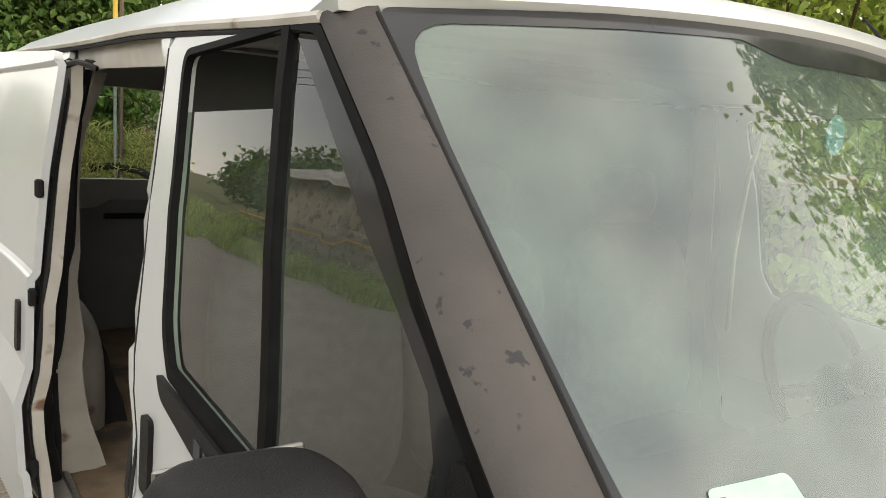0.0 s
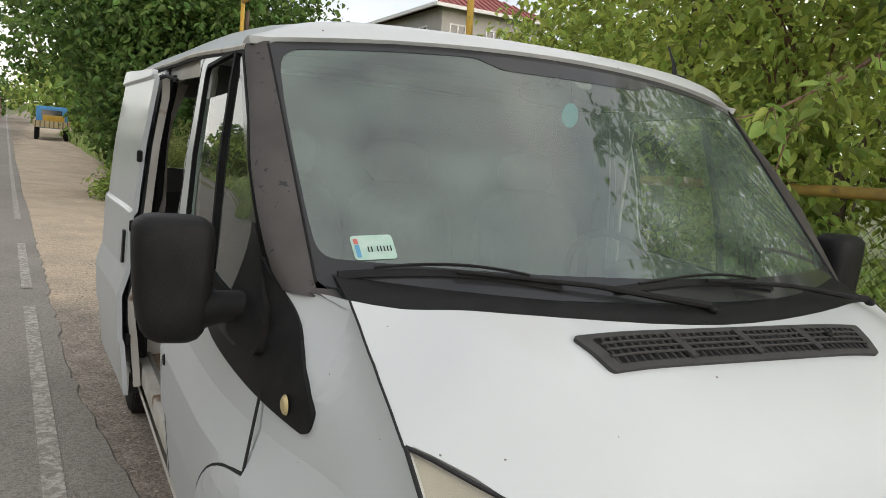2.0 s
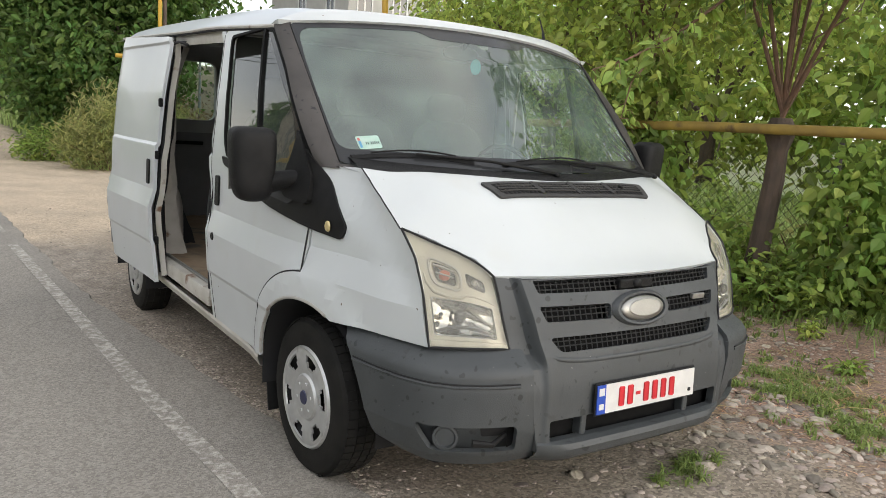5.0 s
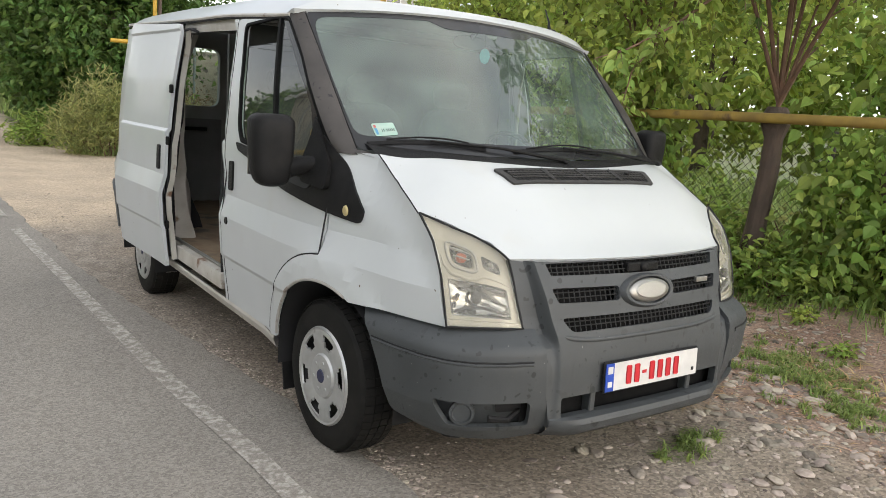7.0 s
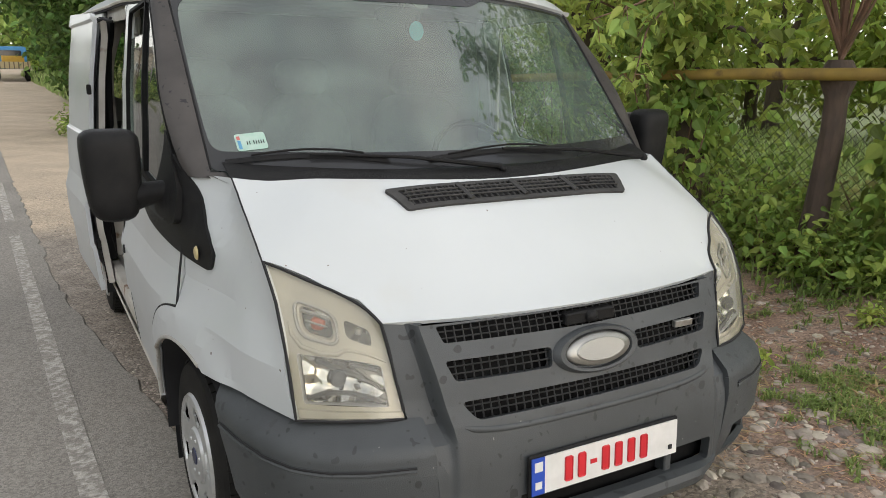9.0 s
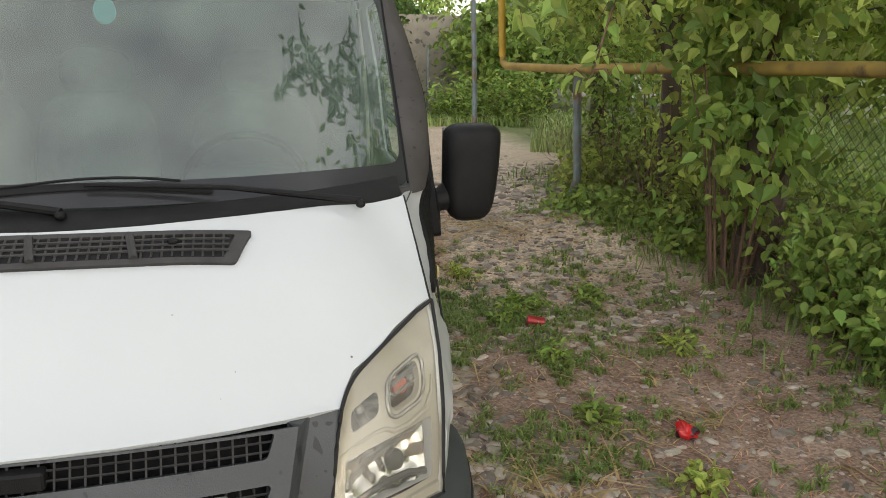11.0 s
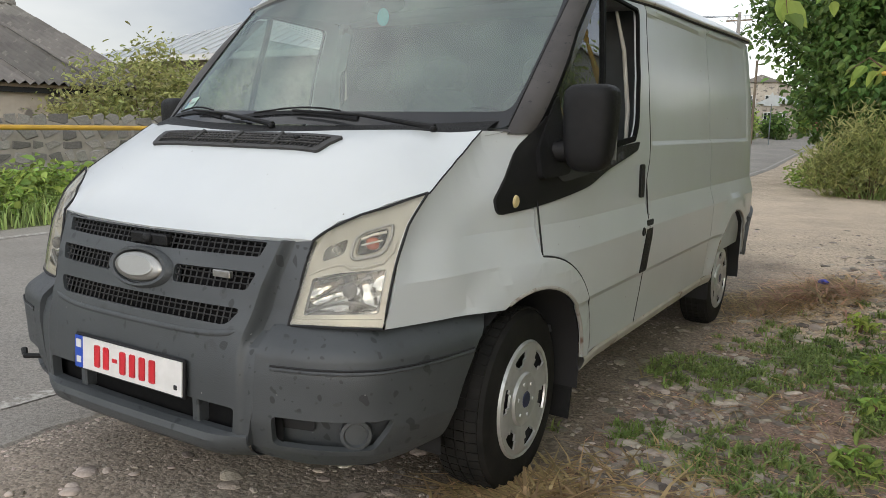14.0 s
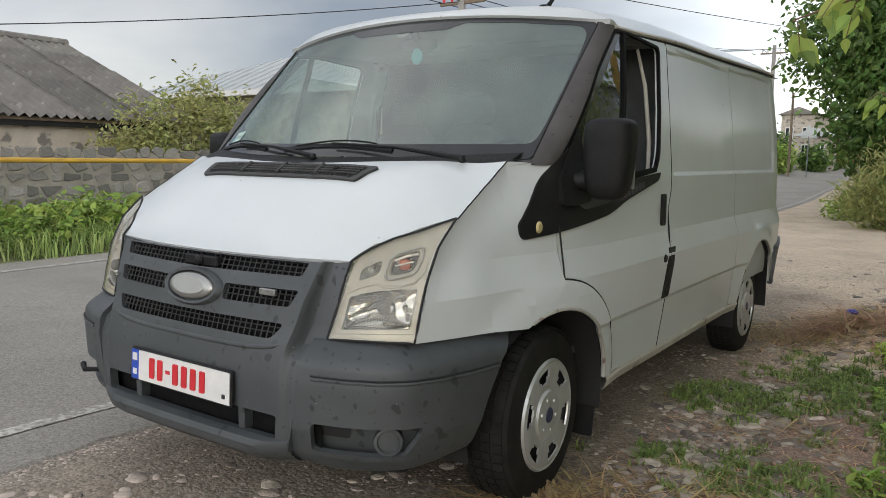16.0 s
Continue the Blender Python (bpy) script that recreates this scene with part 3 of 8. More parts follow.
# roof: a crowned sheet that turns down over the doors and to the windscreen
rows = []
ys = [0.0, 0.03, 0.08, 0.16, 0.3, 0.5, 0.8] + [1.1 + 0.3 * i for i in range(8)] + [3.45, 3.5, 3.53]
for k, dy in enumerate(ys):
    row = []
    for i in range(33):
        u = -1 + 2 * i / 32
        e = abs(u) ** 9
        w = 0.882 - 0.23 * max(0.0, dy + 0.5 - 3.3) ** 2
        x = w * u
        edge_z = SCREEN_TOP(x)
        top_y = screen_y(min(abs(x), 0.84), edge_z) - 0.016 + 0.012 * smooth(0.80, 0.885, abs(x))
        y = top_y + dy * (1 - (top_y - 0.34) / 4.6)
        g = gutter(y)
        rise = (0.128 - 0.02 * u * u) * (0.80 + 0.20 * smooth(0.0, 0.6, dy)) * (1 - 0.30 * smooth(1.8, 3.6, dy))
        z = g - 0.005 + rise * (1 - e)
        if k == 0:
            z = edge_z + 0.004
        elif k == 1:
            z = z * 0.55 + 0.45 * (edge_z + 0.022)
        row.append((x, y, z))
    rows.append(row)
bm = loft(rows)
bm.normal_update()
if sum(f.normal.z for f in bm.faces) < 0:
    bmesh.ops.reverse_faces(bm, faces=bm.faces[:])
thicken(bm, 0.02)
roof = part("roof", bm, PAINT, van, "white van roof with a rounded front edge")
for s, _ in SIDES:
    part("roof_gutter", tube([(s * 0.878, y, gutter(y) - 0.012) for y in np.linspace(0.56, 3.5, 20)], 0.009, 6), DIRTYWHITE, roof)
    # dark tube paints the shadow line below the gutter
    part("gutter_shadow_line", tube([(s * 0.876, y, gutter(y) - 0.024) for y in np.linspace(0.56, 3.5, 20)], 0.006, 6), GAP, roof)
part("aerial", join(tube([(0.587, 0.53, 1.885), (0.612, 0.57, 1.945), (0.65, 0.65, 2.02)], [0.012, 0.006, 0.003], 6), blob((0.587, 0.525, 1.882), (0.025, 0.045, 0.02), 2.2, 12, 8)), TRIM, roof, "short black roof aerial")

# sides
arch_out = arc(0.0, HUB, 0.505, 86, 8, 14)
SILL = 0.405
wing_top = [(y, hood_z(0.80, y) - 0.001) for y in np.linspace(-0.435, -0.13, 11)]
fender_poly = wing_top + [(0.030, 1.252), (0.035, 0.845)] + arch_out[1:] + [(0.485, 0.40)] + arc(0.0, HUB, 0.405, 10, 116, 22) + [(-0.30, 0.714), (-0.632, 0.722), (-0.611, 0.808), (-0.585, 0.90), (-0.56, 0.955), (-0.527, 1.005), (-0.48, 1.046)]
arch_door = arc(0.0, HUB, 0.512, 86, 8, 14)
door_poly = [(0.043, 1.252), (0.043, 0.852)] + arch_door[1:] + [(0.493, SILL, )] + [(1.055, SILL), (1.075, 0.55), (1.095, 0.80), (1.115, 1.05), (1.15, 1.13), (1.155, 1.20), (1.15, 1.40), (1.152, 1.55), (1.17, 1.70), (1.185, 1.788), (1.15, 1.815), (1.0, 1.818), (0.66, 1.806), (0.58, 1.800), (0.565, 1.782), (0.357, 1.610), (0.218, 1.462), (0.133, 1.353), (0.09, 1.285)]
win_poly = rounded([(0.105, 1.172), (0.94, 1.238), (0.985, 1.30, 0.05), (1.022, 1.55, 0), (1.056, 1.70, 0), (1.07, 1.768, 0.035), (0.66, 1.786), (0.565, 1.774), (0.360, 1.604, 0), (0.222, 1.458, 0), (0.138, 1.350, 0), (0.095, 1.27)], 0.012)
rear_arch = arc(REAR_AXLE, REAR_HUB, 0.46, 168, 14, 26)
front_panel_poly = [(1.065, SILL), (2.325, SILL), (2.325, 1.0), (2.325, gutter(2.325) - 0.03), (1.7, gutter(1.7) - 0.03), (1.195, gutter(1.2) - 0.028), (1.18, 1.70), (1.162, 1.55), (1.16, 1.40), (1.165, 1.20), (1.16, 1.125), (1.125, 1.045), (1.105, 0.80), (1.085, 0.55)]
rear_panel_poly = [(2.332, SILL), (2.475, SILL)] + rear_arch[1:-1] + [(3.385, 0.40), (3.9, 0.42), (3.93, 0.8), (3.92, 1.4), (3.86, gutter(3.86) - 0.03), (3.0, gutter(3.0) - 0.03), (2.332, gutter(2.332) - 0.03)]
CREASES = [z for z in SIDE_Z if 0.4 < z < 1.9] + [1.195, 1.205, 1.215, 0.635]
INDENT = (1.185, 1.205, 3.40, 3.42)
TOPS = [1.715, 1.735, 1.75, 1.765, 1.78, 1.80, 1.815, 1.83]


def front_door(s, glass_low):
    hole = [(0.58 + (y - 0.58) * 1.014, 1.49 + (z - 1.49) * 1.02) for y, z in win_poly]
    door = panel("front_door", door_poly, (hole,), on_side(s), 0.06, 0.02, PAINT, van, (s, 0, 0), "white front door with black trim round its window", (), CREASES, 0.2)
    rim_o = rounded([(0.085, 1.135), (0.945, 1.217), (1.001, 1.285, 0.05), (1.037, 1.55, 0), (1.071, 1.70, 0), (1.084, 1.780, 0.04), (0.66, 1.796), (0.555, 1.785), (0.349, 1.616, 0), (0.209, 1.468, 0), (0.124, 1.358, 0), (0.070, 1.28)], 0.012)
    panel("window_seal", rim_o, (win_poly,), on_side(s, 0.003), 0.06, 0.014, SEAL, door, (s, 0, 0))
    # black corner trim that runs on under the window
    sail = rounded([(0.045, 1.262, 0.02), (-0.02, 1.20, 0.05), (-0.168, 1.045, 0.03), (-0.155, 0.995, 0.035), (0.05, 1.012, 0.1), (0.42, 1.06, 0.08), (0.57, 1.105, 0.08), (0.955, 1.178, 0.02), (0.985, 1.215, 0.01), (0.30, 1.165, 0), (0.105, 1.155, 0.01), (0.10, 1.31, 0.01)], 0.02)
    panel("corner_trim", sail, (), on_side(s, 0.010), 0.05, 0.013, TRIM, door, (s, 0, 0), "black plastic corner trim")
    part("trim_disc", lathe([(0, 0.0), (0.006, 0.0), (0.007, 0.014), (0.004, 0.019), (0.0, 0.021)], 20, centre=(0, 0, 0)), ORANGE, door, "small round yellowed disc")
    disc = scene.collection.objects[-1]
    disc.matrix_basis = Matrix.Translation(on_side(s, 0.011)(-0.075, 1.035)) @ Matrix.Diagonal((s, 1, 1, 1))
    # recess in the trim below the mirror
    panel("trim_recess", rounded([(0.14, 1.118), (0.19, 1.085), (0.40, 1.105), (0.43, 1.135), (0.30, 1.128)], 0.02), (), on_side(s, 0.014), 0.08, 0.004, CABIN, door, (s, 0, 0))
    # plain raised bars where the trim carries lettering
    for k in range(7):
        y = 0.50 + 0.040 * k
        z = 1.108 + 0.165 * (y - 0.50)
        panel("lettering_bar", [(y, z), (y + 0.026, z + 0.004), (y + 0.026, z + 0.030), (y, z + 0.026)], (), on_side(s, 0.0125), 0.05, 0.002, CABIN, door, (s, 0, 0))
    # window divider, quarter light, sliding pane
    div = [(0.655, 1.79), (0.642, 1.70), (0.606, 1.55), (0.577, 1.42), (0.553, 1.30), (0.540, 1.185)]
    panel("window_divider", [(y + 0.012, z) for y, z in div] + [(y - 0.012, z) for y, z in reversed(div)], (), on_side(s, 0.004), 0.08, 0.016, SEAL, door, (s, 0, 0))
    front_edge = [(0.565, 1.765), (0.360, 1.601), (0.222, 1.455), (0.138, 1.347), (0.097, 1.27), (0.108, 1.178)]
    q = panel("quarter_light", [(0.54, 1.205), (0.572, 1.40), (0.60, 1.55), (0.64, 1.72), (0.652, 1.775)] + front_edge, (), on_side(s, -0.006), 0.1, 0.0, PANE, door, (s, 0, 0))
    q.visible_shadow = False
    panel("quarter_frit", front_edge + [(0.19, 1.19), (0.203, 1.33), (0.227, 1.418), (0.284, 1.479), (0.377, 1.554), (0.514, 1.677), (0.625, 1.772)], (), on_side(s, -0.004), 0.1, 0.0, FRIT, q, (s, 0, 0))
    if glass_low > 0:
        g = panel("window_pane", rounded([(0.545, 1.20), (0.97, 1.22), (1.01, 1.32, 0.03), (1.075, glass_low, 0.03), (0.635, glass_low + 0.012)], 0.012), (), on_side(s, -0.010), 0.1, 0.0, PANE, door, (s, 0, 0))
        g.visible_shadow = False
    # shadow gaps round the door
    part("door_gap", tube([on_side(s, -0.002)(y, z) for y, z in [(0.039, 1.25), (0.039, 0.85)] + arc(0.0, HUB, 0.508, 86, 9, 14)], 0.0036, 5), GAP, door)
    part("door_gap", tube([on_side(s, -0.002)(y + 0.005, z) for y, z in [(1.055, SILL), (1.075, 0.55), (1.095, 0.80), (1.115, 1.05), (1.15, 1.13), (1.155, 1.20), (1.15, 1.40), (1.152, 1.55), (1.17, 1.70), (1.185, 1.788)]], 0.0036, 5), GAP, door)
    # handle
    hz, hy = 1.045, 1.035
    panel("door_handle", rounded([(hy - 0.028, hz - 0.072), (hy + 0.024, hz - 0.072), (hy + 0.03, hz + 0.072), (hy - 0.022, hz + 0.072)], 0.015), (), on_side(s, 0.010), 0.06, 0.014, TRIM, door, (s, 0, 0), "black door handle")
    part("lock", lathe([(0.004, 0.0), (0.006, 0.016), (0.0, 0.02)], 14), TRIM, door)
    lk = scene.collection.objects[-1]
    lk.matrix_basis = Matrix.Translation(on_side(s, 0.0)(1.015, 0.825)) @ Matrix.Diagonal((s, 1, 1, 1))
    return door


def door_mirror(s, door):
    """A tall rounded mirror head on a stout arm; the driver's one is folded a little forward."""
    ox, oy, oz = (-0.03, -0.08, 0.035) if s > 0 else (0.0, 0.0, 0.0)
    rows = []
    levels = [(1.090, 0.042), (1.094, 0.026), (1.103, 0.012), (1.118, 0.004)] + [(1.118 + 0.232 * k / 8, 0.0) for k in range(1, 8)] + [(1.350, 0.002), (1.362, 0.009), (1.371, 0.021), (1.375, 0.036)]
    for z, inset in levels:
        t = (z - 1.09) / 0.285
        half_w = 0.086 * (1 - 0.26 * (1 - t) ** 3) - inset
        half_d = 0.062 * (1 - 0.25 * (1 - t) ** 2) - inset * 0.8
        cx, cy = 1.078 + 0.006 * t, 0.235
        ring = []
        for i in range(36):
            a = 2 * math.pi * i / 36
            px = math.copysign(abs(math.cos(a)) ** 0.55, math.cos(a)) * half_w
            py = math.copysign(abs(math.sin(a)) ** 0.7, math.sin(a)) * half_d
            if py < 0:
                py *= 1.15
            ring.append((s * (cx + px + ox), cy + py + 0.12 * px + oy, z + oz))
        rows.append(ring)
    head = loft(rows, True, True)
    arm = tube([(s * (1.03 + ox), 0.235 + oy, 1.165 + oz), (s * (0.99 + ox * 0.7), 0.20 + oy * 0.7, 1.175 + oz * 0.6), (s * 0.945, 0.155 + oy * 0.3, 1.19), (s * 0.90, 0.11, 1.20)], [0.05, 0.038, 0.032, 0.030], 14)
    m = part("door_mirror", join(head, arm), TRIM, door, "black plastic door mirror on a stout arm")
    panel("mirror_foot", rounded([(0.035, 1.10), (0.21, 1.115), (0.215, 1.20), (0.172, 1.375, 0.008), (0.155, 1.37, 0.008), (0.085, 1.275), (0.035, 1.20)], 0.03), (), lambda y, z: on_side(s, 0.006 + 0.026 * smooth(1.36, 1.15, z))(y, z), 0.04, 0.03, TRIM, m, (s, 0, 0))
    part("mirror_glass", box((s * (1.08 + ox) - 0.07, 0.296 + oy, 1.13 + oz), (s * (1.08 + ox) + 0.07, 0.302 + oy, 1.36 + oz), 0.002, 1), CHROME, m)


for s, _ in SIDES:
    part("arch_edge", tube([on_side(s, -0.002)(y, z) for y, z in arc(0.0, HUB, 0.406, 12, 112, 30)], 0.007, 8), RUSTY, van, "rusty white wheel arch edge")
    part("arch_edge", tube([on_side(s, -0.002)(y, z) for y, z in rear_arch[1:-1]], 0.006, 8), RUSTY, van, "rusty white wheel arch edge")
    panel("front_wing", fender_poly, (), on_side(s), 0.05, 0.012, PAINT, van, (s, 0, 0), "white front wing with a flared wheel arch", (), CREASES, 0.2)
    part("bonnet_gap", tube([Vector((s * (side_x(y, z) - 0.001), y, z)) for y, z in wing_top], 0.0026, 5), GAP, van)
    d = front_door(s, 0 if s > 0 else 1.668)
    door_mirror(s, d)
    # windscreen pillar
    rows = []
    for k in range(15):
        t = k / 14
        z1 = 1.245 + 0.567 * t
        x1 = 0.836 - 0.006 * t
        a = Vector((s * x1, screen_y(x1, z1) - 0.004, z1))
        z2 = 1.245 + 0.552 * t
        y2 = float(np.interp(z2, (1.245, 1.30, 1.362, 1.472, 1.62, 1.788, 1.80), (0.038, 0.080, 0.126, 0.211, 0.351, 0.556, 0.573)))
        b = Vector((s * (side_x(y2, z2) + 0.002), y2, z2))
        row = []
        for i in range(7):
            u = i / 6
            p = a.lerp(b, u)
            bulge = 0.013 * math.sin(math.pi * u) ** 0.7
            row.append(p + Vector((s * 0.7, -0.7, 0.1)) * bulge)
        rows.append(row)
    part("windscreen_pillar", loft(rows), PILLAR, van, "faded black windscreen pillar")
    part("screen_seal", tube([Vector((s * 0.834, screen_y(0.834, z) - 0.003, z)) for z in np.linspace(1.27, 1.80, 14)], 0.0036, 6), TRIM, van)
    # foot of the pillar, between bonnet corner and wing
    foot = [[Vector((s * 0.79, -0.135, 1.234)), Vector((s * 0.80, -0.04, 1.262)), Vector((s * 0.832, screen_y(0.832, 1.26) - 0.004, 1.262))],
            [Vector((s * (side_x(-0.13, 1.236) + 0.004), -0.132, 1.240)), Vector((s * (side_x(-0.05, 1.25) + 0.004), -0.05, 1.252)), Vector((s * (side_x(0.035, 1.252) + 0.004), 0.037, 1.256))]]
    part("pillar_foot", loft(foot), PILLAR, van)
    for cy, cz, r, name in ((0.0, HUB, 0.40, "front_wheel_housing"), (REAR_AXLE, REAR_HUB, 0.45, "rear_wheel_housing")):
        rows = []
        for k in range(21):
            a = radians(-8 + 196 * k / 20)
            rows.append([(s * (side_x(cy + r * math.cos(a), max(0.42, cz + r * math.sin(a))) - 0.015 - 0.34 * j), cy + (r + 0.004) * math.cos(a), cz + (r + 0.004) * math.sin(a)) for j in range(2)])
        part(name, loft(rows), GAP, van)
    part("sill", loft([[(s * (side_x(y, 0.40) + o), y, z) for o, z in ((0.0, 0.405), (0.004, 0.39), (-0.012, 0.352), (-0.09, 0.345))] for y in np.linspace(0.42, 2.48, 12)]), DIRTYWHITE, van, "dirty white sill")
    # mud flap
    rows = []
    for k in range(6):
        t = k / 5
        rows.append([(s * x, 0.455 - 0.07 * t + 0.01 * math.sin(3 * x), 0.50 - 0.34 * t) for x in np.linspace(0.74, 0.925, 6)])
    bm = loft(rows)
    thicken(bm, 0.008)
    part("mud_flap", bm, TRIM, van, "black rubber mud flap")
    # rear corner of the bumper
    panel("rear_bumper_corner", [(3.38, 0.40), (3.9, 0.36), (3.95, 0.70), (3.43, 0.665), (3.39, 0.55)], (), on_side(s, 0.022), 0.08, 0.03, BUMPER, van, (s, 0, 0), "grey plastic rear bumper corner")

# closed far side: two plain panels
panel("side_panel", front_panel_poly, (), on_side(1), 0.06, 0.015, PAINT, van, (1, 0, 0), "white steel side panel with a raised crease", INDENT, CREASES + TOPS, 0.2)
panel("rear_quarter", rear_panel_poly, (), on_side(1), 0.06, 0.015, PAINT, van, (1, 0, 0), "white rear quarter panel with a flared arch", INDENT, CREASES + TOPS, 0.2)
panel("panel_latch", rounded([(1.005, 0.64), (1.095, 0.64), (1.165, 0.87), (1.075, 0.87)], 0.008), (), on_side(1, 0.004), 0.08, 0.008, TRIM, van, (1, 0, 0), "black latch cover")

# open side: pillar, header and the quarter behind the opening
OPEN_F, OPEN_R = 1.205, 2.20
ow = lambda y: gutter(y) - 0.03
panel("door_pillar", [(1.065, SILL), (1.10, SILL), (1.125, 0.8), (1.15, 1.06), (1.195, 1.14), (OPEN_F, 1.2), (OPEN_F - 0.005, 1.5), (OPEN_F + 0.03, ow(1.2) - 0.03), (OPEN_F + 0.05, ow(1.2)), (1.195, ow(1.2)), (1.18, 1.70), (1.162, 1.55), (1.16, 1.40), (1.165, 1.20), (1.16, 1.125), (1.125, 1.045), (1.105, 0.80), (1.085, 0.55)], (), on_side(-1), 0.06, 0.05, PAINT, van, (-1, 0, 0), "white door pillar", (), CREASES)
panel("rear_quarter", [(OPEN_R, SILL), (2.475, SILL)] + rear_panel_poly[2:-1] + [(OPEN_R, ow(OPEN_R))], (), on_side(-1), 0.06, 0.015, PAINT, van, (-1, 0, 0), "white rear quarter panel with a flared arch", INDENT, CREASES + TOPS, 0.2)
panel("opening_header", [(OPEN_F - 0.03, ow(1.2) - 0.05), (OPEN_R, ow(OPEN_R) - 0.05), (OPEN_R, ow(OPEN_R) + 0.01), (OPEN_F - 0.03, ow(1.2) + 0.01)], (), on_side(-1, -0.02), 0.1, 0.03, DIRTYWHITE, van, (-1, 0, 0), "dirty white door track above the opening")
part("opening_seal", tube([on_side(-1, -0.035)(y, z) for y, z in [(OPEN_F + 0.02, 0.50), (OPEN_F + 0.025, 0.9), (OPEN_F + 0.02, 1.3), (OPEN_F, 1.6), (OPEN_F + 0.01, 1.72), (OPEN_F + 0.08, 1.77), (1.7, 1.785), (2.1, 1.80), (2.16, 1.74), (2.19, 1.5), (2.19, 1.0), (2.17, 0.5)]], 0.014, 6), GAP, van)

# flange behind the opening, with a thick wavy seal, and the inner wheel housing
rows = []
for z in np.linspace(0.50, 1.78, 15):
    w = float(np.interp(z, (0.5, 0.8, 1.1, 1.4, 1.6, 1.8), (0.16, 0.115, 0.055, 0.035, 0.035, 0.07)))
    rows.append([(-(side_x(OPEN_R, z) - 0.03) + u * w + 0.006 * math.sin(7 * z), OPEN_R - 0.01 - 0.018 * math.sin(math.pi * u) ** 2, z) for u in np.linspace(0, 1, 7)])
bm = loft(rows)
thicken(bm, 0.006)
part("pillar_trim", bm, DIRTYWHITE, van, "scuffed white inner pillar")
part("pillar_seal", tube([(-(side_x(OPEN_R, z) - 0.035) + 0.008 * math.sin(6 * z + 1), OPEN_R - 0.035 + 0.012 * math.sin(8 * z), z) for z in np.linspace(0.52, 1.79, 20)], 0.02, 8), GAP, van, "thick black door seal")
part("inner_wheel_housing", blob((-0.80, 2.93, 0.56), (0.13, 0.46, 0.39), 3.4, 28, 18), DIRTYWHITE, van, "scuffed white inner wheel housing")

# sliding door, drawn back along the body
SD0, SD1 = 1.975, 2.985
def slid(off):
    return lambda y, z: Vector((-(float(np.interp(z, SIDE_Z, SIDE_X)) + 0.075 + 0.035 * smooth(SD0, SD1, y) - 0.014 * smooth(1.197, 1.212, z) * smooth(1.79, 1.775, z) + off), y, z))
sd_poly = rounded([(SD0 - 0.02, 0.395), (SD1 - 0.04, 0.395), (SD1, 0.80), (SD1, 1.30), (SD1 - 0.03, 1.855), (SD0 - 0.02, 1.815), (SD0 + 0.01, 1.30), (SD0, 0.80)], 0.02)
sliding = panel("sliding_door", sd_poly, (), slid(0.0), 0.07, 0.02, PAINT, van, (-1, 0, 0), "white sliding side door, slid back", (), CREASES + [1.775, 1.79], 0.2)
panel("door_edge", [(SD0 + 0.0, 0.43), (SD0 + 0.10, 0.43), (SD0 + 0.10, 1.80), (SD0 + 0.0, 1.79), (SD0 + 0.02, 1.3)], (), slid(-0.045), 0.1, 0.03, DIRTYWHITE, sliding, (-1, 0, 0), "dirty inner edge with black seal")
part("door_seal", tube([slid(-0.055)(y, z) for y, z in [(SD0 + 0.03, 0.45), (SD0 + 0.03, 0.8), (SD0 + 0.04, 1.2), (SD0 + 0.035, 1.5), (SD0 + 0.03, 1.75), (SD0 + 0.08, 1.79)]], 0.018, 6), GAP, sliding)
panel("door_inner_skin", [(SD0 + 0.05, 0.45), (SD1 - 0.06, 0.45), (SD1 - 0.06, 1.78), (SD0 + 0.05, 1.78)], (), slid(-0.07), 0.15, 0.01, LINER, sliding, (1, 0, 0))
panel("door_handle", rounded([(SD0 + 0.085, 0.97), (SD0 + 0.135, 0.97), (SD0 + 0.14, 1.115), (SD0 + 0.09, 1.115)], 0.015), (), slid(0.010), 0.06, 0.012, TRIM, sliding, (-1, 0, 0), "black door handle")
for z in (0.62, 1.12, 1.42):
    part("door_latch", box((-1.02 + 0.02 * (z > 1.3), SD0 - 0.006, z), (-0.998 + 0.02 * (z > 1.3), SD0 + 0.02, z + 0.05), 0.005, 1), TRIM, sliding)
part("roller_arm", tube([(-0.86, 1.90, 1.775), (-0.90, 1.94, 1.79), (-0.93, 1.985, 1.775)], 0.008, 6), DARKMETAL, sliding)

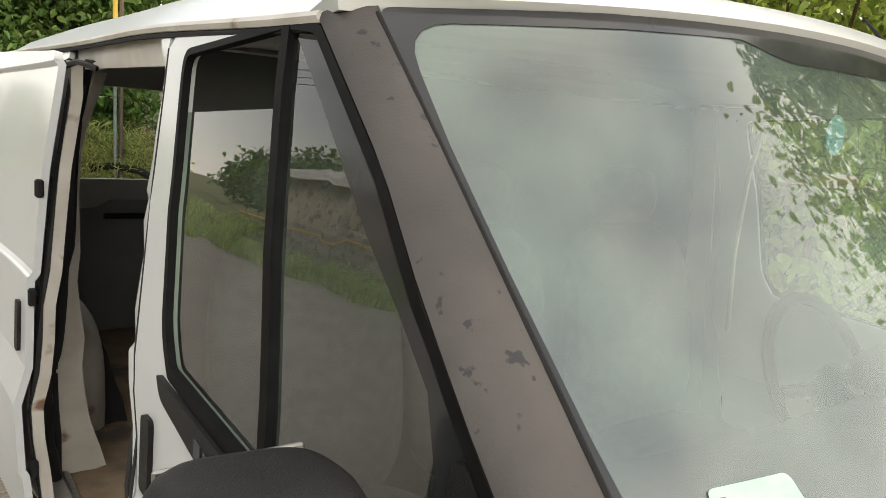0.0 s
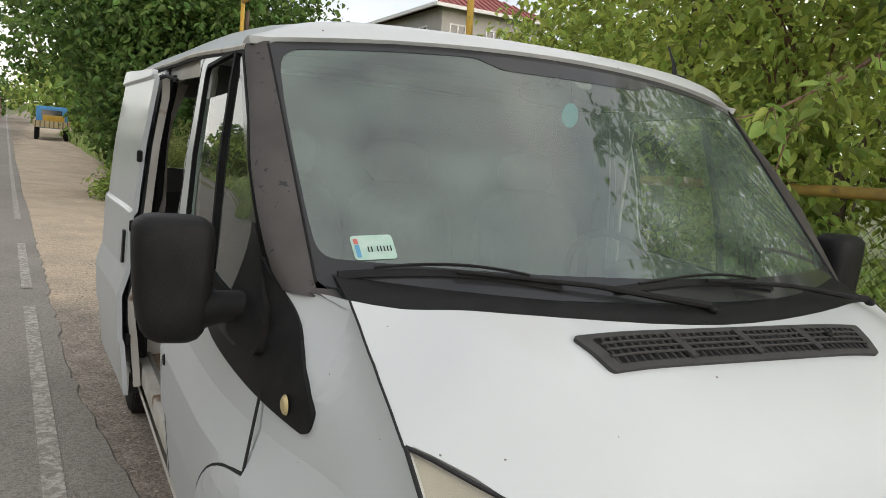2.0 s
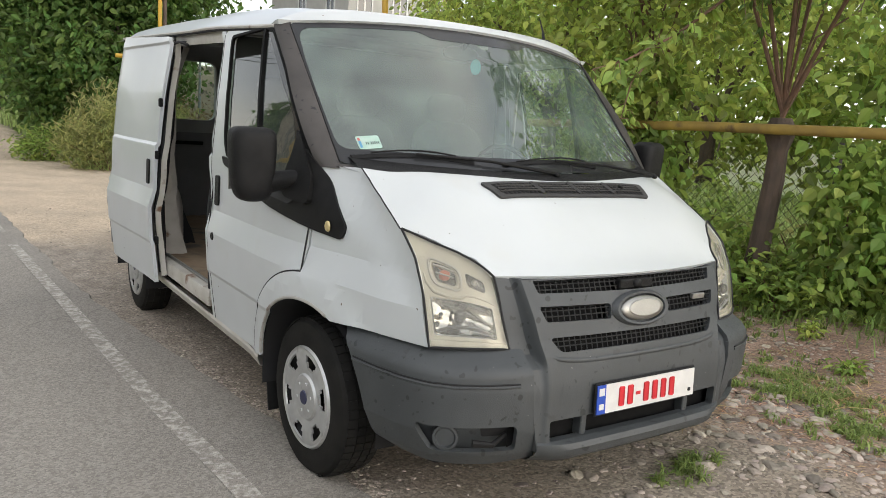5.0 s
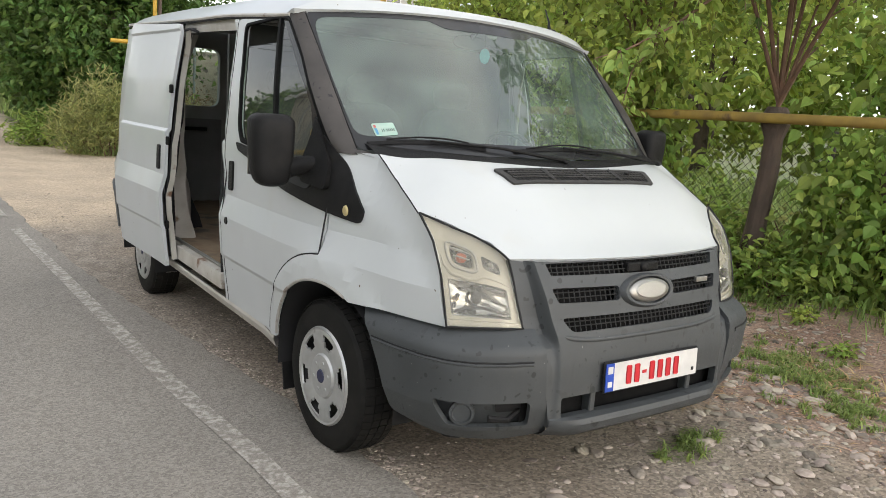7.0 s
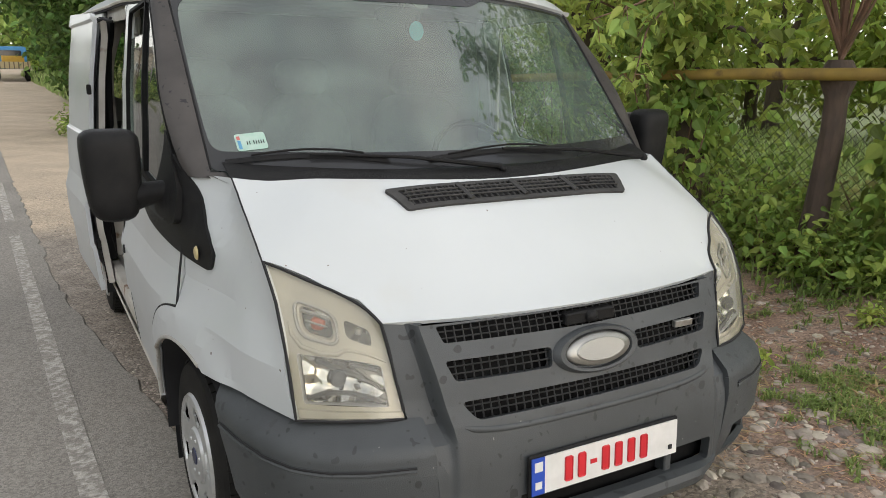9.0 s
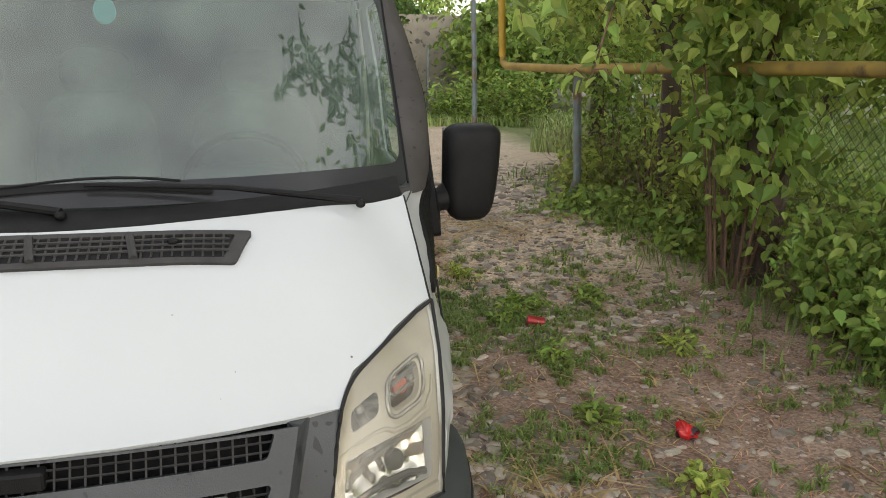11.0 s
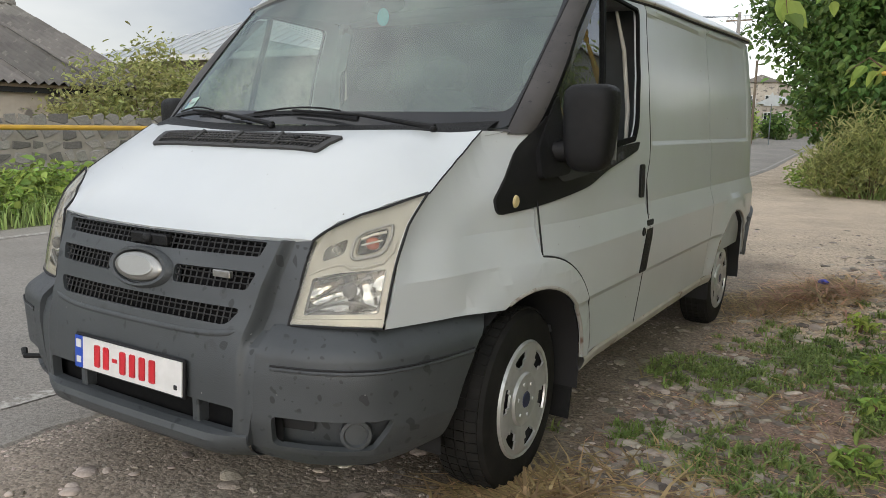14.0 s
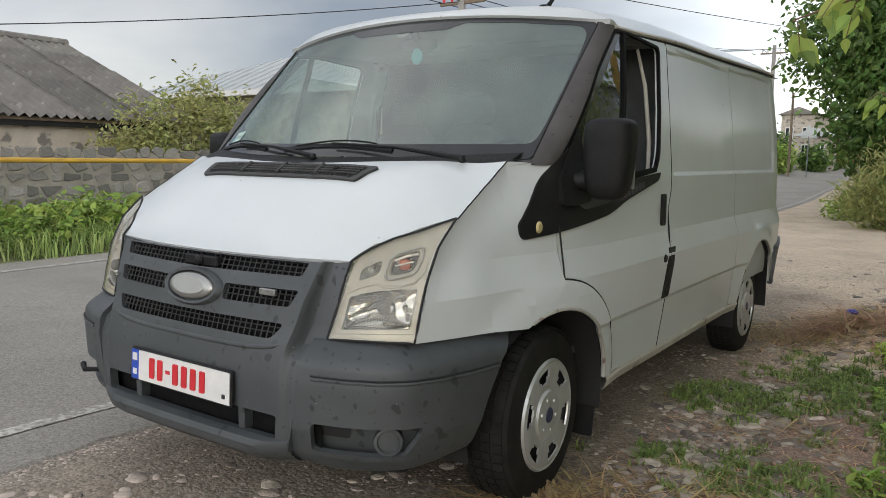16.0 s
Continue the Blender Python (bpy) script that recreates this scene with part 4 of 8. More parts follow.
# rear doors with their windows
for s, _ in SIDES:
    pts = [(0.008, 0.42), (0.84, 0.42), (0.855, 0.9), (0.84, 1.3), (0.79, 1.885), (0.6, 1.93), (0.3, 1.955), (0.008, 1.962)]
    win = rounded([(0.07, 1.325), (0.70, 1.325), (0.66, 1.80), (0.07, 1.80)], 0.08)
    rd = panel("rear_door", pts, (win,), lambda u, z, s=s: Vector((s * u, 3.93 - 0.03 * u * u, z)), 0.12, 0.045, LINER, van, (0, 1, 0), "rear door with a window")
    panel("rear_window", win, (), lambda u, z, s=s: Vector((s * u, 3.92, z)), 0.2, 0.0, PANE, rd, (0, 1, 0)).visible_shadow = False
    panel("rear_door_lining", [(0.05, 0.50), (0.78, 0.50), (0.78, 1.15), (0.45, 1.18), (0.38, 1.22), (0.05, 1.22)], (), lambda u, z, s=s: Vector((s * u, 3.878 - 0.03 * u * u, z)), 0.2, 0.006, LINING_DARK, rd, (0, -1, 0), "dark grey lining panel")
    part("pull_handle", box((s * 0.30 - 0.12, 3.845, 1.12), (s * 0.30 + 0.12, 3.875, 1.15), 0.008, 2), TRIM, rd)
    panel("rear_door_skin", pts, (win,), lambda u, z, s=s: Vector((s * u, 3.942 - 0.03 * u * u, z)), 0.12, 0.008, PAINT, rd, (0, 1, 0))
part("rear_bumper", box((-0.82, 3.9, 0.36), (0.82, 3.99, 0.55), 0.02), BUMPER, van)

# inside: floor, walls, roof lining, front seats, dashboard, wheel
part("cargo_floor", loft([[(x, y, 0.52 + 0.006 * (int(round(x * 20)) % 2)) for x in np.linspace(-0.90, 0.90, 37)] for y in np.linspace(1.05, 3.9, 4)]), CARGOFLOOR, van, "worn rust-stained load floor")
part("step_tread", box((-0.945, OPEN_F - 0.02, 0.43), (-0.86, OPEN_R + 0.1, 0.515), 0.012), DIRTYWHITE, van, "scuffed entry step")
part("floor_rail", box((-0.905, OPEN_F, 0.515), (-0.885, OPEN_R + 0.1, 0.532), 0.004, 1), CHROME, van)
part("bulkhead", loft([[(x, 1.235 + 0.012 * (int(round(x * 12)) % 2), z) for x in np.linspace(-0.86, 0.86, 23)] for z in (0.5, 0.9, 1.3, 1.62, 1.80)]), CABIN, van, "dark ribbed bulkhead behind the seats")
part("cab_floor", box((-0.85, 0.1, 0.50), (0.85, 1.06, 0.53)), CABIN, van)
inner_R = [(OPEN_R + 0.02, 0.5), (3.88, 0.5), (3.85, 1.84), (OPEN_R + 0.02, 1.80)]
panel("wall_lining", inner_R, (), on_side(-1, -0.05), 0.15, 0.01, LINER, van, (1, 0, 0))
panel("wall_lining", [(1.16, 0.5), (3.88, 0.5), (3.85, 1.84), (1.16, 1.80)], (), on_side(1, -0.05), 0.15, 0.01, LINER, van, (-1, 0, 0))
for y in (1.75, 2.33, 3.0):
    part("wall_rib", tube([on_side(1, -0.075)(y, z) for z in np.linspace(0.55, 1.8, 8)], 0.025, 8), LINER, van)
part("roof_lining", loft([[(x, y, gutter(y) - 0.01 + 0.05 * (1 - (x / 0.85) ** 4)) for x in np.linspace(-0.85, 0.85, 13)] for y in (0.62, 1.0, 1.6, 2.4, 3.2, 3.88)]), LINER, van)
for y in (1.25, 2.1, 3.0):
    part("roof_bow", tube([(x, y, gutter(y) - 0.03 + 0.05 * (1 - (x / 0.85) ** 4)) for x in np.linspace(-0.84, 0.84, 13)], 0.022, 6), LINER, van)
part("dashboard", loft([[(x, y + 0.10 * x * x, z) for y, z in ((-0.16, 1.20), (0.05, 1.215), (0.22, 1.225), (0.34, 1.20), (0.40, 1.10), (0.37, 0.85), (0.30, 0.55))] for x in np.linspace(-0.74, 0.74, 15)]), CABIN, van, "grey dashboard")
part("instrument_hood", blob((0.40, 0.32, 1.235), (0.17, 0.10, 0.05), 2.4), CABIN, van)
wheel_ring = bmesh.new()
rows = []
for k in range(33):
    a = 2 * math.pi * k / 32
    c = Vector((0.40 + 0.2 * math.cos(a), 0.50 + 0.2 * math.sin(a) * 0.45, 1.16 + 0.2 * math.sin(a) * 0.89))
    n = (c - Vector((0.40, 0.50, 1.16))).normalized()
    m = Vector((0, -0.89, 0.45))
    rows.append([c + n * 0.014 * math.cos(b) + m * 0.014 * math.sin(b) for b in [2 * math.pi * j / 8 for j in range(8)]])
wheel_ring.free()
part("steering_wheel", join(loft(rows, True), tube([(0.21, 0.5, 1.16), (0.40, 0.49, 1.15), (0.59, 0.5, 1.16)], 0.016, 8), blob((0.40, 0.48, 1.15), (0.06, 0.03, 0.055), 2.4), tube([(0.40, 0.47, 1.14), (0.40, 0.36, 1.08)], 0.03, 10)), TRIM, van, "black steering wheel")
def seat(x, w):
    base = blob((x, 0.82, 0.82), (w, 0.25, 0.09), 3.2)
    back = blob((x, 1.06, 1.14), (w, 0.075, 0.31), 3.2)
    bm = join(base, back)
    for v in bm.verts:
        if v.co.z > 0.92:
            v.co.y += (v.co.z - 0.92) * 0.16
    ob = part("front_seat", bm, FABRIC, van, "grey fabric front seat")
    part("headrest", blob((x, 1.165, 1.52), (0.13, 0.05, 0.085), 2.8), FABRIC, ob)
    part("seat_base", box((x - w * 0.8, 0.62, 0.53), (x + w * 0.8, 1.0, 0.76), 0.02), CABIN, ob)
part("belt_trim", tube([(0.868, 1.05, 1.10), (0.865, 1.06, 1.35), (0.845, 1.03, 1.60), (0.82, 0.98, 1.76)], [0.008, 0.010, 0.009, 0.006], 8), DIRTYWHITE, van, "white inner pillar trim")
seat(0.43, 0.25)
seat(-0.15, 0.22)
seat(-0.60, 0.22)
part("rear_view_mirror", join(blob((0.0, 0.44, 1.765), (0.10, 0.018, 0.033), 2.6), tube([(0, 0.44, 1.78), (0, 0.38, 1.825)], 0.012, 8)), CABIN, van)
part("mirror_mount", lathe([(0.0, 0.0), (0.004, 0.03), (0.0, 0.034)], 20), DIRTYWHITE, van)
scene.collection.objects[-1].matrix_basis = Matrix.Translation((0.02, screen_y(0.02, 1.80) + 0.008, 1.80)) @ Matrix.Rotation(radians(-90), 4, "Z") @ Matrix.Rotation(radians(-45), 4, "Y")

# chassis under the body
part("underbody", box((-0.72, -0.60, 0.27), (0.72, 3.85, 0.50), 0.05), GAP, van)
part("engine_block", box((-0.60, -0.55, 0.5), (0.60, 0.10, 0.86), 0.02), GAP, van)
part("rear_axle", tube([(-0.85, REAR_AXLE, REAR_HUB), (0.85, REAR_AXLE, REAR_HUB)], 0.05, 10), DARKMETAL, van)
part("dark_cavity", loft([[(x, y, z) for x in np.linspace(-0.72, 0.72, 9)] for y, z in ((-0.60, 0.86), (-0.35, 1.13), (-0.20, 1.19), (0.02, 1.19), (0.05, 0.6))]), GAP, van)


# nose: grille panel and bumper middle in one moulding
def fin(z):
    return 0.445 + 0.20 * max(0.0, z - 0.66)


def nose(off=0.0):
    def f(x, z):
        edge = fin(z)
        step = float(np.interp(z, (0.60, 0.66, 0.70, 0.76, 0.95), (0.010, 0.016, 0.052, 0.050, 0.032)))
        return Vector((x, nose_y(x, z) - off + step * smooth(edge, edge + 0.022, abs(x)), z))
    return f
nose_outer = [(-0.472, 0.377), (0.472, 0.377), (0.497, 0.50), (0.510, 0.66), (0.545, 0.712), (0.555, 0.76), (0.584, 0.950)] + [(x, hood_z(x, -0.756 + 0.084 * (x / 0.581) ** 2) - 0.006) for x in [0.584 - 1.168 * i / 18 for i in range(1, 18)]] + [(-0.584, 0.950), (-0.555, 0.76), (-0.545, 0.712), (-0.510, 0.66), (-0.497, 0.50)]
slot1 = rounded([(-0.445, 0.900), (0.0, 0.894, 0), (0.445, 0.900), (0.460, 0.940), (0.28, 0.940, 0), (0.0, 0.939, 0), (-0.28, 0.940, 0), (-0.460, 0.940)], 0.008)
slot2r = rounded([(-0.430, 0.809), (-0.150, 0.805), (-0.145, 0.855), (-0.452, 0.859)], 0.012)
slot2l = rounded([(0.150, 0.805), (0.430, 0.809), (0.452, 0.859), (0.145, 0.855)], 0.012)
slot3 = rounded([(-0.385, 0.711), (0.385, 0.711), (0.424, 0.758), (-0.424, 0.758)], 0.02)
intake = rounded([(-0.43, 0.412), (0.43, 0.412), (0.435, 0.486), (-0.435, 0.486)], 0.012)
def leaning(points):
    """The outline in the moulding's own grid, whose columns lean with the side fins."""
    return [(p[0] * 0.445 / fin(p[1]), *p[1:]) for p in points]


front = panel("front_bumper", leaning(nose_outer), [leaning(p) for p in (slot1, slot2r, slot2l, slot3, intake)], lambda u, z: nose()(u * fin(z) / 0.445, z), 0.05, 0.03, BUMPER, van, (0, -1, 0), "grey plastic bumper with a slotted grille", [v * k for k in (-1, 1) for v in (0.435, 0.445, 0.450, 0.455, 0.460, 0.466, 0.475, 0.49)], (0.66, 0.68, 0.70, 0.76), 0.45)
# raised rim along the foot of the grille
rim = [(0.43 * k / 14, 0.700 - 0.024 * (1 - abs(k / 14) ** 6)) for k in range(-14, 15)]
part("grille_rim", tube([nose(-0.005)(x, z) for x, z in rim], [0.004] + [0.010] * 27 + [0.004], 12), BUMPER, front)
bars = []
for z0, z1, h in ((0.892, 0.938, 0.455), (0.806, 0.858, 0.445), (0.712, 0.757, 0.41)):
    for f in (0.33, 0.67):
        bars.append(tube([nose(-0.012)(x, z0 + (z1 - z0) * f) for x in np.linspace(-h, h, 19)], 0.0024, 5))
    for k in range(int(2 * h / 0.024) + 1):
        x = -h + 0.024 * k
        bars.append(tube([nose(-0.012)(x, z0 - 0.004), nose(-0.012)(x, z1 + 0.004)], 0.0026, 4))
part("grille_mesh", join(*bars), MESH, front)
part("grille_backing", loft([[nose(-0.05)(x, z) for x in np.linspace(-0.56, 0.56, 17)] for z in (0.395, 0.5, 0.65, 0.8, 0.93)]), SEAL, front)
part("bonnet_catch", join(box((-0.085, -0.772, 0.896), (0.085, -0.740, 0.930), 0.004, 1), blob((0.0, -0.772, 0.915), (0.02, 0.015, 0.016), 2.4, 12, 8)), TRIM, front)
badge = part("badge", join(*[lathe([(0.0, 1.0), (0.3, 0.98), (0.6, 0.90), (0.8, 0.7), (0.86, 0.0)], 36)]), CHROME, front, "worn chrome oval badge")
badge.matrix_basis = Matrix.Translation((0, -0.806, 0.832)) @ Matrix.Rotation(radians(-16), 4, "X") @ Matrix.Rotation(radians(-90), 4, "Z") @ Matrix.Diagonal((0.022, 0.112, 0.045, 1))
field = part("badge_field", lathe([(0.0, 1.0), (0.5, 0.96), (0.62, 0.9), (0.62, 0.0)], 36), BADGE, badge)
field.matrix_basis = Matrix.Translation((0.42, 0, 0)) @ Matrix.Diagonal((0.8, 0.78, 0.72, 1))
ring = part("badge_surround", lathe([(-0.6, 1.3), (0.0, 1.26), (0.35, 1.16), (0.3, 1.02), (-0.2, 0.98)], 36), BUMPER, front)
ring.matrix_basis = Matrix.Translation((0, -0.808, 0.832)) @ Matrix.Rotation(radians(-16), 4, "X") @ Matrix.Rotation(radians(-90), 4, "Z") @ Matrix.Diagonal((0.028, 0.114, 0.05, 1))
part("engine_badge", box((0.305, -0.795, 0.836), (0.375, -0.780, 0.856), 0.002, 1), CHROME, front, "small chrome badge with a red end")
scene.collection.objects[-1].matrix_basis = Matrix.Translation((0, 0.004, 0))

# lower lip and struts of the intake
lip = []
for x in np.linspace(-0.475, 0.475, 25):
    w = smooth(0.475, 0.36, abs(x))
    lip.append([nose(a * w + b * (1 - w))(x, z) for a, b, z in ((0.0, 0.0, 0.414), (0.028, 0.004, 0.408), (0.036, 0.004, 0.390), (0.03, -0.012, 0.362), (0.0, -0.045, 0.336), (-0.07, -0.09, 0.326))])
part("lower_lip", loft(lip), BUMPER, front)
for x in (-0.27, 0.27):
    part("intake_strut", box((x - 0.014, nose_y(x, 0.45) + 0.012, 0.404), (x + 0.014, nose_y(x, 0.45) + 0.06, 0.492), 0.004, 1), BUMPER, front)

# number plate with bars for its characters
PY = nose_y(0.0, 0.53) - 0.008
plate = part("number_plate", box((-0.262, -0.012, -0.058), (0.262, 0.0, 0.058), 0.004, 1), TRIM, front, "white number plate with red characters and a blue band")
plate.matrix_basis = Matrix.Translation((0.004, PY + 0.004, 0.540)) @ Matrix.Rotation(radians(-3), 4, "X")
part("plate_face", box((-0.215, -0.0155, -0.051), (0.255, -0.011, 0.051)), PLATEWHITE, plate)
part("plate_band", box((-0.256, -0.0157, -0.051), (-0.2153, -0.011, 0.051)), PLATEBLUE, plate)
part("plate_emblem", box((-0.248, -0.0175, 0.014), (-0.223, -0.0155, 0.04)), PLATEWHITE, plate)
part("plate_mark", box((-0.246, -0.0175, -0.035), (-0.225, -0.0155, -0.015)), PLATEWHITE, plate)
for k, (x, w, h) in enumerate(((-0.138, 0.026, 0.070), (-0.094, 0.026, 0.070), (-0.053, 0.022, 0.012), (-0.012, 0.026, 0.070), (0.034, 0.026, 0.070), (0.080, 0.026, 0.070), (0.126, 0.026, 0.070))):
    part("plate_bar", box((x - w / 2, -0.0175, -h / 2), (x + w / 2, -0.0155, h / 2), 0.004 if h > 0.03 else 0.0, 1), PLATERED, plate)
part("plate_screw", box((0.222, -0.018, -0.034), (0.236, -0.0155, -0.020), 0.002, 1), DARKMETAL, plate)

# bumper corners with fog lamps, headlamps
def headlamp_point(s):
    top, out, inn, low = along(LAMP_TOP), along(LAMP_OUT), along(LAMP_IN), along(LAMP_LOW)
    c00, c10, c01, c11 = top(0), top(1), low(0), low(1)
    def f(u, v, depth=0.0):
        """u from the outer edge to the inner, v from the top down."""
        p = top(u) * (1 - v) + low(u) * v + out(v) * (1 - u) + inn(v) * u - (c00 * (1 - u) * (1 - v) + c10 * u * (1 - v) + c01 * (1 - u) * v + c11 * u * v)
        p = p + Vector((0.5, -0.86, 0.3)) * (0.16 * u * (1 - u) * v * (1 - v))
        p = p - Vector((0.50, -0.86, 0.12)) * depth
        return Vector((s * p.x, p.y, p.z))
    return f


for s, _ in SIDES:
    c = corner_point(s)
    total = _bl[-1]
    outer = rounded([(0.178, 0.345, 0.01), (0.204, 0.50, 0), (0.217, 0.66, 0.01), (0.262, 0.722, 0.01), (0.60, 0.722, 0), (0.90, 0.718, 0), (1.065, 0.712, 0.01), (1.0, 0.685, 0.03), (0.925, 0.63, 0.05), (0.872, 0.53, 0.06), (0.842, 0.455, 0.05), (0.82, 0.378, 0.03), (0.60, 0.337, 0), (0.35, 0.330, 0)], 0.02)
    fog = rounded([(0.262, 0.390), (0.56, 0.390), (0.60, 0.445), (0.615, 0.483), (0.262, 0.483)], 0.02)
    cb = panel("bumper_corner", outer, (fog,), c, 0.04, 0.02, BUMPER, van, (s * 0.5, -0.8, 0), "grey plastic bumper corner with a fog lamp recess", (), (0.315, 0.375, 0.46, 0.60, 0.655, 0.675, 0.70))
    # black tube stands in for the shadow above the bumper's crease
    part("crease_shadow", tube([c(x, 0.628) + Vector((s * 0.001, -0.002, 0)) for x in np.linspace(0.265, 0.915, 26)], 0.0032, 6), GAP, cb)
    part("bumper_crease", tube([c(x, 0.619) + Vector((0, 0.001, 0)) for x in np.linspace(0.265, 0.915, 26)], 0.006, 8), BUMPER, cb)
    inside = lambda u, z, c=c, s=s: c(u, z) + Vector((-s * 0.03, 0.045, 0))
    panel("fog_recess", [(0.24, 0.375), (0.64, 0.375), (0.64, 0.495), (0.24, 0.495)], (), inside, 0.06, 0.0, BUMPER, cb, (s * 0.5, -0.8, 0))
    fl = part("fog_lamp", lathe([(0.0, 0.045), (0.018, 0.043), (0.02, 0.034), (0.012, 0.03), (0.016, 0.0)], 24), BUMPER, cb, "blank round fog lamp cover")
    fp = c(0.50, 0.433)
    fl.matrix_basis = Matrix.Translation(fp + Vector((-s * 0.020, 0.036, 0))) @ Matrix.Rotation(radians(-90 + s * 38), 4, "Z")
    panel("fog_slot", rounded([(0.28, 0.430), (0.385, 0.430), (0.39, 0.475), (0.285, 0.475)], 0.01), (), lambda u, z, c=c, s=s: c(u, z) + Vector((-s * 0.028, 0.040, 0)), 0.1, 0.0, GAP, cb, (s * 0.5, -0.8, 0))
    # headlamp: cream bezel with three openings, chrome bowls behind it, lens
    h = headlamp_point(s)
    turn = rounded([(0.14, 0.235), (0.50, 0.225), (0.50, 0.47), (0.14, 0.48)], 0.10)
    side = rounded([(0.57, 0.245), (0.80, 0.24), (0.80, 0.385), (0.57, 0.39)], 0.05)
    main = rounded([(0.08, 0.60), (0.86, 0.53), (0.86, 0.90), (0.08, 0.905)], 0.03)
    lamp = panel("headlamp", [(0.005, 0.005), (0.995, 0.005), (0.995, 0.995), (0.005, 0.995)], (turn, side, main), lambda u, v: h(u, v, 0.014), 0.09, 0.0, HOUSING, van, (s * 0.5, -0.86, 0.1), "large yellowed headlamp")
    rim_pts = [h(u, 0.0) for u in np.linspace(0, 1, 15)] + [h(1, v) for v in np.linspace(0.1, 1, 10)] + [h(u, 1.0) for u in np.linspace(0.92, 0, 12)] + [h(0, v) for v in np.linspace(0.9, 0.1, 9)]
    part("lamp_wall", loft([[p for p in rim_pts], [p - Vector((s * 0.50, -0.86, 0.12)) * 0.045 for p in rim_pts]], True), HOUSING, lamp)
    ln = part("lens", loft([[h(u, v) for u in np.linspace(0, 1, 21)] for v in np.linspace(0, 1, 21)]), LENS, lamp, "yellowed clear lens")
    ln.visible_shadow = False
    part("lamp_seal", tube(rim_pts + rim_pts[:1], 0.0042, 6), GAP, lamp)

    def bowl(name, pts, rings, mat):
        """A recess behind an opening of the bezel: rings of (share of its size, depth)."""
        cu, cv = sum(p[0] for p in pts) / len(pts), sum(p[1] for p in pts) / len(pts)
        b2 = loft([[h(cu + (u - cu) * k, cv + (v - cv) * k, d) for u, v in pts] for k, d in rings], True, False)
        b2.verts.ensure_lookup_table()
        b2.faces.new(list(reversed(b2.verts[-len(pts):])))
        return part(name, b2, mat, lamp)

    part("turn_rim", tube([h(u, v, 0.011) for u, v in turn + turn[:1]], 0.0045, 6), CHROME, lamp)
    cu, cv = 0.32, 0.355
    part("turn_frame", loft([[h(cu + (u - cu) * k, cv + (v - cv) * k, d) for u, v in turn] for k, d in ((0.97, 0.016), (0.90, 0.012), (0.80, 0.014), (0.72, 0.026))], True), HOUSING, lamp)
    # curved ledge that runs under the turn lamp and on below the side lamp
    ledge = [(0.06, 0.40), (0.07, 0.48), (0.14, 0.545), (0.32, 0.555), (0.46, 0.535), (0.53, 0.495), (0.62, 0.475), (0.78, 0.468), (0.92, 0.462)]
    part("lamp_ledge", tube([h(u, v, 0.013) for u, v in ledge], [0.002, 0.005, 0.006, 0.006, 0.006, 0.005, 0.004, 0.003, 0.002], 8), HOUSING, lamp)
    bowl("turn_bowl", turn, ((1.0, 0.014), (0.98, 0.024), (0.80, 0.030), (0.78, 0.040), (0.5, 0.062), (0.2, 0.07)), REFLECTOR)
    bowl("side_bowl", side, ((1.0, 0.014), (0.97, 0.022), (0.85, 0.036), (0.5, 0.052), (0.2, 0.056)), REFLECTOR)
    b = part("amber_bulb", blob((0, 0, 0), (0.019, 0.013, 0.018), 2.6, 14, 10), AMBER, lamp)
    b.matrix_basis = Matrix.Translation(h(0.32, 0.36, 0.034)) @ Matrix.Rotation(s * 0.5, 4, "Z")
    part("bulb_shade", join(tube([h(0.20, 0.30, 0.016), h(0.32, 0.285, 0.012), h(0.44, 0.295, 0.016)], 0.005, 5), tube([h(0.22, 0.36, 0.014), h(0.42, 0.35, 0.012)], 0.003, 5)), CHROME, lamp)
    part("side_bulb", blob(h(0.68, 0.315, 0.036), (0.010, 0.010, 0.010), 2.2, 10, 8), CHROME, lamp)
    bowl("lamp_box", main, ((1.0, 0.014), (0.985, 0.03), (0.97, 0.075)), LINER)
    rows = []
    for j in range(15):
        v = 0.575 + 0.30 * j / 14
        rows.append([h(0.10 + 0.74 * i / 21, v + 0.03 * (1 - i / 21), 0.032 + 0.036 * math.sin(math.pi * (i + 0.5) / 22) * math.sin(math.pi * (j + 0.6) / 15.4) + 0.0035 * math.sin(1.3 * i + 0.5 * j) + 0.003 * math.sin(0.9 * j - 0.4 * i)) for i in range(22)])
    part("main_reflector", loft(rows), REFLECTOR, lamp)
    part("beam_shade", join(blob(h(0.42, 0.72, 0.030), (0.020, 0.018, 0.022), 2.4, 12, 8), tube([h(0.12, 0.875, 0.024), h(0.30, 0.825, 0.022), h(0.50, 0.81, 0.022), h(0.68, 0.83, 0.022), h(0.83, 0.87, 0.024)], 0.007, 6)), CABIN, lamp)
    part("lower_trim", loft([[h(u, v, d) for u in np.linspace(0.03, 0.97, 11)] for v, d in ((0.935, 0.0135), (0.94, 0.006), (0.985, 0.005))]), HOUSING, lamp)

# tow hook stub below the bumper on the road side
part("tow_eye", tube([corner_point(-1)(0.30, 0.44) + Vector((0.02, 0.03, 0)), corner_point(-1)(0.36, 0.435) + Vector((-0.01, -0.03, 0)), corner_point(-1)(0.40, 0.44) + Vector((-0.03, -0.015, 0))], [0.008, 0.010, 0.012], 8), TRIM, front)


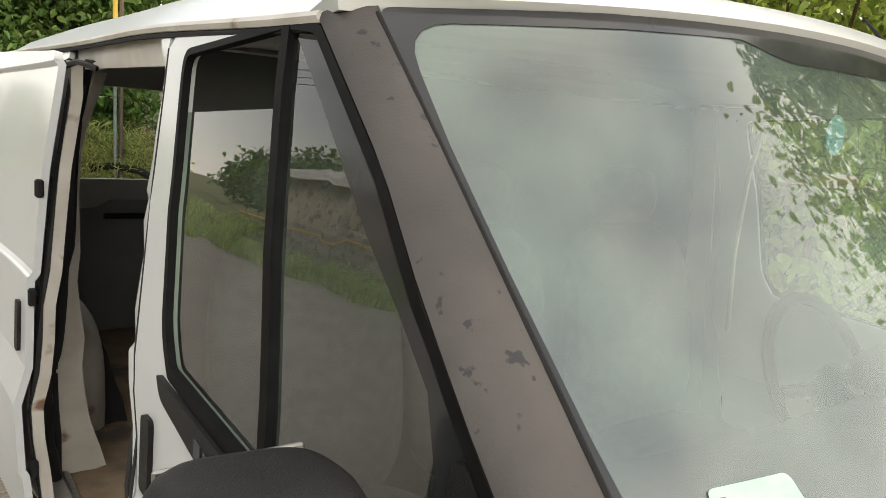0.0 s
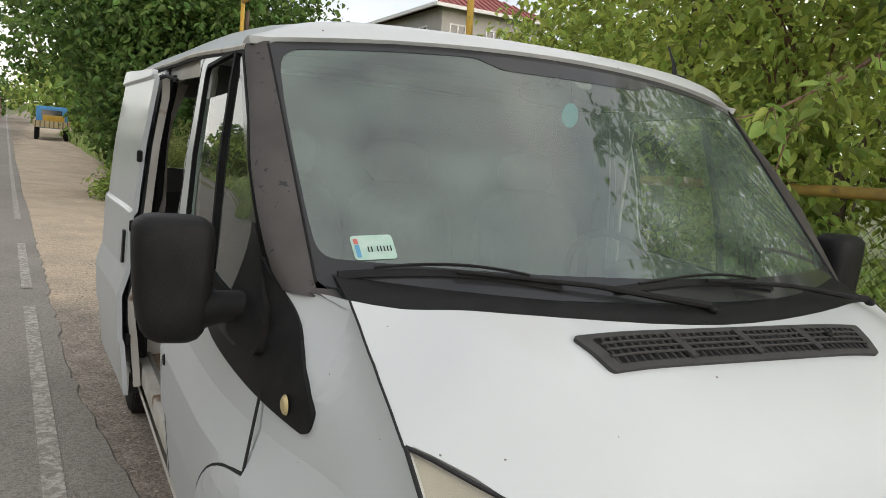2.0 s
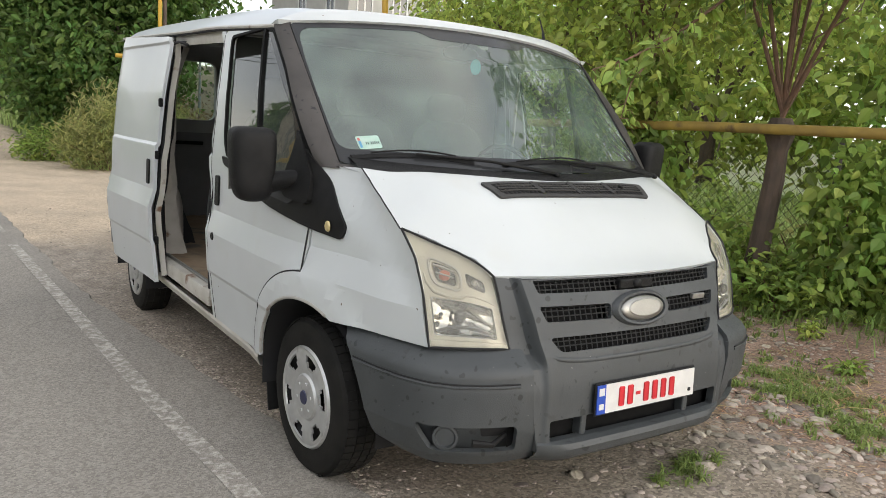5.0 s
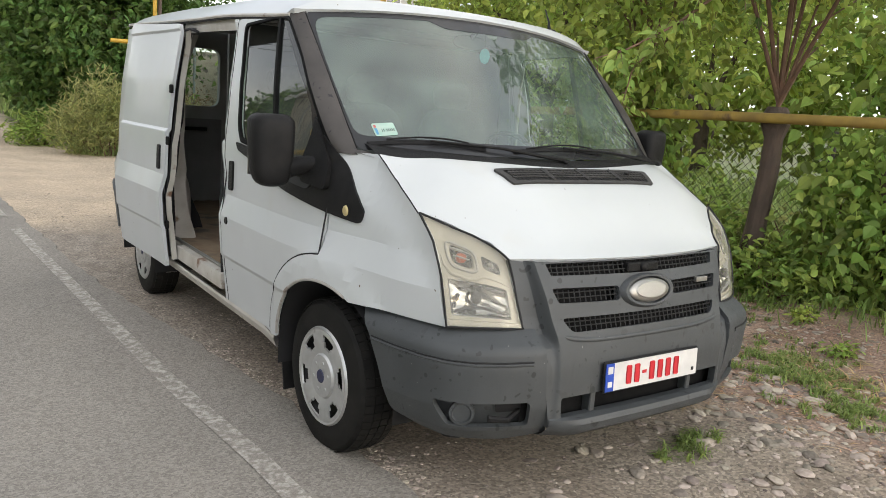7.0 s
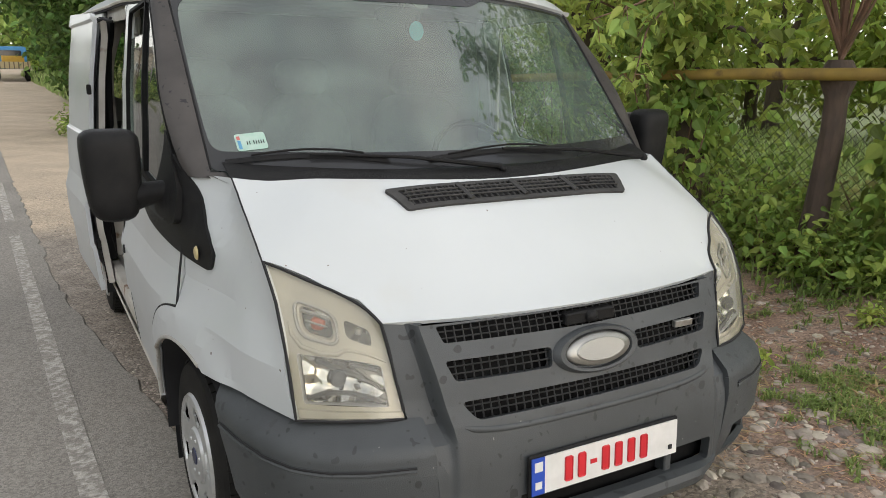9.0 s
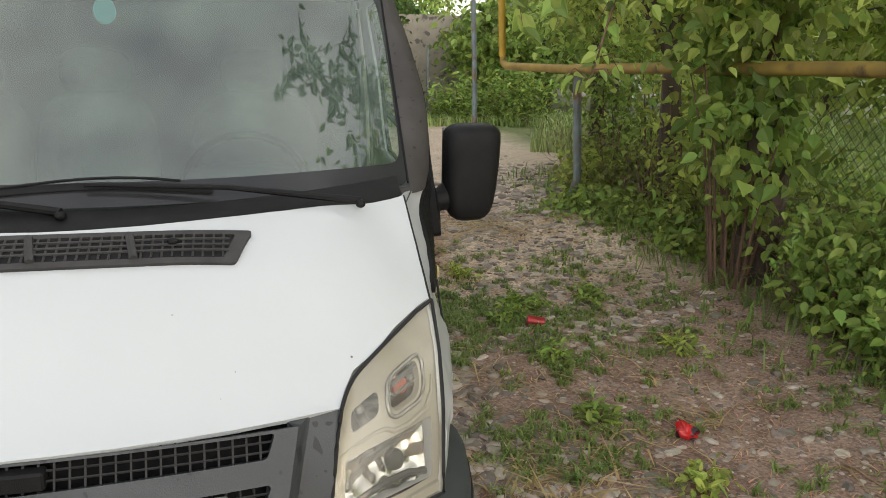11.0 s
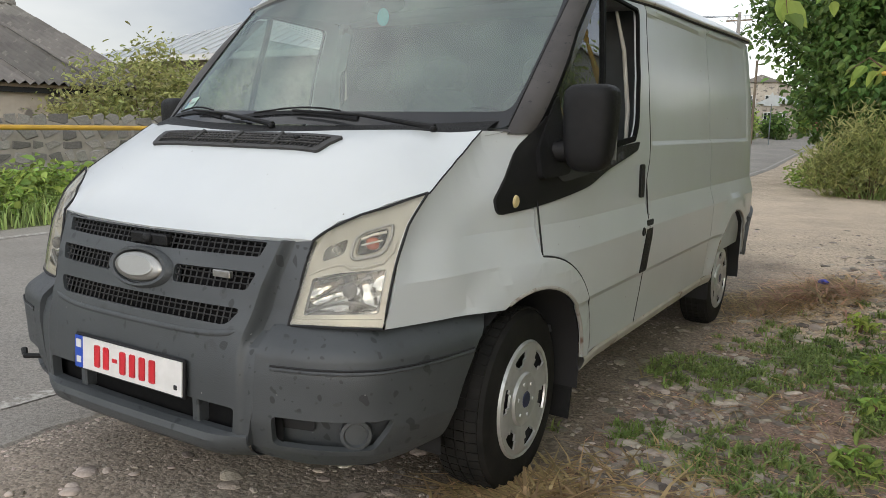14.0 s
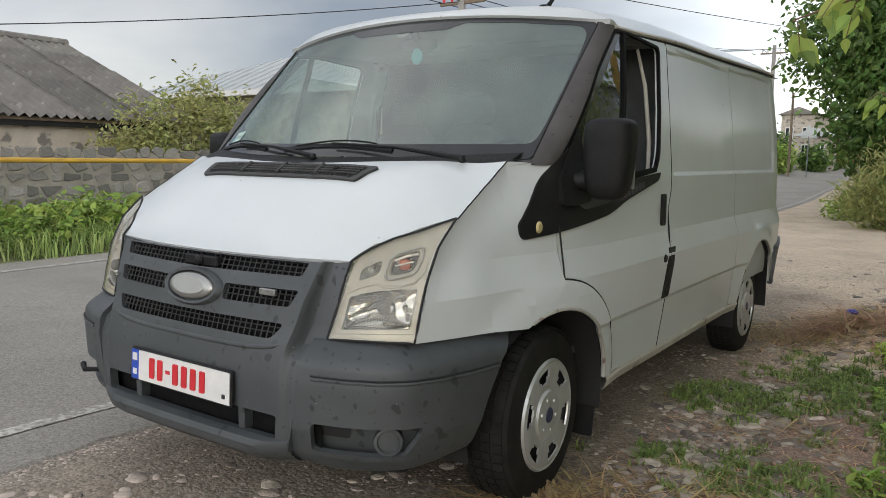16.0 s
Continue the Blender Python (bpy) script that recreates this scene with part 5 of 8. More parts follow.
# wheels
def wheel(x, y, z, s, steer=0.0):
    prof = [(-0.10, 0.205), (-0.107, 0.225), (-0.108, 0.27), (-0.098, 0.305), (-0.082, 0.318), (-0.06, 0.326), (0.06, 0.326), (0.082, 0.318), (0.098, 0.305), (0.108, 0.27), (0.107, 0.225), (0.100, 0.197), (0.05, 0.192)]
    w = part("wheel", lathe(prof, 64), RUBBER, van, "black tyre with a silver plastic hubcap")
    tread = []
    for k in range(56):
        a = 2 * math.pi * k / 56
        for u0, u1, tw in ((-0.085, -0.045, 0.35), (-0.038, -0.004, -0.2), (0.004, 0.038, 0.2), (0.045, 0.085, -0.35)):
            c, sn = math.cos(a), math.sin(a)
            c2, s2 = math.cos(a + 0.094), math.sin(a + 0.094)
            drop = 0.006 if abs(u0) > 0.05 or abs(u1) > 0.05 else 0.0
            b = bmesh.new()
            r0, r1 = 0.320, 0.3315
            q = []
            for (cc, ss) in ((c, sn), (c2, s2)):
                for u in (u0, u1):
                    rr = r1 - (drop if abs(u) > 0.06 else 0)
                    q.append(((u, r0 * cc, r0 * ss), (u, rr * cc, rr * ss)))
            vs = [b.verts.new(p) for pair in q for p in pair]
            for f in ((1, 3, 7, 5), (0, 1, 5, 4), (2, 6, 7, 3), (0, 2, 3, 1), (4, 5, 7, 6)):
                b.faces.new([vs[i] for i in f])
            tread.append(b)
    tr = bmesh.new()
    for b in tread:
        vmap = {v: tr.verts.new(v.co) for v in b.verts}
        for f in b.faces:
            tr.faces.new([vmap[v] for v in f.verts])
        b.free()
    bmesh.ops.recalc_face_normals(tr, faces=tr.faces[:])
    part("tread", tr, RUBBER, w)
    # hubcap: dished disc with six slots
    bm = bmesh.new()
    N, rr = 72, (0.0, 0.03, 0.090, 0.097, 0.128, 0.150, 0.182, 0.196, 0.205, 0.214)
    xx = (0.116, 0.116, 0.114, 0.104, 0.110, 0.113, 0.114, 0.110, 0.114, 0.100)
    grid = []
    for r, u in zip(rr, xx):
        grid.append([bm.verts.new((u, r * math.cos(2 * math.pi * k / N), r * math.sin(2 * math.pi * k / N))) for k in range(N)] if r > 0 else [bm.verts.new((u, 0, 0))])
    for k in range(N):
        bm.faces.new((grid[0][0], grid[1][k], grid[1][(k + 1) % N]))
    for j in range(1, len(rr) - 1):
        for k in range(N):
            if (j == 4 and (k % 12) in (4, 5, 6, 7)) or (j == 5 and (k % 12) in (3, 4, 5, 6, 7, 8)):
                continue
            bm.faces.new((grid[j][k], grid[j + 1][k], grid[j + 1][(k + 1) % N], grid[j][(k + 1) % N]))
    bmesh.ops.recalc_face_normals(bm, faces=bm.faces[:])
    bm.normal_update()
    if sum(f.normal.x * f.calc_area() for f in bm.faces) < 0:
        bmesh.ops.reverse_faces(bm, faces=bm.faces[:])
    thicken(bm, 0.008)
    cap = part("hubcap", bm, HUBCAP, w, "silver hubcap with six slots")
    part("rim", lathe([(0.04, 0.0), (0.045, 0.12), (0.06, 0.17), (0.085, 0.190), (0.10, 0.206)], 48), DARKMETAL, w)
    part("centre_cap", lathe([(0.116, 0.030), (0.120, 0.027), (0.120, 0.0)], 24), NAVY, w, "dark blue centre badge")
    for k in range(6):
        a = 2 * math.pi * (k + 0.5) / 6
        part("nut_cover", lathe([(0.114, 0.008), (0.119, 0.006), (0.119, 0.0)], 8, centre=(0, 0.062 * math.cos(a), 0.062 * math.sin(a))), HUBCAP, w)
    w.matrix_basis = pose(x, y, z, 0, 0, steer) @ (Matrix.Rotation(math.pi, 4, "Z") if s < 0 else Matrix.Identity(4)) @ Matrix.Translation((0.012, 0, 0)) @ Matrix.Diagonal((0.88, 0.955, 0.955, 1)) @ Matrix.Rotation(0.3 * s + y, 4, "X")
    return w


wheel(0.815, -0.01, HUB + 0.02, 1, 2)
wheel(-0.815, 0.02, HUB + 0.008, -1, 2)
wheel(0.81, REAR_AXLE, REAR_HUB, 1)
wheel(-0.81, REAR_AXLE, REAR_HUB, -1)

# things in and on the windscreen
def screen_piece(name, pts, off, mat, parent=None, label=""):
    return panel(name, pts, (), screen_at(off), 0.05, 0.0, mat, parent, (0, -1, 1), label)


permit = tagged(screen_piece("permit_sticker", rounded([(-0.748, 1.318), (-0.662, 1.328), (-0.664, 1.374), (-0.750, 1.364)], 0.008), -0.003, STICKER), "pale green paper permit on the windscreen", "sticker")
screen_piece("sticker_band", [(-0.743, 1.324), (-0.734, 1.3252), (-0.7352, 1.348), (-0.7442, 1.347)], -0.005, STICKERBLUE, permit)
screen_piece("sticker_emblem", [(-0.7444, 1.349), (-0.7354, 1.350), (-0.736, 1.360), (-0.745, 1.359)], -0.005, STICKERRED, permit)
for k in range(7):
    x = -0.719 + 0.0068 * k + (0.005 if k > 1 else 0)
    screen_piece("sticker_bar", [(x, 1.339 + (x + 0.7) * 0.12), (x + 0.0026, 1.339 + (x + 0.7) * 0.12), (x + 0.0026, 1.349 + (x + 0.7) * 0.12), (x, 1.349 + (x + 0.7) * 0.12)], -0.005, GAP, permit)
freshener = tagged(finish(lathe([(-0.002, 0.0), (-0.002, 0.034), (0.0, 0.036), (0.002, 0.034), (0.002, 0.0)], 28), "air_freshener", CYAN), "cyan egg-shaped card hanging behind the windscreen", "air freshener")
freshener.matrix_basis = Matrix.Translation((0.042, 0.369, 1.706)) @ Matrix.Rotation(radians(90), 4, "Z") @ Matrix.Diagonal((1, 0.85, 1.0, 1))
part("cord", tube([(0, 0, 0.036), (0.01, 0, 0.11)], 0.001, 4), TRIM, freshener)


# ---- ground and road ----
def near_line(y):
    return -1.19 - 0.047 * max(y, 0.0)


def far_line(y):
    return -6.02 - 0.05 * max(y, 0.0)


def ground_z(x, y):
    z = 0.0
    z += 0.06 * smooth(1.2, -0.8, y)
    z += 0.05 * smooth(0.3, 1.0, x) * smooth(0.6, -0.4, y) * smooth(2.4, 1.4, x)
    z += 0.10 * smooth(2.4, 3.4, x) * smooth(14, 6, y)
    z += 0.12 * smooth(1.0, 1.6, x) * smooth(2.6, 3.6, y) * smooth(5.5, 4.2, y)
    z += 0.15 * smooth(2.6, 3.4, x) * smooth(4.5, 6.5, y) * smooth(10, 8, y)
    z += 0.022 * max(0.0, y - 25.0)
    if x < -6.6:
        z += 0.18 * smooth(-6.7, -7.6, x)
    rough = smooth(near_line(y) + 0.36, near_line(y) + 0.85, x) + smooth(far_line(y) - 0.8, far_line(y) - 1.4, x)
    if rough > 0:
        z += rough * 0.022 * noise.noise((x * 1.7, y * 1.7, 0.3)) + rough * 0.012 * noise.noise((x * 6, y * 6, 1.3))
    return z


def spaced(lo, hi, fine_lo, fine_hi, fine, growth=1.18):
    v = list(np.arange(fine_lo, fine_hi, fine))
    s, p = fine, fine_hi
    while p < hi:
        v.append(p)
        s *= growth
        p += s
    v.append(hi)
    s, p = fine, fine_lo
    while p > lo:
        s *= growth
        p -= s
        v.insert(0, p)
    v[0] = lo
    return v


GRAVEL = material("dirt_and_gravel", (0.30, 0.243, 0.185), 0.95, second=(0.215, 0.172, 0.13), scale=5.0, third=(0.34, 0.29, 0.23), third_scale=0.7, third_low=0.45, third_high=0.7, bump=0.9, bump_scale=45)
gx, gy = spaced(-900, 900, -8.0, 7.0, 0.13), spaced(-900, 1500, -5.0, 16.0, 0.13)
verts = [(x, y, ground_z(x, y)) for y in gy for x in gx]
nx = len(gx)
faces = [(j * nx + i, j * nx + i + 1, (j + 1) * nx + i + 1, (j + 1) * nx + i) for j in range(len(gy) - 1) for i in range(nx - 1)]
me = bpy.data.meshes.new("ground")
me.from_pydata(verts, [], faces)
me.polygons.foreach_set("use_smooth", [True] * len(faces))
me.materials.append(GRAVEL)
ground = tagged(new("ground", me), "dusty gravel verge with stones and patches of grass", "ground", kind="structure")


def strip(name, left, right, ys, lift, mat, across=2, label="", ragged=0.0, seed=3):
    rng = random.Random(seed)
    rows = []
    for y in ys:
        a, b = left(y) - rng.random() * ragged, right(y) + (rng.random() - 0.5) * 2 * ragged
        rows.append([(a + (b - a) * i / across, y, ground_z(a + (b - a) * i / across, y) + lift) for i in range(across + 1)])
        if ragged:
            rows[-1].append((b + 0.03, y, ground_z(b + 0.03, y) - 0.02))
    bm = loft(rows)
    bm.normal_update()
    if sum(f.normal.z for f in bm.faces) < 0:
        bmesh.ops.reverse_faces(bm, faces=bm.faces[:])
    return finish(bm, name, mat)


road_ys = spaced(-80, 260, -5, 12, 0.15)
tagged(strip("road", lambda y: far_line(y) - 0.55, lambda y: near_line(y) + 0.07 + 0.10 + 0.22 * smooth(4.0, 0.5, y) * smooth(-6.0, -2.0, y), road_ys, 0.012, ASPHALT, 8, ragged=0.022), "worn grey asphalt road", "road", kind="structure")
for part_ys in ([y for y in road_ys if y < 5.75], [y for y in road_ys if 6.3 < y < 9.5], [y for y in road_ys if y > 12]):
    tagged(strip("edge_line", lambda y: near_line(y) - 0.045, lambda y: near_line(y) + 0.045, part_ys, 0.017, LINEWHITE, 2), "worn white edge line", "road marking", kind="structure")
tagged(strip("edge_line", lambda y: far_line(y) - 0.06, lambda y: far_line(y) + 0.06, road_ys, 0.017, LINEWHITE, 2), "worn white edge line", "road marking", kind="structure")

# dusty track that leaves the road behind the van, and browner soil by the hedge
def zone_ground(m):
    n, l = m.node_tree.nodes, m.node_tree.links
    b = n["Principled BSDF"]
    base = b.inputs["Base Color"].links[0].from_socket
    co = n.new("ShaderNodeTexCoord")
    sep = n.new("ShaderNodeSeparateXYZ")
    l.new(co.outputs["Object"], sep.inputs[0])
    wob = n.new("ShaderNodeTexNoise")
    wob.inputs["Scale"].default_value, wob.inputs["Detail"].default_value = 0.9, 6.0
    l.new(co.outputs["Object"], wob.inputs["Vector"])

    def shifted(socket, k):
        a = n.new("ShaderNodeMath")
        a.operation = "MULTIPLY_ADD"
        a.inputs[1].default_value = k
        l.new(wob.outputs["Fac"], a.inputs[0])
        l.new(socket, a.inputs[2])
        return a.outputs[0]

    def band(socket, lo, hi):
        r = n.new("ShaderNodeMapRange")
        r.interpolation_type = "SMOOTHSTEP"
        r.inputs[1].default_value, r.inputs[2].default_value = lo, hi
        l.new(socket, r.inputs[0])
        return r.outputs[0]

    def times(a, c):
        x = n.new("ShaderNodeMath")
        x.operation = "MULTIPLY"
        l.new(a, x.inputs[0])
        l.new(c, x.inputs[1])
        return x.outputs[0]

    def over(under, mask, colour_a, colour_b, scale):
        no = n.new("ShaderNodeTexNoise")
        no.inputs["Scale"].default_value, no.inputs["Detail"].default_value = scale, 8.0
        l.new(co.outputs["Object"], no.inputs["Vector"])
        rg = n.new("ShaderNodeMapRange")
        rg.inputs[1].default_value, rg.inputs[2].default_value = 0.35, 0.65
        l.new(no.outputs["Fac"], rg.inputs[0])
        c = n.new("ShaderNodeMix")
        c.data_type = "RGBA"
        l.new(rg.outputs[0], c.inputs[0])
        c.inputs[6].default_value, c.inputs[7].default_value = (*colour_a, 1), (*colour_b, 1)
        m2 = n.new("ShaderNodeMix")
        m2.data_type = "RGBA"
        l.new(mask, m2.inputs[0])
        l.new(under, m2.inputs[6])
        l.new(c.outputs[2], m2.inputs[7])
        return m2.outputs[2]

    xs, ys = shifted(sep.outputs["X"], 1.2), shifted(sep.outputs["Y"], 3.0)
    dust = times(band(xs, 0.3, -0.5), band(ys, 9.0, 6.0))
    soil = times(band(xs, 1.3, 2.2), band(ys, 9.0, 6.5))
    out = over(over(base, dust, (0.33, 0.285, 0.235), (0.235, 0.20, 0.165), 7.0), soil, (0.26, 0.168, 0.126), (0.37, 0.26, 0.20), 3.5)
    track = times(band(ys, 6.6, 8.2), band(xs, -3.0, -1.5))
    dry = times(band(xs, 1.3, 2.2), band(ys, 3.4, 4.8))
    out = over(out, dry, (0.52, 0.40, 0.285), (0.64, 0.52, 0.39), 4.5)
    out = over(out, track, (0.56, 0.45, 0.33), (0.45, 0.365, 0.27), 1.2)
    green = band(xs, 5.0, 6.2)
    out = over(out, green, (0.10, 0.14, 0.04), (0.17, 0.19, 0.07), 2.0)
    far = times(band(shifted(sep.outputs["Y"], 2.0), 18.6, 19.6), band(shifted(sep.outputs["X"], 1.0), 0.6, 1.4))
    out = over(out, far, (0.10, 0.13, 0.045), (0.16, 0.16, 0.07), 1.0)
    left = band(shifted(sep.outputs["X"], 0.5), -6.35, -6.6)
    out = over(out, left, (0.10, 0.14, 0.04), (0.2, 0.18, 0.09), 2.0)
    # chips of stone, too small to model, in tone and relief
    chips = n.new("ShaderNodeTexVoronoi")
    chips.inputs["Scale"].default_value = 85.0
    l.new(co.outputs["Object"], chips.inputs["Vector"])
    bw = n.new("ShaderNodeSeparateColor")
    l.new(chips.outputs["Color"], bw.inputs[0])
    tone = n.new("ShaderNodeMapRange")
    tone.inputs[3].default_value, tone.inputs[4].default_value = 0.6, 1.3
    l.new(bw.outputs[0], tone.inputs[0])
    hsv = n.new("ShaderNodeHueSaturation")
    l.new(tone.outputs[0], hsv.inputs["Value"])
    l.new(out, hsv.inputs["Color"])
    l.new(hsv.outputs["Color"], b.inputs["Base Color"])
    bp = n.new("ShaderNodeBump")
    bp.inputs["Strength"].default_value, bp.inputs["Distance"].default_value = 0.3, 0.006
    bp.invert = True
    l.new(chips.outputs["Distance"], bp.inputs["Height"])
    old = b.inputs["Normal"].links[0].from_node
    l.new(old.outputs["Normal"], bp.inputs["Normal"])
    l.new(bp.outputs["Normal"], b.inputs["Normal"])


zone_ground(GRAVEL)

# ---- foliage ----
LEAF = leaf_material("green_leaves", (0.25, 0.36, 0.08), (0.36, 0.45, 0.12), vary=0.55)
LEAF_DARK = leaf_material("dark_leaves", (0.095, 0.165, 0.04), (0.15, 0.235, 0.06), vary=0.55)
LEAF_YELLOW = leaf_material("yellow_green_leaves", (0.46, 0.52, 0.13), (0.33, 0.42, 0.10), vary=0.5)
LEAF_OLIVE = leaf_material("olive_shrub", (0.31, 0.35, 0.12), (0.42, 0.40, 0.17))
LEAF_RUST = leaf_material("dry_brown_leaves", (0.2, 0.13, 0.07), (0.27, 0.19, 0.1))
GRASS = leaf_material("grass_blades", (0.21, 0.295, 0.08), (0.31, 0.38, 0.13))
MEADOW = leaf_material("meadow_grass", (0.35, 0.45, 0.15), (0.43, 0.51, 0.21))
DEAD_STALK = leaf_material("reddish_dead_stalks", (0.52, 0.29, 0.20), (0.60, 0.41, 0.26))
BRUSH = leaf_material("dry_brown_brush", (0.20, 0.14, 0.09), (0.29, 0.21, 0.13))
STRAW = leaf_material("dry_straw", (0.58, 0.45, 0.235), (0.44, 0.32, 0.17))
BARK = material("brown_bark", (0.12, 0.085, 0.065), 0.9, second=(0.075, 0.055, 0.045), scale=14, bump=1.0, bump_scale=30, stretch=(1, 1, 0.35))
SHOOT = material("reddish_shoots", (0.2, 0.11, 0.07), 0.8, second=(0.13, 0.08, 0.055), scale=14)


def sheet_object(name, verts, faces, mat, parent=None, label=""):
    me = bpy.data.meshes.new(name)
    me.from_pydata(verts, [], faces)
    me.materials.append(mat)
    ob = new(name, me)
    if parent:
        ob.parent = parent
    if label:
        ob["label"] = label
    return ob


def leaf_cloud(name, pts, size, mat, seed, parent=None, width=0.62, droop=0.6, label="", vary=0.55):
    """Folded, pointed leaves at the given places."""
    rng = np.random.default_rng(seed)
    pts = np.asarray(pts, float)
    n = len(pts)
    th = rng.uniform(0, 2 * np.pi, n)
    a = np.stack([np.cos(th), np.sin(th), -droop + rng.normal(0, 0.6, n)], 1)
    a /= np.linalg.norm(a, axis=1)[:, None]
    up = np.stack([rng.normal(0, 0.75, n), rng.normal(0, 0.75, n), np.ones(n)], 1)
    b = np.cross(up, a)
    b /= np.linalg.norm(b, axis=1)[:, None] + 1e-9
    c = np.cross(a, b)
    L = (size * rng.uniform(1 - vary, 1 + vary, n))[:, None]
    W = L * width
    tip = pts + a * L - c * L * 0.16
    sides = []
    for sg in (1, -1):
        sides.append([pts + a * L * u + b * W * (w * sg) + c * (W * 0.30 * w - L * 0.10 * u * u) for u, w in ((0.10, 0.30), (0.32, 0.50), (0.62, 0.38), (0.84, 0.15))])
    v = np.stack([pts, *sides[0], tip, *reversed(sides[1])], 1).reshape(-1, 3)
    i = np.arange(n)[:, None] * 10
    f = np.concatenate([i + np.array([[0, 5, 4, 3, 2, 1]]), i + np.array([[0, 9, 8, 7, 6, 5]])])
    return sheet_object(name, v.tolist(), f.tolist(), mat, parent, label)


def crown_points(blobs, clumps, per, spread, seed, hollow=0.55):
    """Clumps of points in and near the surface of a set of ellipsoids (centre, half axes)."""
    rng = np.random.default_rng(seed)
    weights = np.array([b[1][0] * b[1][1] + b[1][1] * b[1][2] + b[1][0] * b[1][2] for b in blobs])
    pick = rng.choice(len(blobs), clumps, p=weights / weights.sum())
    d = rng.normal(0, 1, (clumps, 3))
    d /= np.linalg.norm(d, axis=1)[:, None]
    r = rng.uniform(hollow, 1.12, clumps) ** 0.7
    cen = np.array([blobs[k][0] for k in pick]) + d * r[:, None] * np.array([blobs[k][1] for k in pick])
    pts = np.repeat(cen, per, 0) + rng.normal(0, 1, (clumps * per, 3)) * np.array([spread, spread, spread * 0.75])
    return pts, cen


def tree(place, blobs, clumps, per, leaf, mat, seed, trunk, radius=0.1, label="", spread=0.22, limbs=12, droop=0.6, width=0.62, bark=None, extra=None):
    rng = random.Random(seed)
    base = Vector((place[0], place[1], ground_z(*place) - 0.03))
    t = tagged(empty("tree", base), label or "leafy broad-leaved tree at the roadside", "tree")
    top = [Vector(p) - base for p in trunk]
    pts = [Vector((0, 0, 0))] + top
    rad = [radius * 1.35] + [radius * (1 - 0.25 * i / len(top)) for i in range(len(top))]
    if extra:
        rad[-2:] = [radius * 1.55, radius * 0.9]
    part("trunk", tube(pts, rad, 10), bark or BARK, t)
    places, cen = crown_points(blobs, clumps, per, spread, seed)
    off = np.array(base)
    order = list(range(len(cen)))
    rng.shuffle(order)
    end = pts[-1]
    for k in order[:limbs]:
        goal = Vector(cen[k]) - base
        start = pts[-1].lerp(pts[-2], rng.random() * 0.3)
        m1 = start.lerp(goal, 0.35) + Vector((rng.uniform(-0.1, 0.1), rng.uniform(-0.1, 0.1), 0.18 * (goal - start).length))
        m2 = start.lerp(goal, 0.7) + Vector((rng.uniform(-0.1, 0.1), rng.uniform(-0.1, 0.1), 0.12 * (goal - start).length))
        part("limb", tube([start, m1, m2, goal], [radius * k for k in ((0.15, 0.12, 0.09, 0.04) if extra else (0.42, 0.3, 0.2, 0.07))], 6), SHOOT if extra else (bark or BARK), t)
    leaf_cloud("crown", places - off, leaf, mat, seed + 1, t, width, droop)
    return t


def spray(tree_ob, path, twigs, reach, leaf, mat, seed, width=0.55, per=9, droop=0.9, thick=0.012):
    """A long shoot of a tree with leafy twigs along its outer part; path in world metres."""
    rng = np.random.default_rng(seed)
    base = tree_ob.location
    pts = [Vector(p) - base for p in path]
    fine = [pts[i].lerp(pts[i + 1], k / 6) for i in range(len(pts) - 1) for k in range(6)] + [pts[-1]]
    part("limb", tube(fine, [thick * (1 - 0.8 * i / (len(fine) - 1)) for i in range(len(fine))], 6), SHOOT, tree_ob)
    spots, shoots = [], []
    for _ in range(twigs):
        k = int(len(fine) * (0.3 + 0.7 * rng.random() ** 0.8))
        a = fine[min(k, len(fine) - 1)]
        d = Vector((rng.normal(0, 1), rng.normal(0, 1), rng.normal(-0.25, 0.5))).normalized() * reach * rng.uniform(0.35, 1.0)
        mid, end = a + d * 0.5 + Vector((0, 0, 0.03)), a + d - Vector((0, 0, reach * 0.25))
        shoots.append(tube([a, mid, end], [0.004, 0.003, 0.0015], 4))
        for j in range(per):
            u = (j + rng.random()) / per
            spots.append(tuple((a * (1 - u) ** 2 + mid * 2 * u * (1 - u) + end * u * u) + Vector(rng.normal(0, 0.012, 3))))
    tagged(part("twigs", join(*shoots), SHOOT, tree_ob), kind="stuff")
    tagged(leaf_cloud("spray_leaves", spots, leaf, mat, seed + 1, tree_ob, width, droop, vary=0.4), kind="stuff")


# pollarded trees of the hedge, with the gas pipe in front of them
pollard = tree((3.74, 1.20), [((3.8, 0.9, 3.9), (1.1, 1.3, 1.3)), ((3.3, 1.2, 3.2), (0.7, 1.1, 0.7)), ((4.4, 1.8, 3.0), (0.8, 0.9, 0.9))], 300, 22, 0.078, LEAF_YELLOW, 11,
     [(3.72, 1.14, 0.7), (3.66, 1.06, 1.15), (3.63, 1.04, 1.4), (3.62, 1.04, 1.56), (3.62, 1.04, 1.66)], 0.085, "pollarded tree with reddish shoots behind a gas pipe", extra=True, limbs=8)
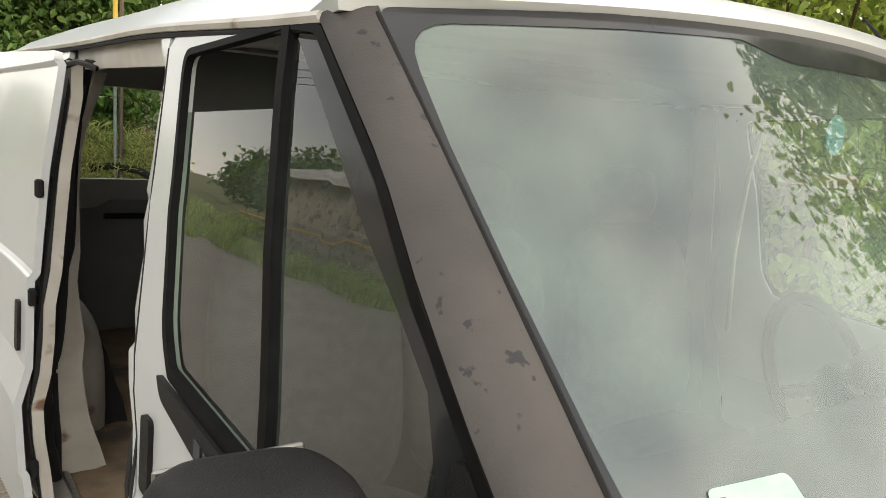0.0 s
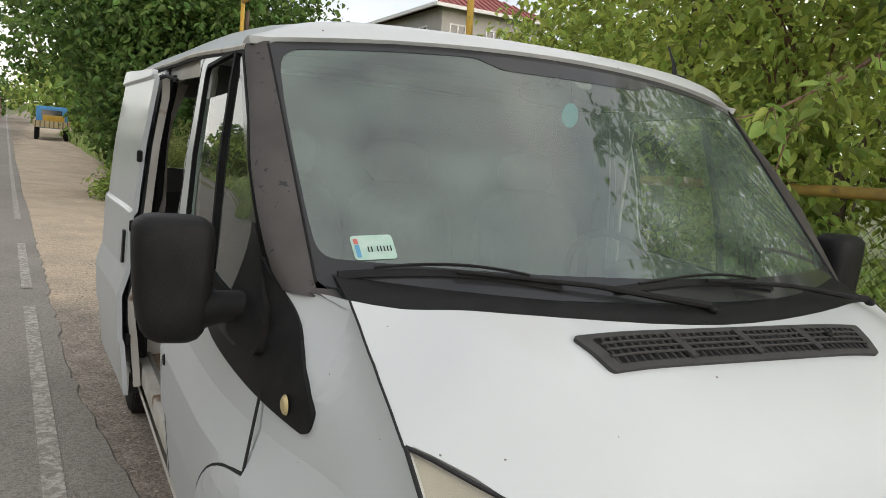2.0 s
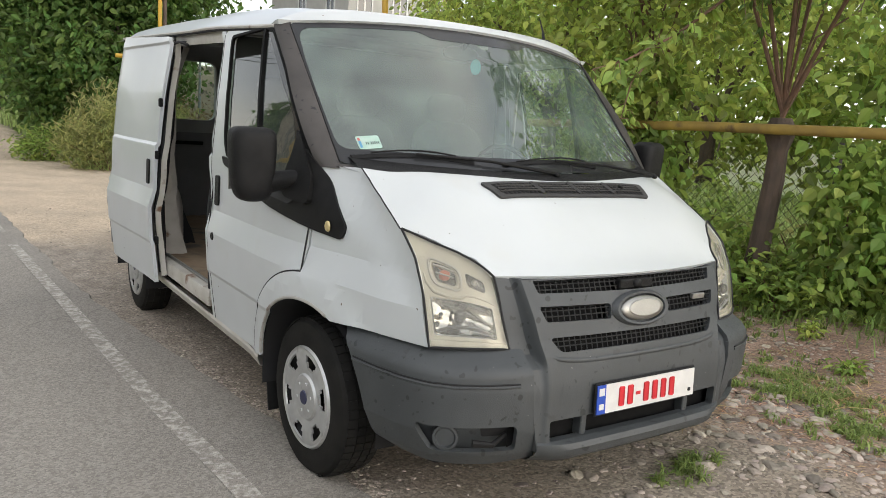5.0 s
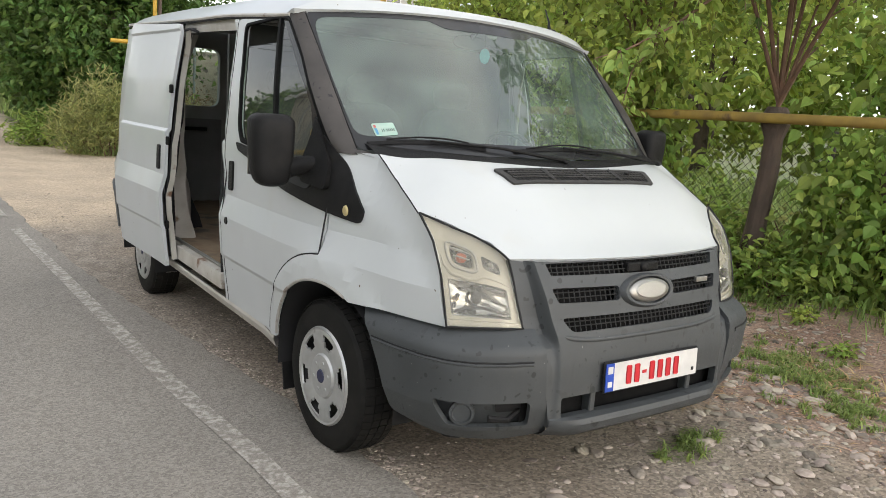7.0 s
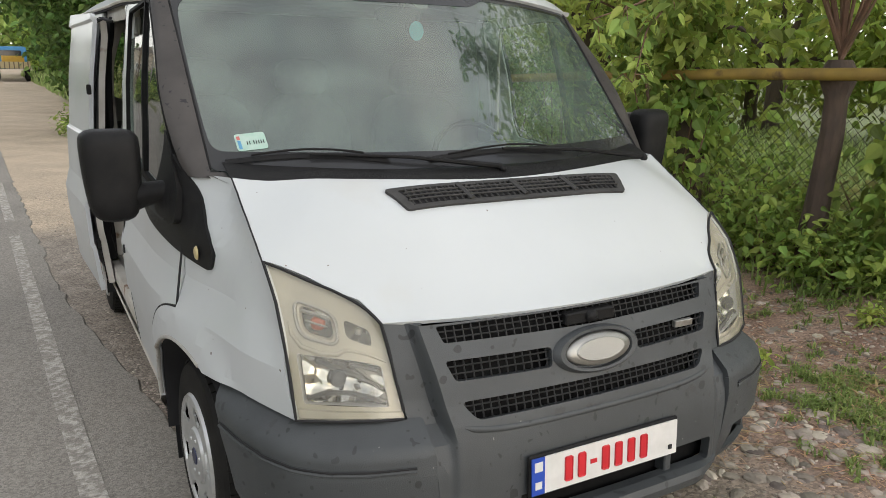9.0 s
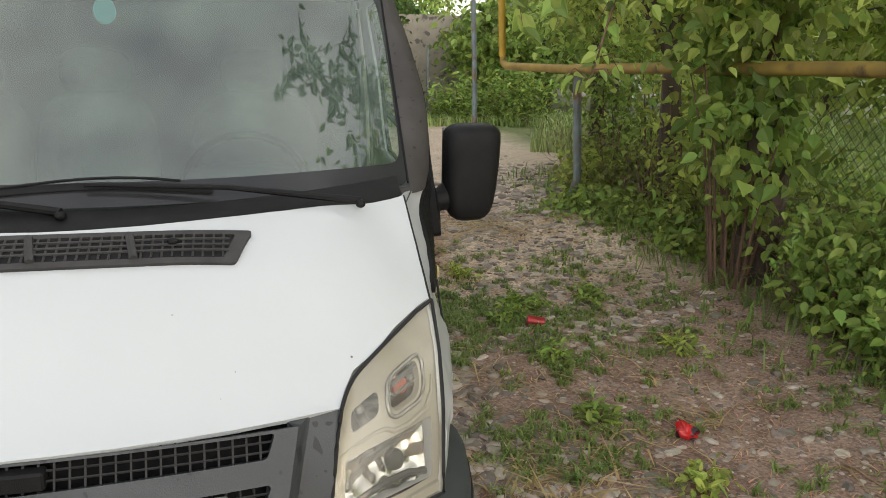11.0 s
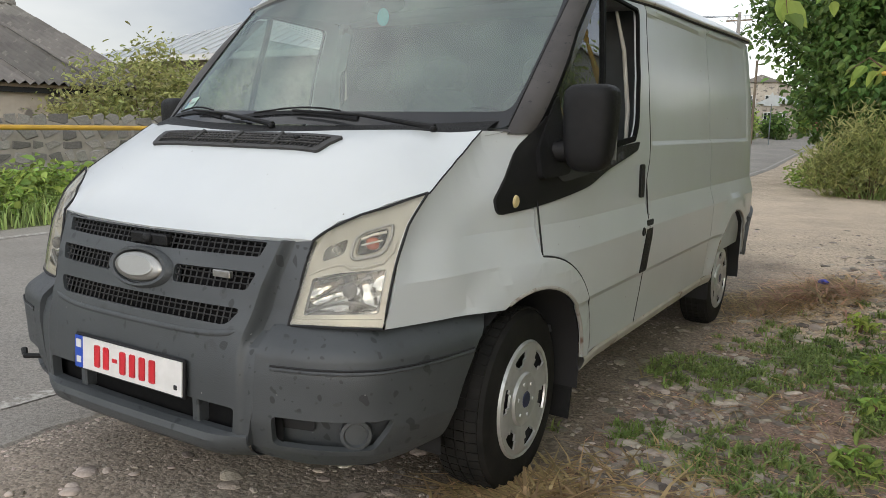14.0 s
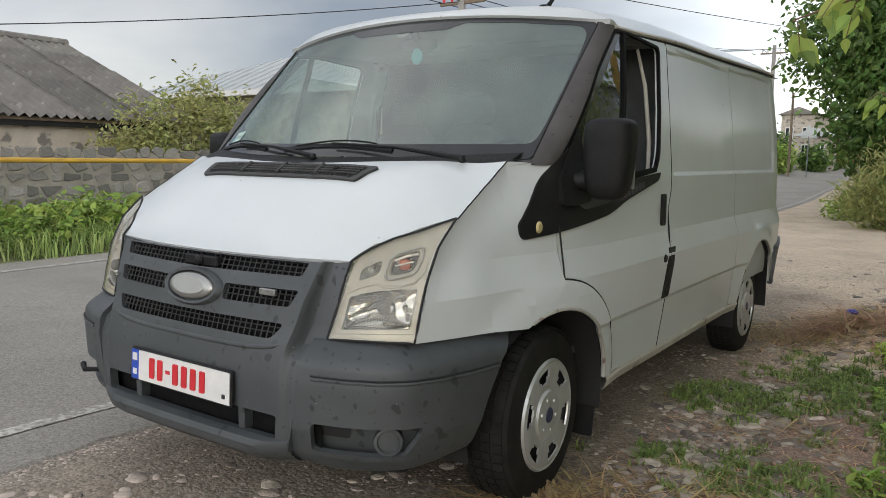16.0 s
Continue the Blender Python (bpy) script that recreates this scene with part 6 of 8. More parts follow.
# its long shoots lean out over the van
# four shoots take the darker leaf colour to paint their backlit silhouettes
spray(pollard, [(3.62, 1.04, 1.7), (3.2, 0.8, 3.0), (2.4, 0.4, 3.5), (1.25, 0.2, 3.25)], 75, 0.42, 0.085, LEAF_DARK, 401, 0.42, 10, thick=0.022)
spray(pollard, [(3.62, 1.04, 1.7), (3.2, 0.3, 2.7), (2.4, -0.2, 3.1), (1.45, -0.55, 2.85)], 60, 0.40, 0.085, LEAF_DARK, 403, 0.42, 10, thick=0.02)
spray(pollard, [(3.62, 1.04, 1.7), (3.1, 1.0, 2.7), (2.5, 0.7, 2.85), (2.0, 0.5, 2.65)], 110, 0.45, 0.085, LEAF_DARK, 405, 0.45, 10, thick=0.02)
spray(pollard, [(3.62, 1.04, 1.7), (3.1, 1.3, 3.0), (2.4, 1.5, 3.4), (1.6, 1.3, 3.6)], 80, 0.5, 0.085, LEAF_DARK, 407, 0.45, 10, thick=0.02)
spray(pollard, [(3.62, 1.04, 1.7), (2.9, 1.0, 2.6), (2.2, 1.0, 2.15), (1.75, 1.03, 1.93), (1.45, 1.03, 1.84)], 14, 0.20, 0.10, LEAF, 409, 0.62, 5, thick=0.016)
spray(pollard, [(2.9, 1.0, 2.6), (2.2, 1.1, 2.1), (1.92, 1.12, 1.8), (1.84, 1.12, 1.5)], 12, 0.16, 0.065, LEAF, 411, 0.65, 6, thick=0.012)
tree((3.75, 2.45), [((3.6, 2.6, 3.4), (1.0, 1.2, 1.4)), ((3.2, 2.6, 2.3), (0.55, 0.8, 0.6)), ((3.0, 2.9, 3.6), (0.7, 0.9, 0.8))], 280, 22, 0.078, LEAF_YELLOW, 23,
     [(3.7, 2.4, 0.8), (3.62, 2.38, 1.6)], 0.10, "pollarded tree wrapped in climbing leaves", extra=True, limbs=12)
tree((4.05, 0.15), [((4.3, -0.4, 3.4), (1.0, 1.1, 1.2)), ((3.7, -0.6, 4.2), (1.0, 1.0, 0.9))], 280, 20, 0.085, LEAF, 31,
     [(4.0, 0.2, 0.8), (3.95, 0.25, 1.25)], 0.07, "thin leafy tree in the hedge", limbs=9)
tree((4.05, 4.2), [((3.9, 4.2, 3.1), (0.9, 1.2, 1.3)), ((3.3, 4.6, 2.9), (0.7, 0.8, 0.6)), ((4.0, 5.6, 2.7), (0.7, 0.9, 0.9))], 280, 22, 0.075, LEAF_YELLOW, 43,
     [(4.0, 4.2, 0.9), (3.95, 4.2, 1.8)], 0.09, "hedge tree with yellow-green leaves", limbs=12)
tree((4.3, 6.4), [((4.5, 6.6, 2.5), (0.8, 1.0, 1.1)), ((5.2, 7.4, 2.2), (0.9, 0.9, 1.0))], 280, 20, 0.085, LEAF, 47, [(4.3, 6.4, 0.9), (4.3, 6.5, 1.8)], 0.09, limbs=9)

# the large tree on the far side of the track
tree((2.2, 18.0), [((1.5, 17.4, 3.1), (1.9, 1.6, 2.3)), ((2.6, 18.8, 3.3), (1.3, 1.4, 2.1)), ((2.4, 17.8, 5.0), (2.4, 1.7, 1.7)), ((0.7, 18.4, 2.6), (1.2, 1.4, 1.9)), ((-0.3, 18.3, 4.2), (1.3, 1.3, 1.3))], 1100, 32, 0.15, LEAF_DARK, 51,
     [(2.2, 18.0, 1.0), (2.1, 17.9, 2.2)], 0.17, "large spreading tree beyond the dusty track", spread=0.34, limbs=14)
tree((0.9, 41), [((-1.4, 41, 6.2), (2.2, 2.2, 2.4)), ((1.8, 41, 4.6), (2.0, 2.0, 3.4)), ((1.8, 26, 3.4), (1.8, 2.0, 3.0))], 420, 18, 0.3, LEAF_DARK, 53, [(0.9, 41, 2.0), (0.7, 41, 3.6)], 0.16, "dark leafy tree beside the road", spread=0.36, limbs=8)
tree((3.2, 32), [((3.2, 32, 3.6), (3.0, 2.6, 3.0))], 300, 18, 0.3, LEAF_DARK, 57, [(3.2, 32, 1.2), (3.2, 32, 2.6)], 0.18, "dark leafy tree beside the road", spread=0.4, limbs=6)
tree((9.0, 20.5), [((8.6, 20.6, 2.0), (2.2, 1.8, 1.4)), ((7.2, 19.6, 1.8), (1.4, 1.4, 1.1))], 300, 18, 0.2, LEAF, 61, [(9.0, 20.5, 0.9), (9, 20.5, 1.9)], 0.12, "garden tree beside a wall", spread=0.32, limbs=8)
for k, (x, y, r, h) in enumerate(((13.0, 4.5, 2.4, 4.2), (13.5, -0.5, 2.6, 4.8), (12.5, 9.0, 2.4, 4.2), (12.5, 12.5, 3.0, 5.2), (10.5, -5.0, 2.8, 5.0), (15.0, 5.0, 3.2, 6.0), (13.5, 18.0, 2.6, 4.4), (10.5, 2.5, 2.2, 5.2), (10.0, 6.5, 2.2, 5.0), (11.5, -2.5, 2.4, 5.6), (9.5, 10.5, 2.2, 4.6))):
    tree((x, y), [((x, y, h * 0.55), (r, r, h * 0.45)), ((x + 0.8, y - 1.0, h * 0.7), (r * 0.7, r * 0.7, h * 0.4))], 210, 14, 0.20, LEAF_YELLOW if k % 2 == 0 else LEAF, 70 + k,
         [(x, y, 0.8), (x, y, h * 0.4)], 0.14, "tree of the thicket behind the hedge", spread=0.36, limbs=5)


def shrub(place, blobs, clumps, per, leaf, mat, seed, label, category="shrub", spread=0.16, droop=0.0, width=0.4, stems=10):
    base = Vector((place[0], place[1], ground_z(*place)))
    rng = random.Random(seed)
    s = tagged(empty("shrub", base), label, category)
    pts, cen = crown_points(blobs, clumps, per, spread, seed, 0.3)
    pts[:, 2] = np.maximum(pts[:, 2], base.z + 0.02)
    for k in range(min(stems, len(cen))):
        g = Vector(cen[k]) - base
        part("stem", tube([(g.x * 0.3, g.y * 0.3, 0), (g.x * 0.6, g.y * 0.6, g.z * 0.6), g], [0.014, 0.009, 0.003], 5), SHOOT, s)
    leaf_cloud("foliage", pts - np.array(base), leaf, mat, seed + 1, s, width, droop)
    return s


# climbing leaves on the stump by the fence, and the undergrowth along the hedge
shrub((3.95, 0.55), [((3.95, 0.45, 0.75), (0.32, 0.42, 0.75)), ((4.05, 0.1, 0.5), (0.35, 0.45, 0.5))], 240, 12, 0.085, LEAF, 81, "broad-leaved climber covering a stump", "climber", 0.10, 0.9, 0.8)
shrub((3.5, 2.35), [((3.52, 2.35, 1.1), (0.28, 0.35, 0.6)), ((3.4, 2.5, 1.9), (0.4, 0.5, 0.4))], 120, 12, 0.10, LEAF, 83, "climber round a pollarded trunk", "climber", 0.10, 0.9, 0.75)
for k, (x, y, hx, hz, mat) in enumerate(((3.75, 1.55, 0.4, 0.35, LEAF), (3.6, 0.85, 0.35, 0.25, LEAF), (3.9, 3.3, 0.5, 0.7, LEAF_YELLOW), (4.15, 4.1, 0.4, 0.9, LEAF_YELLOW), (4.3, 5.0, 0.45, 1.0, LEAF), (4.2, 5.9, 0.4, 0.9, LEAF), (4.0, -0.7, 0.5, 0.5, LEAF), (4.1, -1.6, 0.6, 0.7, LEAF_DARK), (4.3, -3.4, 0.7, 0.8, LEAF_DARK), (4.5, 2.4, 0.6, 0.5, LEAF), (4.6, 1.2, 0.6, 0.35, LEAF_OLIVE), (3.55, 3.9, 0.25, 0.16, LEAF), (3.7, 3.2, 0.28, 0.22, LEAF), (3.45, 4.5, 0.25, 0.14, LEAF), (3.75, 5.3, 0.25, 0.3, LEAF_YELLOW))):
    shrub((x, y), [((x, y, hz + 0.05), (hx, hx * 1.3, hz))], 110, 12, 0.07, mat, 90 + k, "tangled green undergrowth along the hedge", spread=0.11, droop=0.5, width=0.6)
# low weeds on the bare soil between the van and the hedge
weed_rng = random.Random(77)
for k in range(12):
    x, y = weed_rng.uniform(1.7, 3.4), weed_rng.uniform(-1.2, 3.2)
    z = ground_z(x, y)
    shrub((x, y), [((x, y, z + 0.05), (0.09, 0.09, 0.035))], 14, 7, 0.048, LEAF if k % 3 else LEAF_YELLOW, 300 + k, "small broad-leaved weed on bare soil", "weed", 0.03, -0.05, 0.42, 2)
# bushes on the far side of the track
shrub((1.2, 14.4), [((1.0, 14.4, 0.85), (0.6, 0.6, 0.8)), ((0.55, 14.4, 0.55), (0.45, 0.5, 0.55)), ((1.6, 14.6, 0.8), (0.6, 0.5, 0.6))], 330, 18, 0.13, LEAF_OLIVE, 121, "feathery olive-green bush beside the track", spread=0.13, droop=-0.9, width=0.16)
shrub((2.3, 14.5), [((2.3, 14.5, 0.65), (0.8, 0.5, 0.7))], 180, 16, 0.12, LEAF_OLIVE, 123, "feathery olive-green bush beside the track", spread=0.13, droop=-0.9, width=0.16)
shrub((3.0, 15.6), [((3.0, 15.6, 0.8), (0.9, 0.5, 0.7))], 210, 16, 0.07, LEAF_RUST, 125, "reddish-brown withered bush by the track", spread=0.14, droop=-0.5, width=0.3)
shrub((4.9, 15.2), [((4.9, 15.2, 0.5), (0.8, 0.5, 0.5)), ((6.1, 15.0, 0.6), (0.9, 0.6, 0.7))], 200, 16, 0.13, LEAF, 127, "weeds at the edge of the track", spread=0.16, droop=-0.2, width=0.4)
shrub((0.1, 16.6), [((0.1, 16.6, 0.3), (0.5, 0.5, 0.35))], 80, 16, 0.11, LEAF, 129, "low weeds beside the road", spread=0.14, droop=-0.3, width=0.35)

# ---- grass, straw, stones ----
def blades(name, pts, length, mat, seed, label, lean=0.5, width=0.006, category="grass", rise=1.0):
    rng = np.random.default_rng(seed)
    pts = np.asarray(pts, float)
    n = len(pts)
    th = rng.uniform(0, 2 * np.pi, n)
    L = length * rng.uniform(0.5, 1.4, n)
    d = np.stack([np.cos(th), np.sin(th), np.zeros(n)], 1)
    s = np.stack([-np.sin(th), np.cos(th), np.zeros(n)], 1) * (width * rng.uniform(0.7, 1.5, n))[:, None]
    k = (lean * rng.uniform(0.2, 1.6, n))[:, None]
    up = np.array([0, 0, rise])
    mid = pts + up * (L * 0.6)[:, None] + d * k * (L * 0.25)[:, None]
    tip = pts + up * (L * np.maximum(0.12, 1 - 0.35 * k[:, 0]))[:, None] + d * k * L[:, None]
    v = np.stack([pts - s, pts + s, mid + s * 0.7, mid - s * 0.7, tip], 1).reshape(-1, 3)
    i = np.arange(n)[:, None] * 5
    quads, tris = (i + np.array([[0, 1, 2, 3]])).tolist(), (i + np.array([[3, 2, 4]])).tolist()
    return tagged(sheet_object(name, v.tolist(), quads + tris, mat), label, category, kind="stuff")


def patch_points(spots, seed, tuft=14):
    """(x, y, radius x, radius y, number) spots turned into places on the ground."""
    rng = np.random.default_rng(seed)
    out = []
    for x, y, rx, ry, n in spots:
        for a, b in rng.normal(0, 0.5, (int(n / tuft) + 1, 2)):
            cx, cy = x + a * rx, y + b * ry
            for c, d in rng.normal(0, 0.016 if tuft > 6 else 0.06, (int(tuft * rng.uniform(0.4, 1.8)), 2)):
                out.append((cx + c, cy + d, ground_z(cx + c, cy + d) - 0.005))
    return out


blades("grass_tufts", patch_points([(1.62, 2.45, 0.45, 0.55, 3000), (1.95, 2.1, 0.35, 0.5, 1200), (1.17, 1.76, 0.35, 0.3, 1900), (1.77, 0.76, 0.5, 0.35, 800), (2.59, 1.6, 0.5, 0.4, 800), (2.6, 3.1, 0.3, 0.3, 500), (1.62, 0.48, 0.4, 0.25, 350), (3.0, 4.8, 0.3, 0.4, 500),
    (1.9, 1.5, 0.25, 0.25, 500), (1.25, 0.72, 0.4, 0.18, 450), (1.85, -0.45, 0.45, 0.4, 1400), (1.55, -0.9, 0.3, 0.2, 600), (2.3, -0.1, 0.4, 0.4, 700), (0.45, -0.75, 0.18, 0.1, 260), (2.2, 2.4, 0.6, 0.5, 900), (3.2, 0.7, 0.5, 0.5, 900), (2.9, 2.2, 0.5, 0.6, 900), (3.3, 3.6, 0.4, 0.6, 900), (1.9, 3.2, 0.4, 0.4, 400)], 5), 0.047, GRASS, 6, "short green grass growing between the stones", 1.1, 0.0045)
blades("straw", patch_points([(1.0, -0.16, 0.20, 0.15, 520), (1.12, 0.05, 0.22, 0.16, 150), (1.15, 3.5, 0.4, 0.45, 900), (1.5, 4.0, 0.5, 0.4, 500), (1.45, 0.35, 0.4, 0.3, 140), (2.1, -0.5, 0.4, 0.4, 160), (2.0, 1.2, 0.9, 1.0, 160), (2.4, 4.4, 0.7, 0.8, 500)], 7, 5), 0.17, STRAW, 8, "dry straw and dead grass on the ground", 1.3, 0.0058, "straw", 0.22)
rngl = np.random.default_rng(29)
for _mat, _n, _len, _name, _label in ((STRAW, 170, 0.26, "straw_heap", "heap of pale dry stalks beside the rear wheel"), (DEAD_STALK, 300, 0.24, "dead_stalks", "reddish dead stalks heaped beside the rear wheel")):
    _p = [(rngl.normal(1.42, 0.17), rngl.normal(3.75, 0.26)) for _ in range(_n)] + [(rngl.normal(2.1, 0.3), rngl.normal(5.1, 0.12)) for _ in range(_n // 6)]
    blades(_name, [(x, y, ground_z(x, y) + 0.06 * rngl.random()) for x, y in _p], _len, _mat, 40, _label, 1.5, 0.0075, "straw", 0.16)
blades("dry_litter", [(x, y, ground_z(x, y) + 0.004) for x, y in zip(rngl.uniform(0.95, 3.3, 5200), rngl.uniform(-1.6, 4.6, 5200))], 0.05, DEAD_STALK, 30, "bits of dry stalk and dead leaf on the soil", 1.2, 0.0032, "litter", 0.12)
blades("straw_wisps", [(x, y, ground_z(x, y) + 0.005) for x, y in zip(rngl.uniform(0.95, 3.0, 1100), rngl.uniform(-1.4, 4.6, 1100))], 0.075, STRAW, 31, "loose wisps of straw on the soil", 1.2, 0.0024, "straw", 0.16)
rngm = np.random.default_rng(9)
blades("meadow_grass", [(x, y, ground_z(x, y)) for x, y in zip(rngm.uniform(4.5, 9.5, 16000), rngm.uniform(-3.5, 9.5, 16000))], 0.55, MEADOW, 10, "tall pale green meadow grass behind the fence", 0.6, 0.012)
blades("verge_grass", [(x, y, ground_z(x, y)) for x, y in zip(rngm.uniform(-8.1, -6.75, 14000), rngm.uniform(-6, 22, 14000))], 0.30, MEADOW, 12, "long green grass along the wall", 0.7, 0.010)
blades("track_edge_grass", [(x, y, ground_z(x, y)) for x, y in zip(rngm.uniform(0.6, 8.5, 6000), 14.3 + rngm.uniform(0, 1.8, 6000))], 0.24, MEADOW, 13, "grass along the edge of the dusty track", 0.8, 0.012)
blades("far_verge_grass", [(x + near_line(y) + 3.2, y, ground_z(x, y)) for x, y in zip(rngm.uniform(0, 3, 5000), rngm.uniform(20, 60, 5000))], 0.5, MEADOW, 14, "long grass on the far verge", 0.7, 0.03)
blades("far_road_grass", [(far_line(y) - 0.8 - x, y, ground_z(far_line(y) - 0.8 - x, y)) for x, y in zip(rngm.uniform(0, 5, 6000), rngm.uniform(22, 75, 6000))], 0.5, MEADOW, 15, "long grass beyond the road", 0.7, 0.03)

weeds = np.stack([rngm.uniform(-8.1, -6.9, 9000), rngm.uniform(-5, 14, 9000), rngm.uniform(0.05, 0.5, 9000) * (0.5 + 0.5 * np.sin(rngm.uniform(0, 6.28, 9000)))], 1)
weeds[:, 2] = np.abs(weeds[:, 2]) + 0.2
tagged(leaf_cloud("verge_weeds", weeds, 0.075, LEAF, 16, None, 0.55, 0.1), "bright green weeds at the foot of the stone wall", "weeds", kind="stuff")
STONE = material("river_stone", (0.39, 0.335, 0.28), 0.9, second=(0.27, 0.225, 0.185), scale=30, island=0.6, bump=0.4, bump_scale=60)


def stone_shapes(count, seed, fine=1):
    rng = np.random.default_rng(seed)
    shapes = []
    for _ in range(count):
        b = bmesh.new()
        if fine:
            bmesh.ops.create_icosphere(b, subdivisions=fine, radius=1.0)
        else:
            bmesh.ops.create_cone(b, cap_ends=True, segments=5, radius1=1.0, radius2=0.55, depth=1.1)
        v = np.array([x.co[:] for x in b.verts])
        f = [[x.index for x in y.verts] for y in b.faces]
        b.free()
        bumps = rng.normal(0, 1, (5, 3))
        v = v * ((1 + 0.22 * np.sin(v @ bumps.T * 1.6 + rng.uniform(0, 6, 5)).sum(1) / 1.6)[:, None] if fine > 1 else rng.uniform(0.75, 1.15, (len(v), 1))) * np.array([1, rng.uniform(0.6, 0.95), rng.uniform(0.3, 0.5)])
        shapes.append((v, f))
    return shapes


SHAPES, CHIPS, COBBLES = stone_shapes(8, 17, 2), stone_shapes(8, 19, 0), stone_shapes(8, 23, 2)


def stones(name, places, label, shapes):
    rng = np.random.default_rng(len(places))
    V, F = [], []
    for x, y, r in places:
        v, f = shapes[int(rng.integers(8))]
        a = rng.uniform(0, 6.28)
        q = v * r
        q = np.stack([q[:, 0] * math.cos(a) - q[:, 1] * math.sin(a) + x, q[:, 0] * math.sin(a) + q[:, 1] * math.cos(a) + y, q[:, 2] + ground_z(x, y) + r * 0.02], 1)
        o = len(V)
        V += q.tolist()
        F += [[i + o for i in t] for t in f]
    return tagged(sheet_object(name, V, F, STONE), label, "gravel", kind="stuff")


rng = np.random.default_rng(21)
spots = []
for _ in range(26000):
    y = rng.uniform(-3.0, 8.5)
    x = rng.uniform(near_line(y) + 0.32, 3.6)
    dense = 0.45 + 0.75 * smooth(-0.6, 1.0, x) * smooth(2.0, -0.4, y) * smooth(2.4, 1.5, x) + 0.5 * smooth(0.35, 0.6, noise.noise((x * 0.9, y * 0.9, 5.0)) + 0.4)
    if rng.random() < dense:
        spots.append((x, y, 0.004 + 0.012 * rng.random() ** 2))
for _ in range(2600):
    y = rng.uniform(-3.0, 1.5)
    x = near_line(y) + 0.09 + 0.10 + 0.22 * smooth(4.0, 0.5, y) * smooth(-6.0, -2.0, y) + rng.normal(0.0, 0.045)
    spots.append((x, y, 0.006 + 0.012 * rng.random() ** 2))
stones("gravel", spots, "small loose gravel on the verge", CHIPS)
spots = []
for _ in range(9500):
    y = rng.uniform(-2.8, 3.5) if rng.random() < 0.8 else rng.uniform(3, 9)
    x = rng.uniform(-0.4, 3.2)
    if rng.random() < 0.07 + 0.16 * smooth(0.9, 1.4, x) + 0.5 * smooth(0.75, 0.95, x) * smooth(1.6, 1.25, x) * smooth(2.6, 1.8, y) + 0.5 * smooth(0.8, -0.6, y) * smooth(-0.2, 1.0, x) * smooth(2.2, 1.4, x):
        spots.append((x, y, 0.009 + 0.032 * rng.random() ** 2.6))
for _ in range(700):
    spots.append((3.1 + rng.normal(0, 0.6), 5.9 + rng.normal(0, 0.75), 0.02 + 0.06 * rng.random() ** 2))
for _ in range(2600):
    x, y = rng.uniform(1.05, 3.1), rng.uniform(-1.2, 4.0)
    spots.append((x, y, 0.008 + 0.014 * rng.random() ** 2))
for _ in range(2600):
    x, y = rng.normal(2.35, 0.45), rng.uniform(1.8, 6.6)
    spots.append((x, y, 0.012 + 0.032 * rng.random() ** 2.4))
for _ in range(500):
    spots.append((rng.normal(1.25, 0.16), rng.uniform(0.2, 2.2), 0.014 + 0.03 * rng.random() ** 2))
stones("pebbles", spots, "rounded river pebbles on the verge", SHAPES)
for k in range(190):
    if k < 150:
        x, y, r = rng.uniform(-0.6, 1.7), rng.uniform(-2.3, -0.7), 0.017 + 0.03 * rng.random() ** 2.5
    elif k < 176:
        x, y, r = rng.uniform(1.0, 1.4), rng.uniform(0.0, 0.9), rng.uniform(0.03, 0.055)
    else:
        x, y, r = rng.uniform(2.6, 3.7), rng.uniform(5.2, 6.8), rng.uniform(0.06, 0.11)
    v, f = COBBLES[k % 8]
    v = v * np.array([1, 1, 0.75])
    ob = sheet_object("stone", (v * r).tolist(), f, STONE)
    ob.data.polygons.foreach_set("use_smooth", [True] * len(f))
    ob.matrix_basis = pose(x, y, ground_z(x, y) - r * 0.18, 0, 0, rng.uniform(0, 360))
    tagged(ob, "rounded grey-brown river stone on the verge", "stone", "stones on the verge")

rngd = np.random.default_rng(61)
_p = [(rngd.normal(3.85, 0.18), y) for y in rngd.uniform(1.9, 6.4, 1300)]
blades("dry_brush", [(x, y, ground_z(x, y) + 0.6 * rngd.random()) for x, y in _p], 0.34, BRUSH, 62, "tangle of dry brown stalks at the foot of the hedge", 1.8, 0.004, "dead stalks", 0.35)
_p = [(rngd.normal(3.55, 0.25), y) for y in rngd.uniform(-1.6, 6.4, 1500)]
blades("hedge_foot_grass", [(x, y, ground_z(x, y)) for x, y in _p], 0.16, GRASS, 63, "rough grass at the foot of the hedge", 1.0, 0.006)

# ---- pipe, posts, fence ----
PIPE = material("yellow_gas_pipe", (0.42, 0.28, 0.06), 0.6, second=(0.25, 0.165, 0.05), scale=6, third=(0.14, 0.085, 0.045), third_scale=5, third_low=0.6, third_high=0.7)
PIPE_BRIGHT = material("fresh_yellow_paint", (0.55, 0.33, 0.03), 0.5, second=(0.42, 0.25, 0.03), scale=5)
POST = material("blue_grey_post", (0.2, 0.24, 0.25), 0.6, second=(0.14, 0.15, 0.15), scale=8, third=(0.16, 0.1, 0.06), third_scale=7)
WIRE = material("rusty_wire", (0.09, 0.08, 0.07), 0.7)
pipe = tagged(empty("gas_pipe", (3.5, 0, 1.56)), "yellow-brown gas pipe running along the hedge", "gas pipe")
O = Vector((3.5, 0, 1.56))
